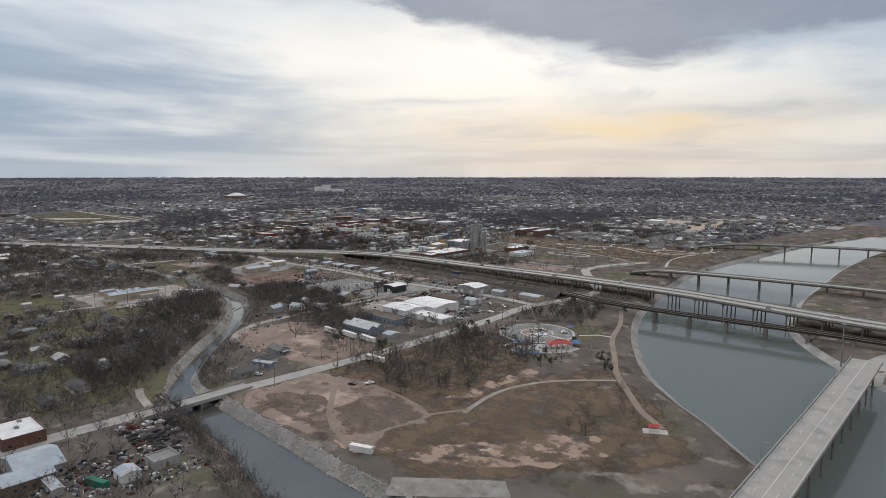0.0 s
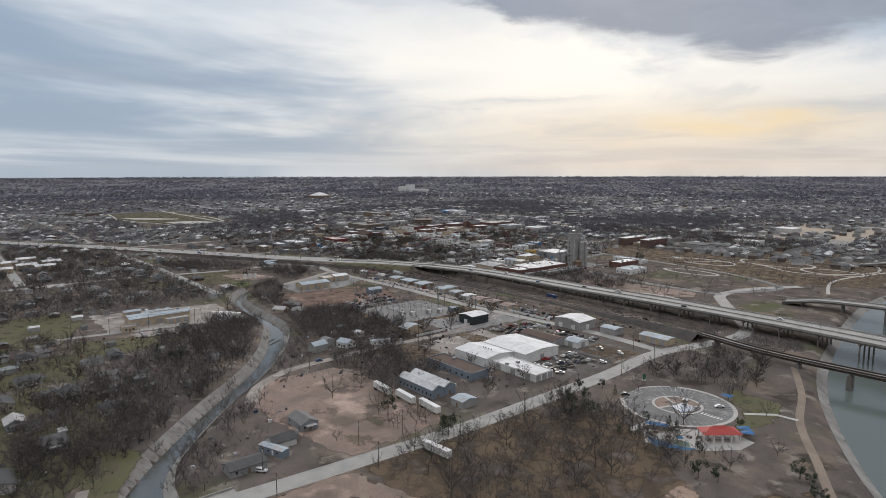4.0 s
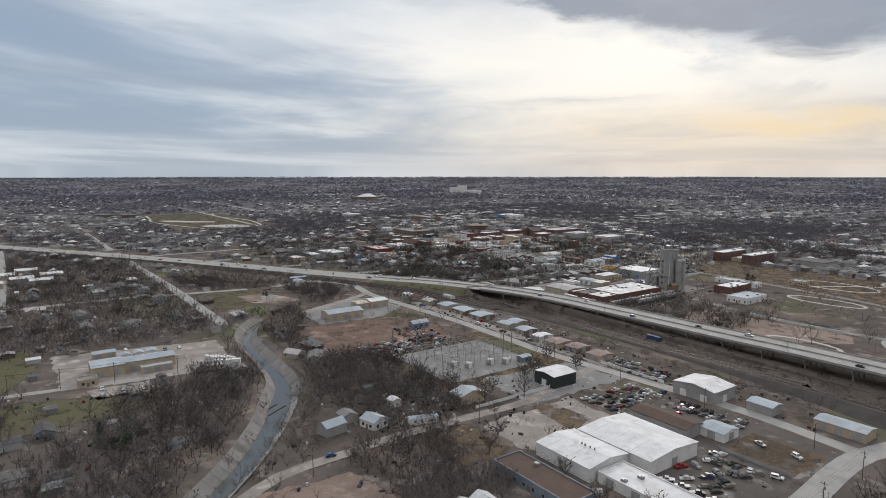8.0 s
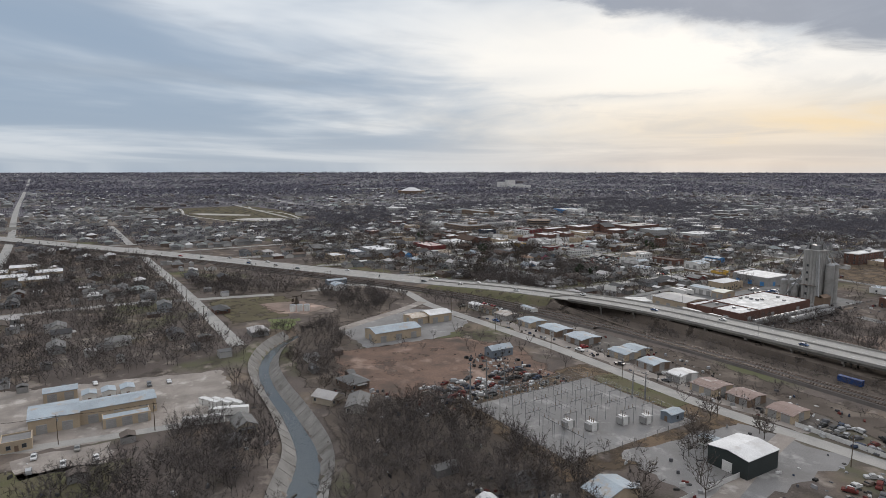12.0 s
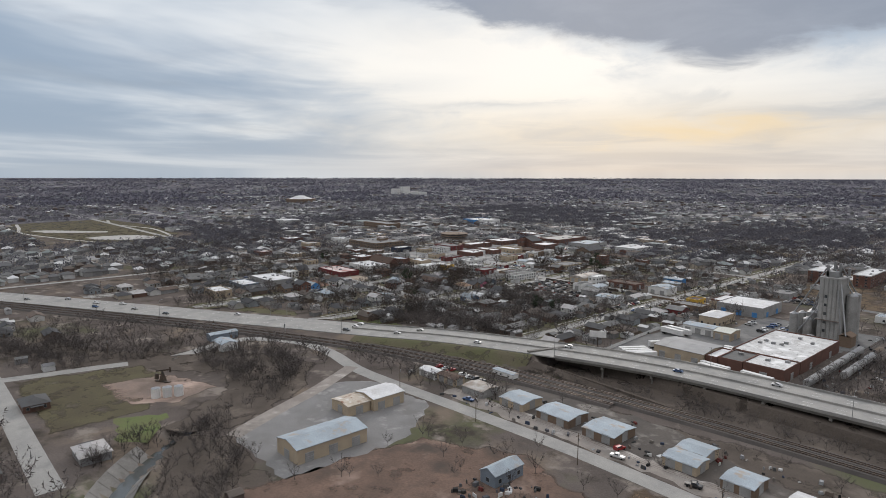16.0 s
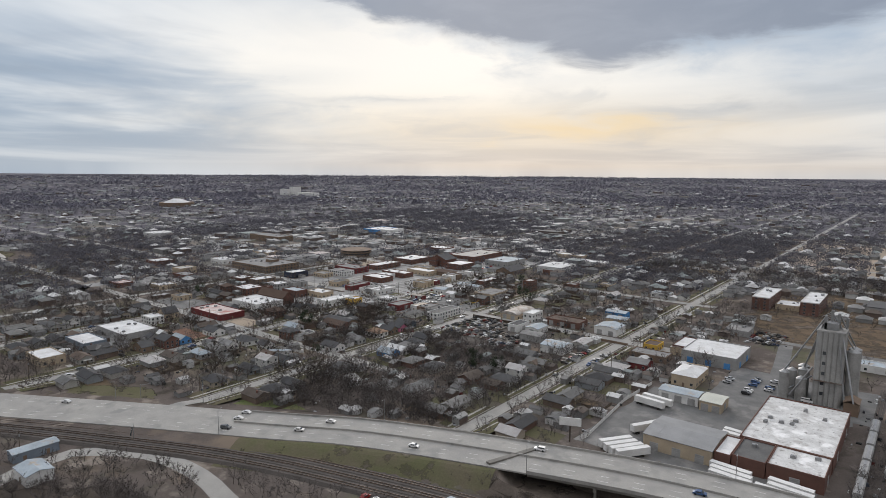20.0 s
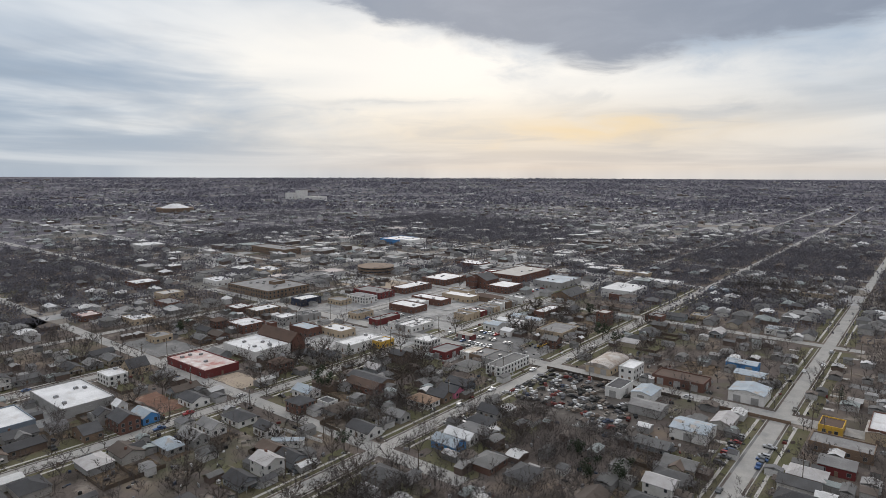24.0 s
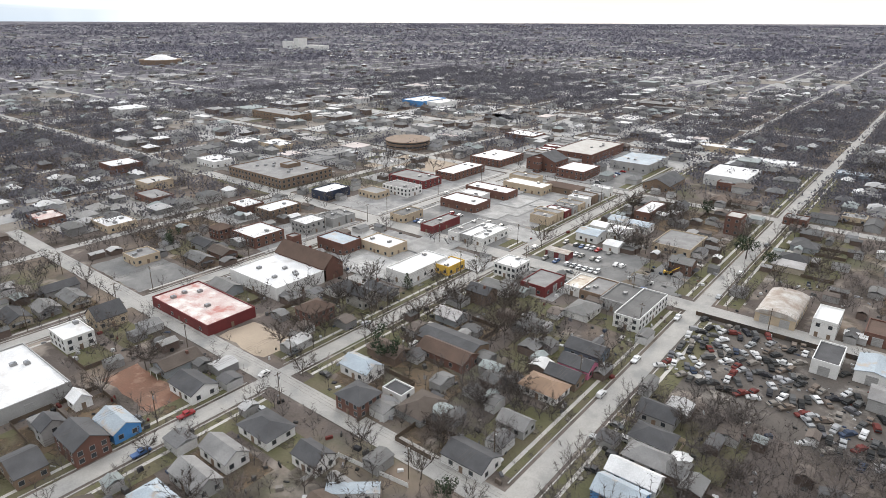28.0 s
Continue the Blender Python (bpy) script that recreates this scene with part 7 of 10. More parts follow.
for sx in (-777, -867, -957, -659):
    y = highway_y(sx) + 34
    while y < (700 if sx == -659 else 860):
        if min(abs(y - q) for q in TOWN_Y) > 12:
            for o in (-1, 1):
                if rd.random() < 0.85 and (y < 700 or rd.random() < 0.6):
                    try_house(sx + o * rd.uniform(17.5, 19.5), y + rd.uniform(-0.6, 0.6), 180 if o > 0 else 0)
                if rd.random() < 0.12 and y < 700:
                    try_house(sx + o * rd.uniform(31, 36), y + rd.uniform(-3, 3), rd.choice((0, 90)), 3.5)
        y += 11.2
for sy in (561, 845):
    for x in range(-1040, -660, 16):
        for o in (-1, 1):
            if rd.random() < 0.45:
                try_house(x + rd.uniform(-2, 2), sy + o * 16, 90 if o > 0 else 270)
for x in range(-1000, -650, 17):
    for y in (150, 178, 206, 234, 262, 272, 306, 325):
        if rd.random() < 0.26 and y != 272:
            try_house(x + rd.uniform(-4, 4), y + rd.uniform(-4, 4), rd.choice((0, 90, 180)))
# plots round the houses: grass, dry grass, fences and a car here and there
plots = {LAWN: Build(), STRAW: Build()}
yard_fences = Build()
DRIVE_CARS = []
yr = random.Random(58)
for ob in [o for o in scene.objects if o.get("category") == "house" and o.parent is None]:
    hx, hy = ob.location[:2]
    street = min((-659, -777, -867, -957), key=lambda q: abs(q - hx))
    o = 1 if hx > street else -1
    if abs(hx - street) > 40 or not 440 < hy < 870 or yr.random() < 0.12:
        continue
    x0, x1 = sorted((street + o * 9.4, street + o * yr.uniform(33, 40)))
    z = 0.024 + 0.0006 * yr.randrange(12)
    cover = LAWN if yr.random() < 0.55 else STRAW
    plots[cover].face([(x0, hy - 5.5, z), (x1, hy - 5.5, z), (x1, hy + 5.5, z), (x0, hy + 5.5, z)])
    if yr.random() < 0.6:
        xa, xb = sorted((street + o * 25, street + o * 38))
        for y_ in (hy - 5.6, hy + 5.6):
            if yr.random() < 0.7:
                yard_fences.box(xa, y_ - 0.04, 0, xb, y_ + 0.04, 1.6)
        xe = street + o * 38
        yard_fences.box(xe - 0.04, hy - 5.5, 0, xe + 0.04, hy + 5.5, 1.6)
    if -905 < hx < -735 and hy < 700 and yr.random() < 0.55:
        DRIVE_CARS.append((street + o * yr.uniform(10.5, 12.5), hy + 5.4, 0))
setting("lawn_yards", plots[LAWN].mesh("lawn_yards", LAWN), "patchy winter lawns round the houses", "lawn")
setting("lawn_dry_yards", plots[STRAW].mesh("lawn_dry_yards", STRAW), "dry brown grass round the houses", "lawn")
setting("yard_fences", yard_fences.mesh("yard_fences", WOODPOLE), "weathered board fences between back yards", "fence", "stuff")
for ob in placed:
    hx, hy = ob.location[:2]
    if not (-910 < hx < -730 and 470 < hy < 660):
        for c in list(ob.children):
            if c.name.startswith(("post", "chimney")):
                bpy.data.objects.remove(c)
for root, _, _ in HOUSES.values():
    for o in (*root.children_recursive, root):
        bpy.data.objects.remove(o)

# ---- trees ----


def grow(seed, h, limbs=6, forks=4, twigs=14, spread_=0.42, width=0.055):
    """A bare tree: rods for trunk and limbs, thin blades for twigs. Returns two builds."""
    r = random.Random(seed)
    wood, fine = Build(), Build()
    fork = Vector((r.uniform(-.3, .3), r.uniform(-.3, .3), h * r.uniform(0.2, 0.3)))
    wood.rod((0, 0, -0.2), fork, h * 0.019, h * 0.014, 6, caps=False)

    def blade(a, b, w):
        d = b - a
        s = d.cross(Vector((r.uniform(-1, 1), r.uniform(-1, 1), r.uniform(-1, 1)))).normalized() * w
        fine.face([tuple(a - s), tuple(a + s), tuple(b)])

    for i in range(limbs):
        g = 2 * math.pi * (i + r.uniform(-.3, .3)) / limbs
        out = h * spread_ * r.uniform(0.55, 1.0)
        tip = Vector((math.cos(g) * out, math.sin(g) * out, h * r.uniform(0.62, 0.98)))
        if i == 0:
            tip = Vector((r.uniform(-.5, .5), r.uniform(-.5, .5), h))
        mid = fork.lerp(tip, 0.5) + Vector((math.cos(g), math.sin(g), -0.3)) * h * 0.05
        wood.rod(fork, mid, h * 0.0095, h * 0.006, 4, caps=False)
        wood.rod(mid, tip, h * 0.006, h * 0.0025, 3, caps=False)
        for j in range(forks):
            s = (j + 1) / (forks + 0.6)
            base = fork.lerp(mid, s * 2) if s < 0.5 else mid.lerp(tip, s * 2 - 1)
            dv = Vector((math.cos(g) + r.uniform(-1, 1), math.sin(g) + r.uniform(-1, 1), r.uniform(0.3, 1.3))).normalized()
            end = base + dv * h * r.uniform(0.14, 0.27)
            wood.rod(base, end, h * 0.0045, h * 0.002, 3, caps=False)
            for k in range(twigs):
                q = base.lerp(end, r.uniform(0.25, 1.0))
                tv = (dv + Vector((r.uniform(-1, 1), r.uniform(-1, 1), r.uniform(-0.5, 1)))).normalized()
                blade(q, q + tv * h * r.uniform(0.06, 0.16), width * r.uniform(0.6, 1.2))
        for k in range(twigs):
            q = mid.lerp(tip, r.uniform(0.2, 1))
            tv = Vector((r.uniform(-1, 1), r.uniform(-1, 1), r.uniform(-0.3, 1.2))).normalized()
            blade(q, q + tv * h * r.uniform(0.07, 0.17), width * r.uniform(0.6, 1.2))
    return wood, fine


def arrays(*builds):
    V, T = [], []
    n = 0
    for b in builds:
        V += b.v
        for f in b.f:
            for k in range(1, len(f) - 1):
                T.append((f[0] + n, f[k] + n, f[k + 1] + n))
        n += len(b.v)
    return np.array(V, np.float32), np.array(T, np.int32)


def scatter(name, protos, xs, ys, sizes, material, label, category, seed=0, zs=None, chunk=4000):
    """Many trees of no counted number, joined into one mesh of kind stuff."""
    rs = np.random.RandomState(seed)
    VV, TT, n = [], [], 0
    if zs is None:
        zs = height(xs, ys)
    for x, y, z, s in zip(xs, ys, zs, sizes):
        V, T = protos[rs.randint(len(protos))]
        g = rs.uniform(0, 2 * math.pi)
        c, sn = math.cos(g) * s, math.sin(g) * s
        sh = s * rs.uniform(0.85, 1.15)
        VV.append(np.stack([V[:, 0] * c - V[:, 1] * sn + x, V[:, 0] * sn + V[:, 1] * c + y, V[:, 2] * sh + z], 1))
        TT.append(T + n)
        n += len(V)
    if VV:
        setting(name, tri_mesh(name, np.concatenate(VV), np.concatenate(TT), material), label, category, "stuff")


def conifer(seed, h):
    r = random.Random(seed)
    wood, fine = Build(), Build()
    wood.rod((0, 0, -0.2), (0, 0, h * 0.9), h * 0.022, h * 0.006, 5, caps=False)
    for i in range(420):
        z = h * (0.08 + 0.9 * r.random() ** 1.2)
        rad = (h - z) * 0.36 * r.uniform(0.3, 1.0)
        g = r.uniform(0, 2 * math.pi)
        a = Vector((math.cos(g) * rad, math.sin(g) * rad, z))
        d = Vector((math.cos(g) + r.uniform(-.6, .6), math.sin(g) + r.uniform(-.6, .6), r.uniform(-.4, .5))).normalized()
        s = d.cross(Vector((0, 0, 1))).normalized() * h * 0.03
        b = a + d * h * 0.075
        fine.face([tuple(a - s), tuple(a + s), tuple(b)])
    return wood, fine


def round_evergreen(seed, h):
    r = random.Random(seed)
    wood, fine = Build(), Build()
    wood.rod((0, 0, -0.2), (0, 0, h * 0.6), h * 0.03, h * 0.012, 5, caps=False)
    for i in range(5):
        g = 2 * math.pi * i / 5
        wood.rod((0, 0, h * 0.35), (math.cos(g) * h * 0.25, math.sin(g) * h * 0.25, h * 0.65), h * 0.012, h * 0.006, 4, caps=False)
    lumps = [Vector((r.uniform(-.3, .3) * h, r.uniform(-.3, .3) * h, h * r.uniform(0.4, 0.85))) for _ in range(9)]
    for i in range(520):
        c = r.choice(lumps)
        d = Vector((r.gauss(0, 1), r.gauss(0, 1), r.gauss(0, 1))).normalized()
        a = c + d * h * 0.17 * r.uniform(0.5, 1)
        s = d.orthogonal().normalized() * h * 0.032
        t_ = d.cross(s)
        fine.face([tuple(a - s), tuple(a + s), tuple(a + t_ * 1.6)])
    return wood, fine


def tree_kind(name, label, made, crown_mat, scale_to):
    wood, fine = made
    root = thing(name, pose(0, 0, -2000), label, "tree", "trees")
    part("trunk", wood.mesh("trunk", BARK), root)
    part("crown", fine.mesh("crown", crown_mat), root)
    return root


NEAR_TREES = [tree_kind("bare_tree", "tall leafless winter tree with fine grey-brown twigs", grow(20 + k, 10, 8, 5, 27, 0.47, 0.036), TWIG, 10) for k in range(5)]
SPARSE_TREES = [tree_kind("bare_tree", "old leafless tree with thick open limbs", grow(40 + k, 10, 7, 4, 11, 0.5, 0.036), TWIG, 10) for k in range(2)]
CONIFERS = [tree_kind("conifer_tree", "dark green conifer with dense needles", conifer(60 + k, 8), PINE, 8) for k in range(2)]
ROUNDS = [tree_kind("evergreen_tree", "broad dark evergreen tree among bare trees", round_evergreen(70 + k, 8), PINE, 8) for k in range(2)]
tree_rng = random.Random(77)
near_xy = []


def plant(protos, x, y, s):
    p = tree_rng.choice(protos)
    near_xy.append((x, y))
    z = float(height(np.array([x]), np.array([y]))[0])
    ob = copy_thing(p, pose(x, y, z, 0, 0, tree_rng.uniform(0, 360)))
    ob.scale = (s, s, s * tree_rng.uniform(0.9, 1.1))
    return ob


for x, y, s in ((-846, 592, 1.7), (-789, 553, 1.0), (-777, 769, 1.6), (-813, 825, 1.4), (-1003, 603, 1.3), (-172, 328, 1.0), (-168, 326, 0.7), (-160, 318, 0.6), (-163, 316, 0.6), (-275, 322, 1.0), (-270, 330, 0.8),
                (-317, 247, 1.1), (-285, 256, 1.1), (-281, 340, 0.8), (-275, 351, 0.7), (-268, 316, 1.1), (-256, 317, 1.1), (-259, 306, 1.0), (-206, 320, 0.55), (-207, 356, 0.6), (-196, 300, 0.9), (-190, 303, 0.8), (-505, 740, 1.5), (-420, 545, 1.2), (-415, 550, 1.0), (-520, 118, 1.1), (-455, 195, 1.4), (-700, 590, 1.3), (-690, 596, 1.2), (-712, 604, 1.1), (-765, 765, 1.2), (-236, 330, 0.7)):
    plant(ROUNDS, x, y, s)
for x, y, s in ((-237, 311, 0.6), (-235, 315, 0.55), (-232, 318, 0.6), (-266, 349, 0.6), (-285, 253, 1.2), (-222, 330, 0.8), (-228, 335, 0.6), (-262, 318, 0.9), (-268, 312, 0.7), (-255, 420, 0.9), (-246, 432, 0.8), (-470, 190, 1.4), (-520, 115, 0.8), (-262, 400, 0.9), (-880, 640, 1.0), (-640, 735, 1.1)):
    plant(CONIFERS, x, y, s)


def pick(n, x0, y0, x1, y1, gap=1.5, near=3.0, seed=1, ok=None, wet=False):
    """n places inside a block that keep clear of roads, buildings and each other."""
    rs = np.random.RandomState(seed)
    x, y = rs.uniform(x0, x1, n * 2), rs.uniform(y0, y1, n * 2)
    keep = free(x, y, gap, water=not wet, rect_gap=0.8)
    for cx, cy, hw, hd in LOTS:
        keep &= (np.abs(x - cx) > hw) | (np.abs(y - cy) > hd)
    if ok is not None:
        keep &= ok(x, y)
    x, y = x[keep][:n], y[keep][:n]
    return x, y


for n, area, protos, lo, hi in ((75, (-905, 480, -735, 700), NEAR_TREES, 0.8, 1.35), (24, (-900, 700, -740, 850), NEAR_TREES, 0.8, 1.3), (22, (-290, 205, -212, 325), SPARSE_TREES, 1.0, 1.5), (16, (-150, 230, -80, 310), SPARSE_TREES, 0.4, 0.7),
                                (14, (-270, 370, -225, 450), NEAR_TREES, 0.7, 1.1), (16, (-460, 110, -330, 165), NEAR_TREES, 0.7, 1.1), (14, (-450, 290, -300, 350), NEAR_TREES, 0.6, 1.0), (16, (-380, 215, -300, 262), SPARSE_TREES, 0.6, 1.0),
                                (16, (-520, 320, -420, 430), NEAR_TREES, 0.7, 1.0), (8, (-600, 300, -510, 330), NEAR_TREES, 0.6, 1.0), (8, (-450, 560, -340, 610), SPARSE_TREES, 0.8, 1.1)):
    for x, y in zip(*pick(n, *area, seed=int(area[0]) % 97 + n)):
        plant(protos, float(x), float(y), tree_rng.uniform(lo, hi))
for x, y, s in ((-224, 340, 1.5), (-261, 362, 0.8), (-226, 385, 0.7), (-205, 378, 0.7), (-185, 341, 0.7), (-218, 278, 1.3), (-229, 273, 1.3), (-216, 305, 0.9), (-210, 305, 0.8), (-192, 316, 0.9), (-128, 232, 1.2), (-352, 238, 1.2), (-320, 244, 1.0), (-470, 178, 1.5), (-505, 190, 1.3), (-500, 200, 1.3), (-418, 372, 1.1), (-412, 366, 1.2)):
    plant(SPARSE_TREES, x, y, s)
for p in NEAR_TREES + SPARSE_TREES + CONIFERS + ROUNDS:
    for o in (*p.children_recursive, p):
        bpy.data.objects.remove(o)



def light_tree(seed, h, limbs, twigs, spread_, width, low=0.22):
    """A bare tree of thin blades alone, for woods seen from afar."""
    r = random.Random(seed)
    b = Build()

    def blade(a, e, w):
        s = (e - a).cross(Vector((r.uniform(-1, 1), r.uniform(-1, 1), r.uniform(-1, 1)))).normalized() * w
        b.face([tuple(a - s), tuple(a + s), tuple(e)])

    fork = Vector((0, 0, h * low))
    for k in range(2):
        blade(Vector((0, 0, -0.2)), Vector((0, 0, h * 0.6)), h * 0.014)
    for i in range(limbs):
        g = 2 * math.pi * (i + r.uniform(-.3, .3)) / limbs
        out = h * spread_ * r.uniform(0.4, 1.0)
        tip = Vector((math.cos(g) * out, math.sin(g) * out, h * r.uniform(0.6, 1.0)))
        mid = fork.lerp(tip, 0.55) + Vector((math.cos(g), math.sin(g), -0.2)) * h * 0.05
        blade(fork, mid, h * 0.012)
        blade(mid, tip, h * 0.007)
        for k in range(twigs):
            q = fork.lerp(mid, r.uniform(0.4, 1)) if k % 3 == 0 else mid.lerp(tip, r.uniform(0, 1))
            d = Vector((math.cos(g) * 0.5 + r.uniform(-1, 1), math.sin(g) * 0.5 + r.uniform(-1, 1), r.uniform(-0.3, 1.2))).normalized()
            blade(q, q + d * h * r.uniform(0.1, 0.26), width * r.uniform(0.6, 1.3))
    return arrays(b)


MID = [light_tree(100 + k, 10, 6, 21, 0.5, 0.075) for k in range(9)]
MIDFAR = [light_tree(160 + k, 10, 5, 12, 0.52, 0.17) for k in range(7)]
BRUSH = [light_tree(130 + k, 5, 6, 11, 0.7, 0.065, 0.05) for k in range(4)]


def clump(seed, fine=True):
    """A domed mass of loose twig sprays with gaps, for trees far off."""
    r = np.random.RandomState(seed)
    V, T = [], []
    n = 22 if fine else 12
    for i in range(n):
        g, rad = r.uniform(0, 2 * math.pi), 4.0 * math.sqrt(r.uniform(0, 1))
        top = 7.2 * (1 - (rad / 4.9) ** 2)
        a = np.array([math.cos(g) * rad, math.sin(g) * rad, r.uniform(min(1.2, top * 0.5), top)])
        s = (1.15 if fine else 1.9) * r.uniform(0.6, 1.1)
        o = r.uniform(-1, 1, (3, 3)) * s
        V += [a + o[0], a + o[1], a + o[2]]
        T.append((3 * i, 3 * i + 1, 3 * i + 2))
    V += [np.array([-0.3, 0, 0]), np.array([0.3, 0, 0]), np.array([0, 0, 5.0])]
    T.append((3 * n, 3 * n + 1, 3 * n + 2))
    return np.array(V, np.float32), np.array(T, np.int32)


CLUMPS = [clump(k) for k in range(8)]
FAR_CLUMPS = [clump(30 + k, False) for k in range(8)]


def grain(x, y):
    """Slow waves over the town: high where old trees crowd, low where the ground lies open."""
    return np.sin(x / 173 + 1.3 * np.sin(y / 210)) * np.sin(y / 149 + 1.7 * np.sin(x / 260)) + 0.55 * np.sin(x / 57 + 2 + np.sin(y / 90)) * np.sin(y / 66 + 1)


def canal_gap(lo, hi, side=0):
    def test(x, y):
        d, w = away(CANAL_LINE, x, y)
        return (d > w + lo) & (d < w + hi)
    return test


def south_of_canal(x, y):
    cy = np.interp(x, CANAL_LINE[::-1, 0], CANAL_LINE[::-1, 1])
    return y < cy - 8


WOODLANDS = [  # name, count, area, size range, label, test
    ("canal_woods", 900, (-580, 110, -345, 275), (0.7, 1.15), lambda x, y: south_of_canal(x, y) & canal_gap(7.5, 68)(x, y) & ~((x < -520) & (y < 240))),
    ("canal_woods_north", 460, (-480, 150, -300, 290), (0.4, 0.85), lambda x, y: ~south_of_canal(x, y) & canal_gap(1.5, 20)(x, y)),
    ("levee_woods", 470, (-520, 285, -412, 345), (0.5, 0.95), lambda x, y: ~south_of_canal(x, y) & canal_gap(10, 90)(x, y)),
    ("factory_woods", 170, (-408, 265, -345, 305), (0.6, 1.0), None),
    ("park_copse", 210, (-284, 212, -200, 330), (0.5, 1.0), lambda x, y: ((y > 236) | (x < -222)) & (np.hypot(x + 238, y - 360) > 32)),
    ("playground_woods", 110, (-282, 372, -226, 462), (0.45, 0.85), lambda x, y: (np.hypot(x + 238, y - 360) > 30) & (x < -0.55 * (y - 372) - 240 + 40)),
    ("rail_woods", 150, (-420, 466, -235, 512), (0.3, 0.6), None),
    ("under_highway_brush", 160, (-620, 478, -420, 518), (0.25, 0.5), None),
    ("canal_bend_woods", 240, (-656, 300, -560, 395), (0.5, 0.8), lambda x, y: canal_gap(9, 34)(x, y)),
    ("ditch_woods", 1100, (-850, 296, -648, 410), (0.4, 0.78), lambda x, y: canal_gap(0.5, 15)(x, y) & free(x, y, 1.0, water=False)),
    ("mouth_woods", 420, (-300, 84, -165, 130), (0.35, 0.8), lambda x, y: south_of_canal(x, y) & canal_gap(2, 15)(x, y)),
    ("scrap_car_trees", 70, (-776, 628, -700, 694), (0.5, 0.8), lambda x, y: (x > -722) | (y < 640)),
    ("corner_thicket", 60, (-814, 572, -786, 606), (0.5, 0.85), None),
    ("mill_woods", 230, (-520, 545, -420, 625), (0.6, 1.0), None),
    ("street_woods", 380, (-776, 520, -662, 628), (0.55, 0.95), None),
    ("highway_woods", 260, (-760, 478, -664, 530), (0.5, 0.85), lambda x, y: away(HIGHWAY_LINE, x, y)[0] > 24),
    ("west_woods", 3600, (-1100, 0, -620, 290), (0.55, 1.0), None),
    ("south_yard_trees", 700, (-560, 20, -320, 170), (0.5, 1.05), south_of_canal),
    ("scrap_yard_trees", 210, (-360, 20, -205, 118), (0.45, 0.95), south_of_canal),
    ("oil_field_trees", 330, (-880, 296, -690, 430), (0.5, 0.85), lambda x, y: ~((x > -765) & (x < -690) & (y < 368))),
    ("shed_trees", 90, (-640, 300, -430, 480), (0.45, 0.8), lambda x, y: ~((x < -449) & (x > -510) & (y > 345) & (y < 415))),
    ("town_trees", 1500, (-1060, 420, -600, 860), (0.55, 1.05), lambda x, y: away(HIGHWAY_LINE, x, y)[0] > 24),
    ("west_town_trees", 460, (-1260, 430, -955, 710), (0.6, 1.05), lambda x, y: away(HIGHWAY_LINE, x, y)[0] > 26),
    ("river_woods", 800, (-760, 960, -420, 1060), (0.7, 1.1), None),
    ("far_park_trees", 240, (-640, 640, -260, 980), (0.5, 0.9), None),
    ("far_town_trees", 15500, (-1560, 440, -560, 1560), (0.75, 1.35), lambda x, y: ~((x > -1060) & (y < 860)) & (np.random.RandomState(6).uniform(0, 1, len(x)) < np.clip(0.62 + 0.55 * grain(x, y), 0.12, 1))),
]
LOTS.append((-631, 386, 32, 38))
WET = ("ditch_woods", "mouth_woods", "canal_woods_north", "canal_woods")
for k, (nm, n, area, (lo, hi), test) in enumerate(WOODLANDS):
    x, y = pick(n, *area, gap=1.2, seed=300 + k, ok=test, wet=nm in WET)
    sz = np.random.RandomState(k).uniform(lo, hi, len(x))
    # far_town_trees take the twig colour with haze tinted in
    scatter(nm, CLUMPS if nm == "far_town_trees" else MIDFAR if nm in ("west_town_trees", "west_woods", "far_town_trees", "river_woods", "far_park_trees", "oil_field_trees") else MID, x, y, sz, HAZED_WOODS if nm == "far_town_trees" else WOODS, "leafless grey-brown winter woods", "woods", 500 + k)
for k, (nm, n, area, test) in enumerate((("canal_brush", 700, (-600, 110, -300, 300), lambda x, y: canal_gap(5, 36)(x, y)), ("park_brush", 260, (-290, 205, -190, 340), None),
                                         ("rail_brush", 420, (-640, 470, -240, 520), None), ("street_brush", 420, (-776, 480, -662, 640), None), ("canal_bend_brush", 520, (-840, 296, -520, 410), canal_gap(2, 26)), ("house_brush", 560, (-905, 470, -735, 680), None), ("levee_brush", 300, (-520, 285, -300, 350), None))):
    x, y = pick(n, *area, gap=1.0, seed=700 + k, ok=test)
    scatter(nm, BRUSH, x, y, np.random.RandomState(k).uniform(0.35, 0.8, len(x)), WOODS, "tangled leafless brush", "brush", 800 + k)

# ---- the town as far as the eye reaches ----
far_rng = np.random.RandomState(9)


def wedge(n, r0, r1, power=1.0):
    """Places in the quarter that the flight looks over."""
    u = far_rng.uniform(0, 1, n) ** power
    r = r0 + (r1 - r0) * u
    g = np.radians(far_rng.uniform(-8, 100, n))
    return -400 - r * np.sin(g) * 1.0, 300 + r * np.cos(g)


def far_ok(x, y, gap):
    ok = free(x, y, gap, water=False)
    dr, wr = away(RIVER_LINE, x, y)
    return ok & (dr > wr + 20)


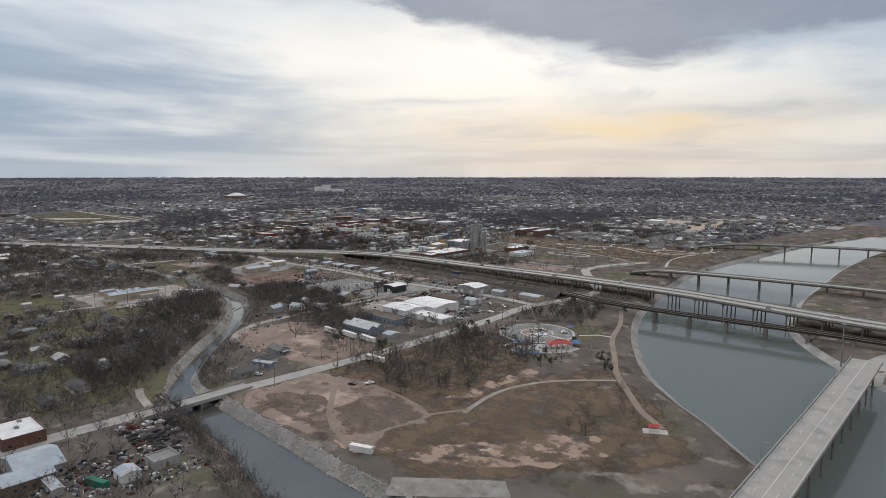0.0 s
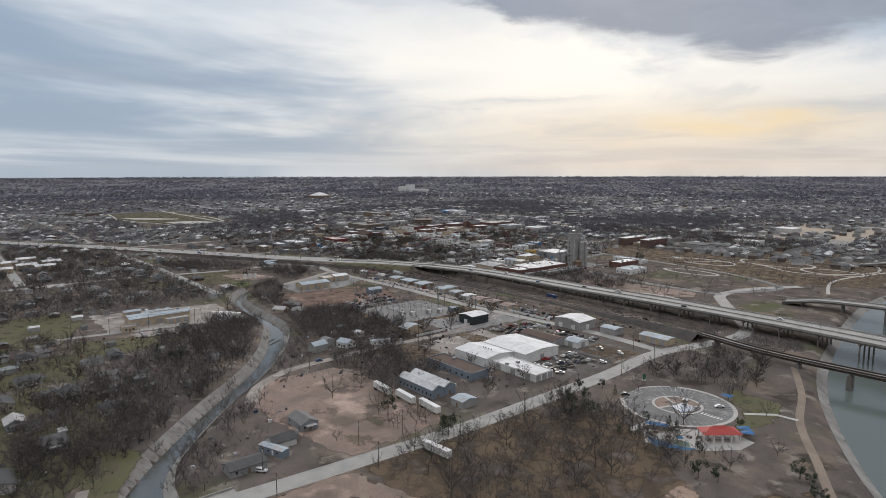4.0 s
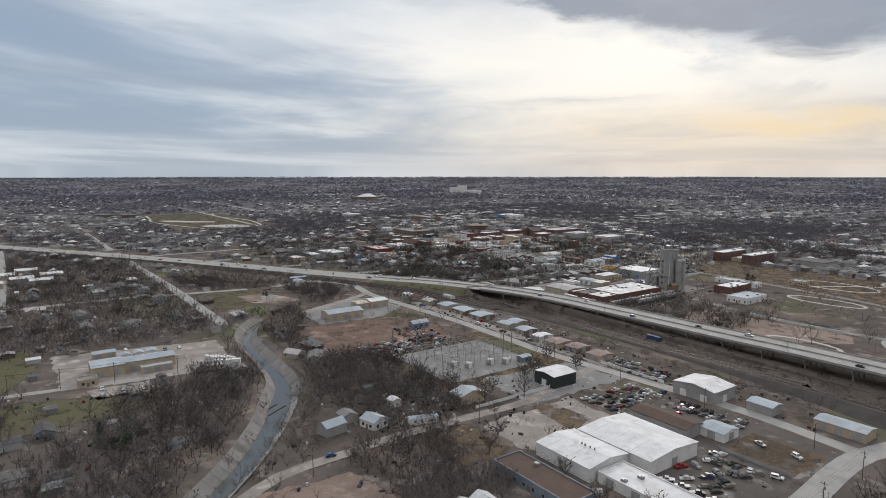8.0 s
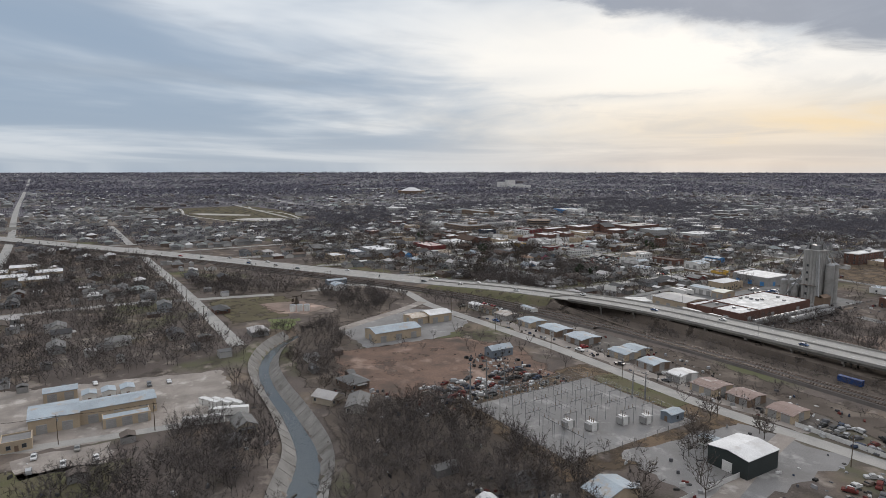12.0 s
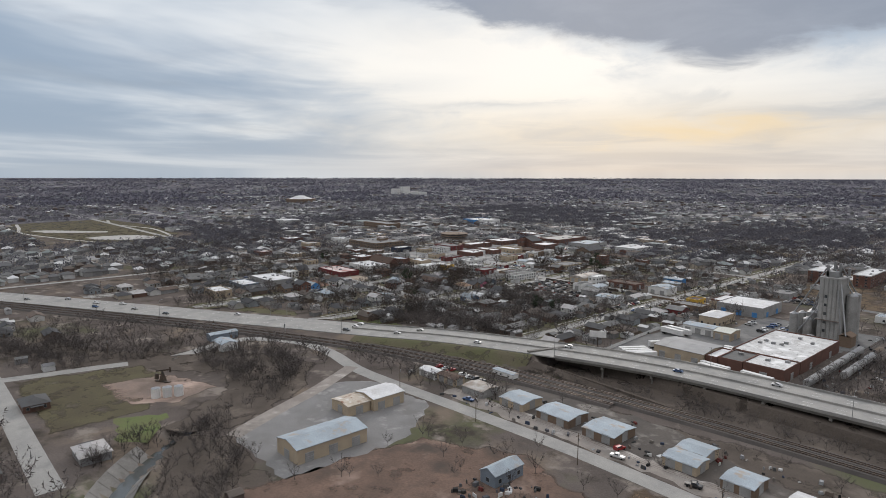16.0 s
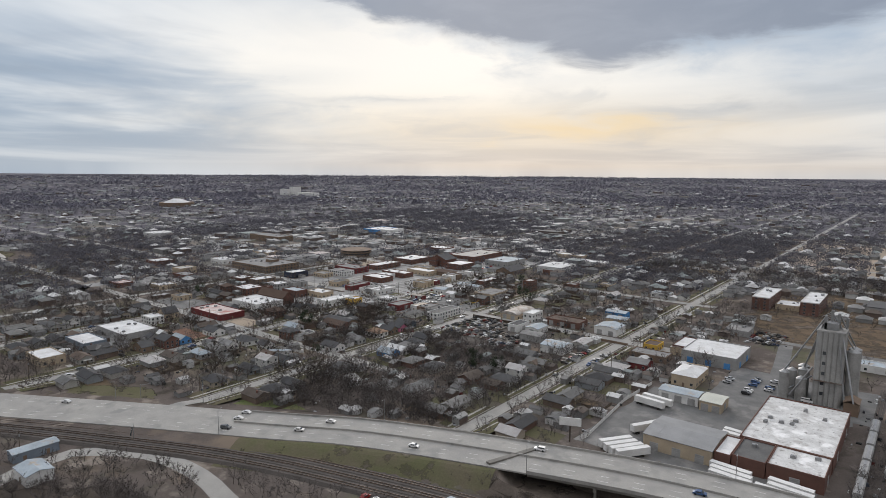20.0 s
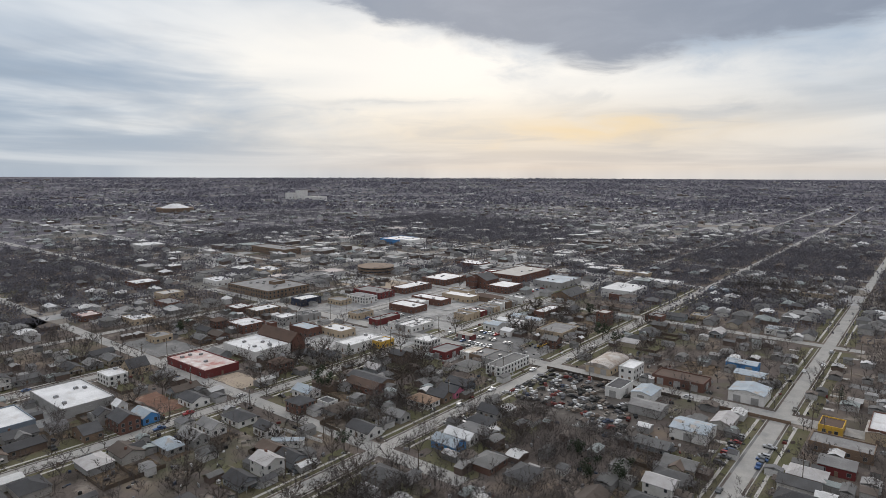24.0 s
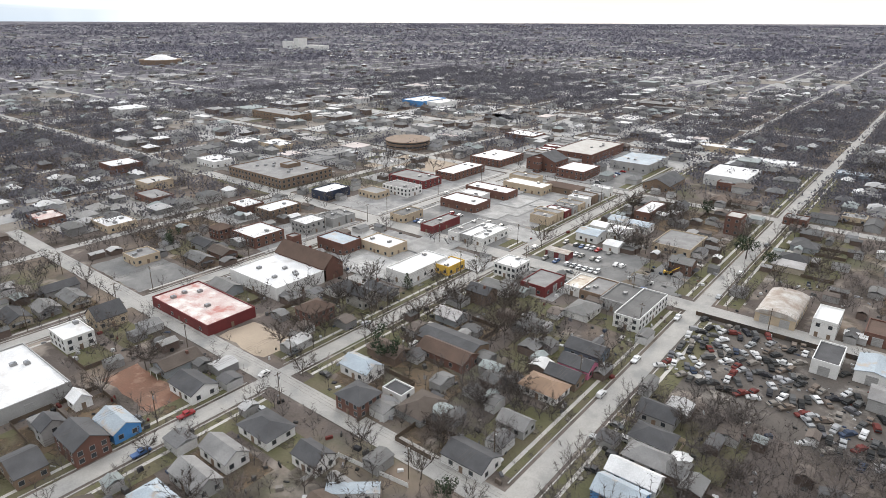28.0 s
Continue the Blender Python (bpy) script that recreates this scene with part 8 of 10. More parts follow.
x, y = wedge(76000, 700, 5200, 1.3)
ok = far_ok(x, y, 2.5) & ~((x > -1100) & (y < 900) & (y > 100)) & (away(HIGHWAY_LINE, x, y)[0] > 22)
ok &= ~((x > -660) & (x < -400) & (y > 1060) & (y < 1400))
ok &= far_rng.uniform(0, 1, len(x)) < np.clip(0.62 + 0.55 * grain(x, y), 0.1, 1)
x, y = x[ok], y[ok]
r = np.hypot(x + 400, y - 300)
# haze is in the colour of both groups, bluer at the horizon
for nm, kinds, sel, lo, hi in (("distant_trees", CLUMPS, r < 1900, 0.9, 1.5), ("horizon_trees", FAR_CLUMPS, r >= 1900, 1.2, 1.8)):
    scatter(nm, kinds, x[sel], y[sel], far_rng.uniform(lo, hi, int(sel.sum())), HAZED_WOODS if nm == "distant_trees" else HAZED_HORIZON_WOODS, "countless leafless trees of the distant town", "trees", 901)


def far_boxes(name, n, r0, r1, power, wlo, whi, hlo, hhi, label, pitched, gap, test=None, roof=None, wall=None):
    x, y = wedge(n, r0, r1, power)
    ok = far_ok(x, y, gap) & (away(HIGHWAY_LINE, x, y)[0] > 26) & ~((x > -1060) & (y < 860) & (y > 280))
    if test is not None:
        ok &= test(x, y)
    ok &= grain(x, y) < far_rng.uniform(-0.2, 1.1, len(x))
    x, y = x[ok], y[ok]
    z = height(x, y)
    W, R = Build(), Build()
    for cx, cy, cz in zip(x, y, z):
        w, d, h = far_rng.uniform(wlo, whi), far_rng.uniform(wlo, whi), far_rng.uniform(hlo, hhi)
        W.box(cx - w / 2, cy - d / 2, cz - 0.5, cx + w / 2, cy + d / 2, cz + h)
        if pitched:
            R.hip(cx - w / 2, cy - d / 2, cx + w / 2, cy + d / 2, cz + h + 0.02, 2.4, 0.5)
        else:
            R.box(cx - w / 2 - 0.1, cy - d / 2 - 0.1, cz + h + 0.01, cx + w / 2 + 0.1, cy + d / 2 + 0.1, cz + h + 0.5)
    setting(name + "_walls", W.mesh("walls", wall or FARWALL), label + ", their walls", "houses", "stuff")
    setting(name + "_roofs", R.mesh("roofs", roof or FARROOF), label + ", their roofs", "roofs", "stuff")


far_boxes("distant_houses", 8200, 420, 2300, 1.3, 6.5, 11.5, 2.8, 4.5, "countless small houses of the distant town", True, 7)
# walls and roofs near the horizon share low-contrast greys with haze coloured in
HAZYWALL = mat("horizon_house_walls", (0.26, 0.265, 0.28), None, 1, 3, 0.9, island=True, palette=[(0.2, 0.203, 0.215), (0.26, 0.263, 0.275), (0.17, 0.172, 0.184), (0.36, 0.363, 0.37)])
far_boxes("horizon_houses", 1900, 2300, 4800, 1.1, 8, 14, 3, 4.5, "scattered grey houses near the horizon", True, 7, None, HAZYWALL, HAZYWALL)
far_boxes("distant_shops", 300, 500, 4800, 1.1, 14, 38, 4, 7, "flat-roofed shops of the distant town", False, 18)
LIGHTROOF = mat("pale_flat_roofs", (0.5, 0.5, 0.5), None, 1, 3, 0.85, island=True, palette=[(0.6, 0.59, 0.58), (0.45, 0.44, 0.43), (0.3, 0.29, 0.285), (0.65, 0.64, 0.63), (0.24, 0.235, 0.23), (0.5, 0.44, 0.42)])
far_boxes("midtown_shops", 800, 450, 1600, 1.0, 9, 22, 3.2, 5.5, "flat-roofed shops beyond the main street", False, 9, lambda x, y: (x > -1500) & (x < -850) & (y > 560) & (y < 1500) & ((x > -990) | (y > 690)), LIGHTROOF)
lots_mesh = Build()
lx, ly = wedge(2000, 450, 1700, 1.0)
ok = far_ok(lx, ly, 4) & (lx < -870) & (lx > -1600) & (ly > 580) & ((lx > -960) | (ly > 720)) & (away(HIGHWAY_LINE, lx, ly)[0] > 40)
for k, (cx, cy) in enumerate(zip(lx[ok], ly[ok])):
    w, d = far_rng.uniform(6, 17), far_rng.uniform(6, 17)
    z = 0.05 + 0.0015 * k
    lots_mesh.face([(cx - w, cy - d, z), (cx + w, cy - d, z), (cx + w, cy + d, z), (cx - w, cy + d, z)])
setting("pavement_town_lots", lots_mesh.mesh("lots", mat("worn_lot_paving", (0.36, 0.352, 0.338), (0.25, 0.244, 0.234), 1.5, 3, 0.9, vary=0.2, island=True)), "worn paved lots between town buildings", "pavement", "stuff")

# open plots, yards and fields far off in the town
OPEN = mat("far_open_ground", (0.3, 0.3, 0.3), None, 0.6, 2, 0.95, island=True, spec=0.03, palette=[(0.19, 0.17, 0.15), (0.3, 0.29, 0.28), (0.2, 0.19, 0.175), (0.24, 0.215, 0.19), (0.36, 0.355, 0.35), (0.16, 0.148, 0.138)])
open_plots = Build()
ox, oy = wedge(2600, 750, 4300, 1.4)
ok = far_ok(ox, oy, 5) & (grain(ox, oy) < -0.3) & (away(HIGHWAY_LINE, ox, oy)[0] > 40) & ~((ox > -1060) & (oy < 990))
for k, (cx, cy, cz) in enumerate(zip(ox[ok], oy[ok], height(ox[ok], oy[ok]))):
    w, d = far_rng.uniform(8, 34), far_rng.uniform(8, 34)
    z = cz + 0.25 + 0.004 * (k % 60)
    open_plots.face([(cx - w, cy - d, z), (cx + w, cy - d, z), (cx + w, cy + d, z), (cx - w, cy + d, z)])
setting("ground_open_plots", open_plots.mesh("open_plots", OPEN), "open grass and gravel plots of the distant town", "ground", "stuff")

# small sheds and lean-tos in the back yards
shed_walls, shed_roofs = Build(), Build()
sxs, sys_ = pick(420, -1050, 440, -600, 860, gap=3.0, seed=71, ok=lambda x, y: (away(HIGHWAY_LINE, x, y)[0] > 26) & (y > np.interp(x, HIGHWAY_LINE[::-1, 0], HIGHWAY_LINE[::-1, 1])))
sx2, sy2 = pick(160, -1000, 60, -380, 330, gap=3.0, seed=72, ok=lambda x, y: canal_gap(14, 400)(x, y))
for cx, cy in zip(np.concatenate([sxs, sx2]), np.concatenate([sys_, sy2])):
    w, d, h = far_rng.uniform(3, 7.5), far_rng.uniform(3, 8), far_rng.uniform(2.2, 3.0)
    shed_walls.box(cx - w / 2, cy - d / 2, -0.2, cx + w / 2, cy + d / 2, h)
    shed_roofs.gable(cx - w / 2, cy - d / 2, cx + w / 2, cy + d / 2, h + 0.15, 0.9, 0.2, "y" if far_rng.rand() < 0.6 else "x", thick=0.1)
setting("yard_shed_walls", shed_walls.mesh("walls", FARWALL), "small back yard sheds, their walls", "sheds", "stuff")
setting("yard_shed_roofs", shed_roofs.mesh("roofs", FARROOF), "small back yard sheds, their roofs", "sheds", "stuff")

# ---- vehicles ----
CARPAINT = mat("car_paint", (0.5, 0.5, 0.5), None, 1, 3, 0.42, spec=0.4, palette=[(0.72, 0.72, 0.72), (0.42, 0.43, 0.44), (0.03, 0.03, 0.032), (0.68, 0.67, 0.66), (0.12, 0.125, 0.13), (0.3, 0.02, 0.02), (0.05, 0.1, 0.22), (0.25, 0.24, 0.22), (0.6, 0.6, 0.6)])
RUBBER = mat("tyre_rubber", (0.02, 0.02, 0.02), None, 2, 6, 0.9)
DUSTYGLASS = mat("dusty_car_glass", (0.035, 0.037, 0.04), None, 2, 4, 0.6, spec=0.2)
JUNKPAINT = mat("scrap_car_paint", (0.5, 0.5, 0.5), None, 2, 3, 0.8, spec=0.1, island=True,
                palette=[(0.55, 0.55, 0.55), (0.32, 0.325, 0.33), (0.05, 0.05, 0.05), (0.62, 0.615, 0.61), (0.12, 0.12, 0.13), (0.3, 0.3, 0.31), (0.04, 0.04, 0.045), (0.14, 0.04, 0.035), (0.05, 0.065, 0.1), (0.5, 0.5, 0.5), (0.16, 0.13, 0.11), (0.08, 0.08, 0.08), (0.1, 0.1, 0.1), (0.03, 0.03, 0.03), (0.22, 0.2, 0.18), (0.06, 0.058, 0.055)])
PROFILES = {"saloon_car": [(-2.3, 0.35), (-2.3, 0.8), (-1.7, 0.95), (-1.1, 1.42), (0.5, 1.45), (1.2, 0.98), (2.2, 0.8), (2.3, 0.35)],
            "estate_car": [(-2.3, 0.4), (-2.3, 1.0), (-2.1, 1.65), (0.4, 1.7), (1.1, 1.1), (2.25, 0.95), (2.35, 0.4)],
            "pickup_truck": [(-2.8, 0.5), (-2.8, 1.05), (-0.8, 1.05), (-0.7, 1.75), (0.7, 1.78), (1.3, 1.15), (2.6, 1.05), (2.7, 0.5)],
            "white_van": [(-2.7, 0.4), (-2.7, 2.1), (1.2, 2.15), (1.9, 1.3), (2.6, 1.1), (2.65, 0.4)]}


def car_body(profile, k=0, b=None, half=0.88, m=None):
    b = b or Build()
    profile = [(x * 0.95, z) for x, z in profile]
    n = len(profile)
    v = [(x, -half * (1 if z < 1.1 else 0.86), z) for x, z in profile] + [(x, half * (1 if z < 1.1 else 0.86), z) for x, z in profile]
    if m is not None:
        v = [tuple(m @ Vector(p)) for p in v]
    f = [(i, i + n, (i + 1) % n + n, (i + 1) % n) for i in range(n)] + [tuple(range(n)), tuple(range(2 * n - 1, n - 1, -1))]
    return b.solid(v, f, k)


def make_car(kind):
    pr = PROFILES[kind]
    lab = {"saloon_car": "parked saloon car with dark windows", "estate_car": "parked sport utility car", "pickup_truck": "pickup truck with an open bed", "white_van": "tall white delivery van"}[kind]
    root = thing(kind, pose(0, 0, -2000), lab, {"saloon_car": "car", "estate_car": "car", "pickup_truck": "truck", "white_van": "van"}[kind], "parked vehicles")
    part("body", car_body(pr).mesh("body", WHITEWALL if kind == "white_van" else CARPAINT), root)
    top = max(z for _, z in pr)
    xs = [x for x, z in pr if z > 1.2]
    x0, x1 = min(xs), max(xs)
    for s in (-1, 1):
        part("side_window", Build().box(x0 + 0.15, s * 0.86 - 0.05, top - 0.5, x1 - 0.1, s * 0.86 + 0.03, top - 0.12).mesh("side_window", GLASS), root)
    i = [k for k in range(len(pr) - 1) if pr[k][1] > 1.2 and pr[k + 1][1] < pr[k][1] - 0.2][0]
    a, c = pr[i], pr[i + 1]
    part("windscreen", Build().solid([(a[0] + 0.08, -0.7, a[1] - 0.02), (a[0] + 0.08, 0.7, a[1] - 0.02), (c[0] + 0.02, 0.76, c[1] + 0.08), (c[0] + 0.02, -0.76, c[1] + 0.08)], [(0, 3, 2, 1)]).mesh("windscreen", GLASS), root)
    wm = Build().rod((0, -0.11, 0), (0, 0.11, 0), 0.34, n=8).mesh("wheel", RUBBER)
    for wx in (pr[0][0] + 0.95, pr[-1][0] - 0.9):
        for s in (-1, 1):
            part("wheel", wm, root, at=pose(wx, s * 0.82, 0.34))
    return root


CARS = {k: make_car(k) for k in PROFILES}
car_rng = random.Random(31)


def park(x, y, rot, kind=None, z=None):
    kind = kind or car_rng.choice(("saloon_car", "saloon_car", "estate_car", "estate_car", "pickup_truck"))
    zz = float(height(np.array([x]), np.array([y]))[0]) + 0.08 if z is None else z
    return copy_thing(CARS[kind], pose(x, y, zz, 0, 0, rot))


def on_highway(d_x, lane, east):
    i = int(np.argmin(np.abs(HIGHWAY_LINE[:, 0] - d_x)))
    a, b = HIGHWAY_LINE[i], HIGHWAY_LINE[i + 1]
    u = (b - a) / np.linalg.norm(b - a)
    park(a[0] - u[1] * lane, a[1] + u[0] * lane, math.degrees(math.atan2(u[1], u[0])) + (180 if east else 0), z=a[2] + 0.02)


for hx, lane, east in ((-713, 3.4, 1), (-737, 6.8, 1), (-704, -6.8, 0), (-614, -6.8, 0), (-740, -3.4, 0), (-741, -10, 0), (-470, 6.8, 1), (-430, -3.4, 0), (-390, -6.8, 0), (-330, 6.8, 1), (-270, -6.8, 0), (-130, 6.8, 1), (-90, -3.4, 0), (-560, 3.4, 1),
                       (-860, 6.8, 1), (-880, 3.4, 1), (-905, -6.8, 0), (-912, 6.8, 1), (-925, -3.4, 0), (-950, -6.8, 0), (-970, 3.4, 1), (-1000, 6.8, 1), (-820, -6.8, 0), (-655, 6.8, 1), (-520, -6.8, 0)):
    on_highway(hx, lane, east)
park(-49, 385, 90, "saloon_car", 8.02)
rows_of_cars = [  # start, step, count, heading, share filled
    ((-858, 708), (3.0, 0), 13, 90, 0.9), ((-858, 722), (3.0, 0), 14, 90, 0.85), ((-855, 734), (3.0, 0), 12, 90, 0.8), ((-586, 645), (0, 3.0), 12, 0, 0.8), ((-574, 645), (0, 3.0), 12, 0, 0.8), ((-566, 660), (0, 3.2), 6, 0, 0.9),
    ((-543, 196), (0, 3.1), 6, 0, 0.8), ((-532, 198), (0, 3.1), 7, 0, 0.7), ((-612, 196), (0, 4), 8, 0, 0.5), ((-598, 240), (0, 4), 6, 0, 0.8), ((-668, 634), (0, 3.4), 10, 0, 0.7), ((-656, 634), (0, 3.4), 10, 0, 0.5),
    ((-950, 712), (3.2, 0), 18, 90, 0.55), ((-950, 735), (3.2, 0), 18, 90, 0.45), ((-896, 856), (0, 3.2), 14, 0, 0.8), ((-878, 856), (0, 3.2), 14, 0, 0.6), ((-1050, 800), (0, 3.4), 12, 0, 0.6), ((-1030, 800), (0, 3.4), 12, 0, 0.6),
    ((-658, 441), (3.4, 0.1), 8, 95, 1.2), ((-652, 457), (4.2, -0.1), 9, 85, 1.0), ((-610, 436), (9, 0.1), 20, 15, 0.55), ((-605, 442), (8, 0.1), 20, 80, 0.35), ((-328, 352), (6, 0.2), 5, 40, 0.9), ((-325, 365), (5, 0.6), 6, 70, 0.9), ((-330, 385), (6, 0.2), 6, 20, 0.8), ((-318, 408), (7, 0.4), 4, 160, 0.9), ((-366, 408), (5, 0.3), 6, 90, 0.9), ((-370, 416), (5, 0.3), 6, 90, 0.8)]
for (x0, y0), (dx, dy), n, rot, share in rows_of_cars:
    for i in range(n):
        if car_rng.random() < share * 0.62:
            x, y = x0 + dx * i, y0 + dy * i
            if not any(abs(x - cx) < hw + 2 and abs(y - cy) < hd + 2 for cx, cy, hw, hd in RECTS):
                park(x, y, rot + car_rng.uniform(-5, 5) + car_rng.choice((0, 180)))
for sx in (-777, -867, -957, -659):
    for i in range(7):
        yy = car_rng.uniform(highway_y(sx) + 50, 840)
        if min(abs(yy - q) for q in TOWN_Y) > 9:
            park(sx + car_rng.choice((-3.3, 3.3)), yy, 90)
for x, y, rot, kind in ((-303, 180, 40, "estate_car"), (-409, 262, 80, "saloon_car"), (-870, 532, 90, "pickup_truck"), (-874, 575, 90, "pickup_truck"), (-871, 560, 100, "saloon_car"), (-845, 605, 90, "white_van"), (-790, 621, 0, "saloon_car"), (-791, 613, 0, "estate_car"), (-770, 607, 0, "saloon_car"), (-771, 598, 0, "pickup_truck"),
                        (-252, 205, 20, "saloon_car"), (-246, 212, 70, "pickup_truck"), (-224, 372, 50, "saloon_car"), (-262, 352, 40, "saloon_car"), (-885, 660, 0, "saloon_car"), (-835, 700, 0, "saloon_car"), (-800, 702, 0, "estate_car"), (-700, 698, 0, "saloon_car"), (-560, 620, 90, "white_van"), (-548, 655, 0, "white_van")):
    park(x, y, rot, kind)
for x, y, rot in DRIVE_CARS[:30]:
    park(x, y, rot + car_rng.choice((0, 180)))
for root in CARS.values():
    for o in (*root.children_recursive, root):
        bpy.data.objects.remove(o)


def junk(name, n, area, seed, label):
    """Cars left in uneven rows with loose parts between them, too many to count."""
    r = random.Random(seed)
    b = Build()
    x0, y0, x1, y1 = area
    nx_ = int((x1 - x0) / 3.2)
    for i in range(n):
        row = i // nx_
        x, y = x0 + (i % nx_) * 3.2 + r.uniform(-1, 1), y0 + row * 5.6 + r.uniform(-1.5, 1.5)
        if r.random() < 0.2 or y > y1 or any(abs(x - cx) < hw + 1 and abs(y - cy) < hd + 2 for cx, cy, hw, hd in RECTS):
            continue
        kind = r.choice(("saloon_car", "saloon_car", "saloon_car", "estate_car", "pickup_truck"))
        m_ = pose(x, y, -0.12 + r.choice((0, 0, 0, 0.25)), 0, 0, 90 + (row % 3 - 1) * 30 + r.gauss(0, 22) + r.choice((0, 180)))
        car_body(PROFILES[kind], 0, b, m=m_)
        xs_ = [p for p, z in PROFILES[kind] if z > 1.3]
        cab = Build().box(min(xs_) - 0.5, -0.8, 1.0, max(xs_) + 0.6, 0.8, 1.3, taper=0.06)
        b.solid([tuple(m_ @ Vector(p)) for p in cab.v], cab.f, 1)
    for i in range(n):
        x, y, s = r.uniform(x0 - 2, x1 + 2), r.uniform(y0 - 2, y1 + 2), r.uniform(0.2, 0.7)
        b.box(x - s, y - s * 0.6, 0, x + s, y + s * 0.6, s * 0.7, taper=0.12)
    setting(name, b.mesh(name, JUNKPAINT, DUSTYGLASS), label, "scrap cars", "stuff")


def clutter(name, n, area, seed):
    """Bins, boards, boats, tarpaulins and other odds and ends lying in yards."""
    r = random.Random(seed)
    b = Build()
    xs_, ys_ = pick(n, *area, gap=1.5, seed=seed)
    for x, y in zip(xs_, ys_):
        w, d, h = r.uniform(0.3, 2.2), r.uniform(0.3, 1.4), r.uniform(0.2, 1.3)
        m_ = pose(float(x), float(y), 0, 0, 0, r.uniform(0, 180))
        c = Build().box(-w / 2, -d / 2, 0, w / 2, d / 2, h, taper=0.08)
        b.solid([tuple(m_ @ Vector(p)) for p in c.v], c.f)
    setting(name, b.mesh(name, JUNKPAINT), "odds and ends lying about in back yards", "clutter", "stuff")


clutter("yard_clutter", 900, (-960, 470, -640, 760), 21)
clutter("yard_clutter_south", 420, (-560, 60, -320, 330), 22)
clutter("yard_clutter_sheds", 200, (-625, 432, -300, 470), 23)
clutter("yard_clutter_factory", 130, (-440, 300, -300, 425), 26)
clutter("yard_clutter_levee", 110, (-452, 296, -408, 332), 27)
clutter("yard_clutter_scrapyard", 260, (-560, 318, -505, 400), 28)
clutter("yard_clutter_mill", 160, (-620, 545, -500, 690), 24)
junk("scrap_cars", 230, (-772, 646, -706, 692), 1, "rows of scrapped cars and loose parts")
junk("scrap_cars_edge", 60, (-728, 632, -704, 646), 2, "rows of scrapped cars and loose parts")
junk("yard_cars", 62, (-392, 388, -372, 426), 3, "tight rows of old cars in a yard")
junk("yard_cars_road", 44, (-422, 441, -384, 453), 4, "tight rows of old cars in a yard")
clutter("yard_clutter_scrap", 420, (-262, 56, -222, 110), 25)
junk("factory_cars", 34, (-322, 360, -300, 388), 8, "old cars and scrap in a dirt yard")
junk("shop_cars", 20, (-362, 417, -330, 429), 9, "cars crowded before workshops")
junk("scrap_heap", 120, (-532, 340, -508, 392), 5, "jumble of scrap and old cars under trees")
junk("scrap_heap_south", 62, (-284, 98, -246, 122), 6, "jumble of scrap and old cars beside the road")
junk("salvage_lot", 70, (-596, 753, -576, 785), 7, "rows of salvaged cars by the apartment blocks")

# ---- grain elevator ----
elev = thing("grain_elevator", pose(-540.5, 661.5, 0), "tall stained concrete grain elevator with steel legs and pipes", "grain elevator")
RUSTY = mat("rusty_steel", (0.16, 0.11, 0.085), (0.2, 0.18, 0.165), 2, 5, 0.7, 0.2)


def ribbed(w, d, h, n=5):
    """A block of joined round silos: a box with half-round ribs all round."""
    b = Build()
    ring = []
    for (x0, y0, x1, y1), k in (((-w / 2, -d / 2, w / 2, -d / 2), n), ((w / 2, -d / 2, w / 2, d / 2), n), ((w / 2, d / 2, -w / 2, d / 2), n), ((-w / 2, d / 2, -w / 2, -d / 2), n)):
        ux, uy = x1 - x0, y1 - y0
        ln_ = math.hypot(ux, uy)
        nx_, ny_ = uy / ln_, -ux / ln_
        for i in range(k):
            for s in (0.0, 0.15, 0.35, 0.65, 0.85):
                o = 0.55 * math.sqrt(max(0, 1 - (2 * s - 1) ** 2))
                q = (i + s) / k
                ring.append((x0 + ux * q + nx_ * o, y0 + uy * q + ny_ * o))
    m_ = len(ring)
    b.solid([(x, y, -0.3) for x, y in ring] + [(x, y, h) for x, y in ring], [(i, (i + 1) % m_, m_ + (i + 1) % m_, m_ + i) for i in range(m_)] + [tuple(range(m_, 2 * m_))])
    return b


part("tower", ribbed(11, 11, 36).mesh("tower", SILO), elev)
part("tower_cap", Build().box(-6, -6, 36.004, 6, 6, 36.8).mesh("tower_cap", SILO), elev)
part("headhouse", Build().box(-3.4, -2.6, 36.804, 2.6, 3.4, 40).mesh("headhouse", STEEL), elev)
for i, (x, y, r_, h) in enumerate(((9.2, 1.5, 2.8, 27), (9.2, 7.4, 2.8, 27), (2.5, 9.2, 3, 30), (-11, 2.5, 2.6, 14), (-11, -4, 2.4, 11), (-18.5, -4.5, 2.3, 13), (-16, 1.5, 2.2, 13), (-18.5, 7, 2.3, 11), (-12, 9, 2.6, 14))):
    silo = part("silo", Build().rod((0, 0, -0.3), (0, 0, h), r_, n=20).mesh("silo", SILO, smooth=False), elev, at=pose(x, y, 0))
    part("silo_roof", Build().rod((0, 0, h + 0.004), (0, 0, h + 1.2), r_ * 1.02, 0.5, n=20).mesh("silo_roof", STEEL), silo)
for x, y in ((-3, -2), (2, 2), (-1, 3), (5, 8)):
    leg = part("elevator_leg", Build().box(x - 0.6, y - 0.6, 36.8, x + 0.6, y + 0.6, 46.5 - abs(x)).mesh("leg", STEEL), elev)
    for k in range(4):
        part("brace", Build().rod((x - 1.6, y - 1.6, 37 + k * 2), (x + 1.6, y + 1.6, 39 + k * 2), 0.12, n=4).mesh("brace", STEEL), leg)
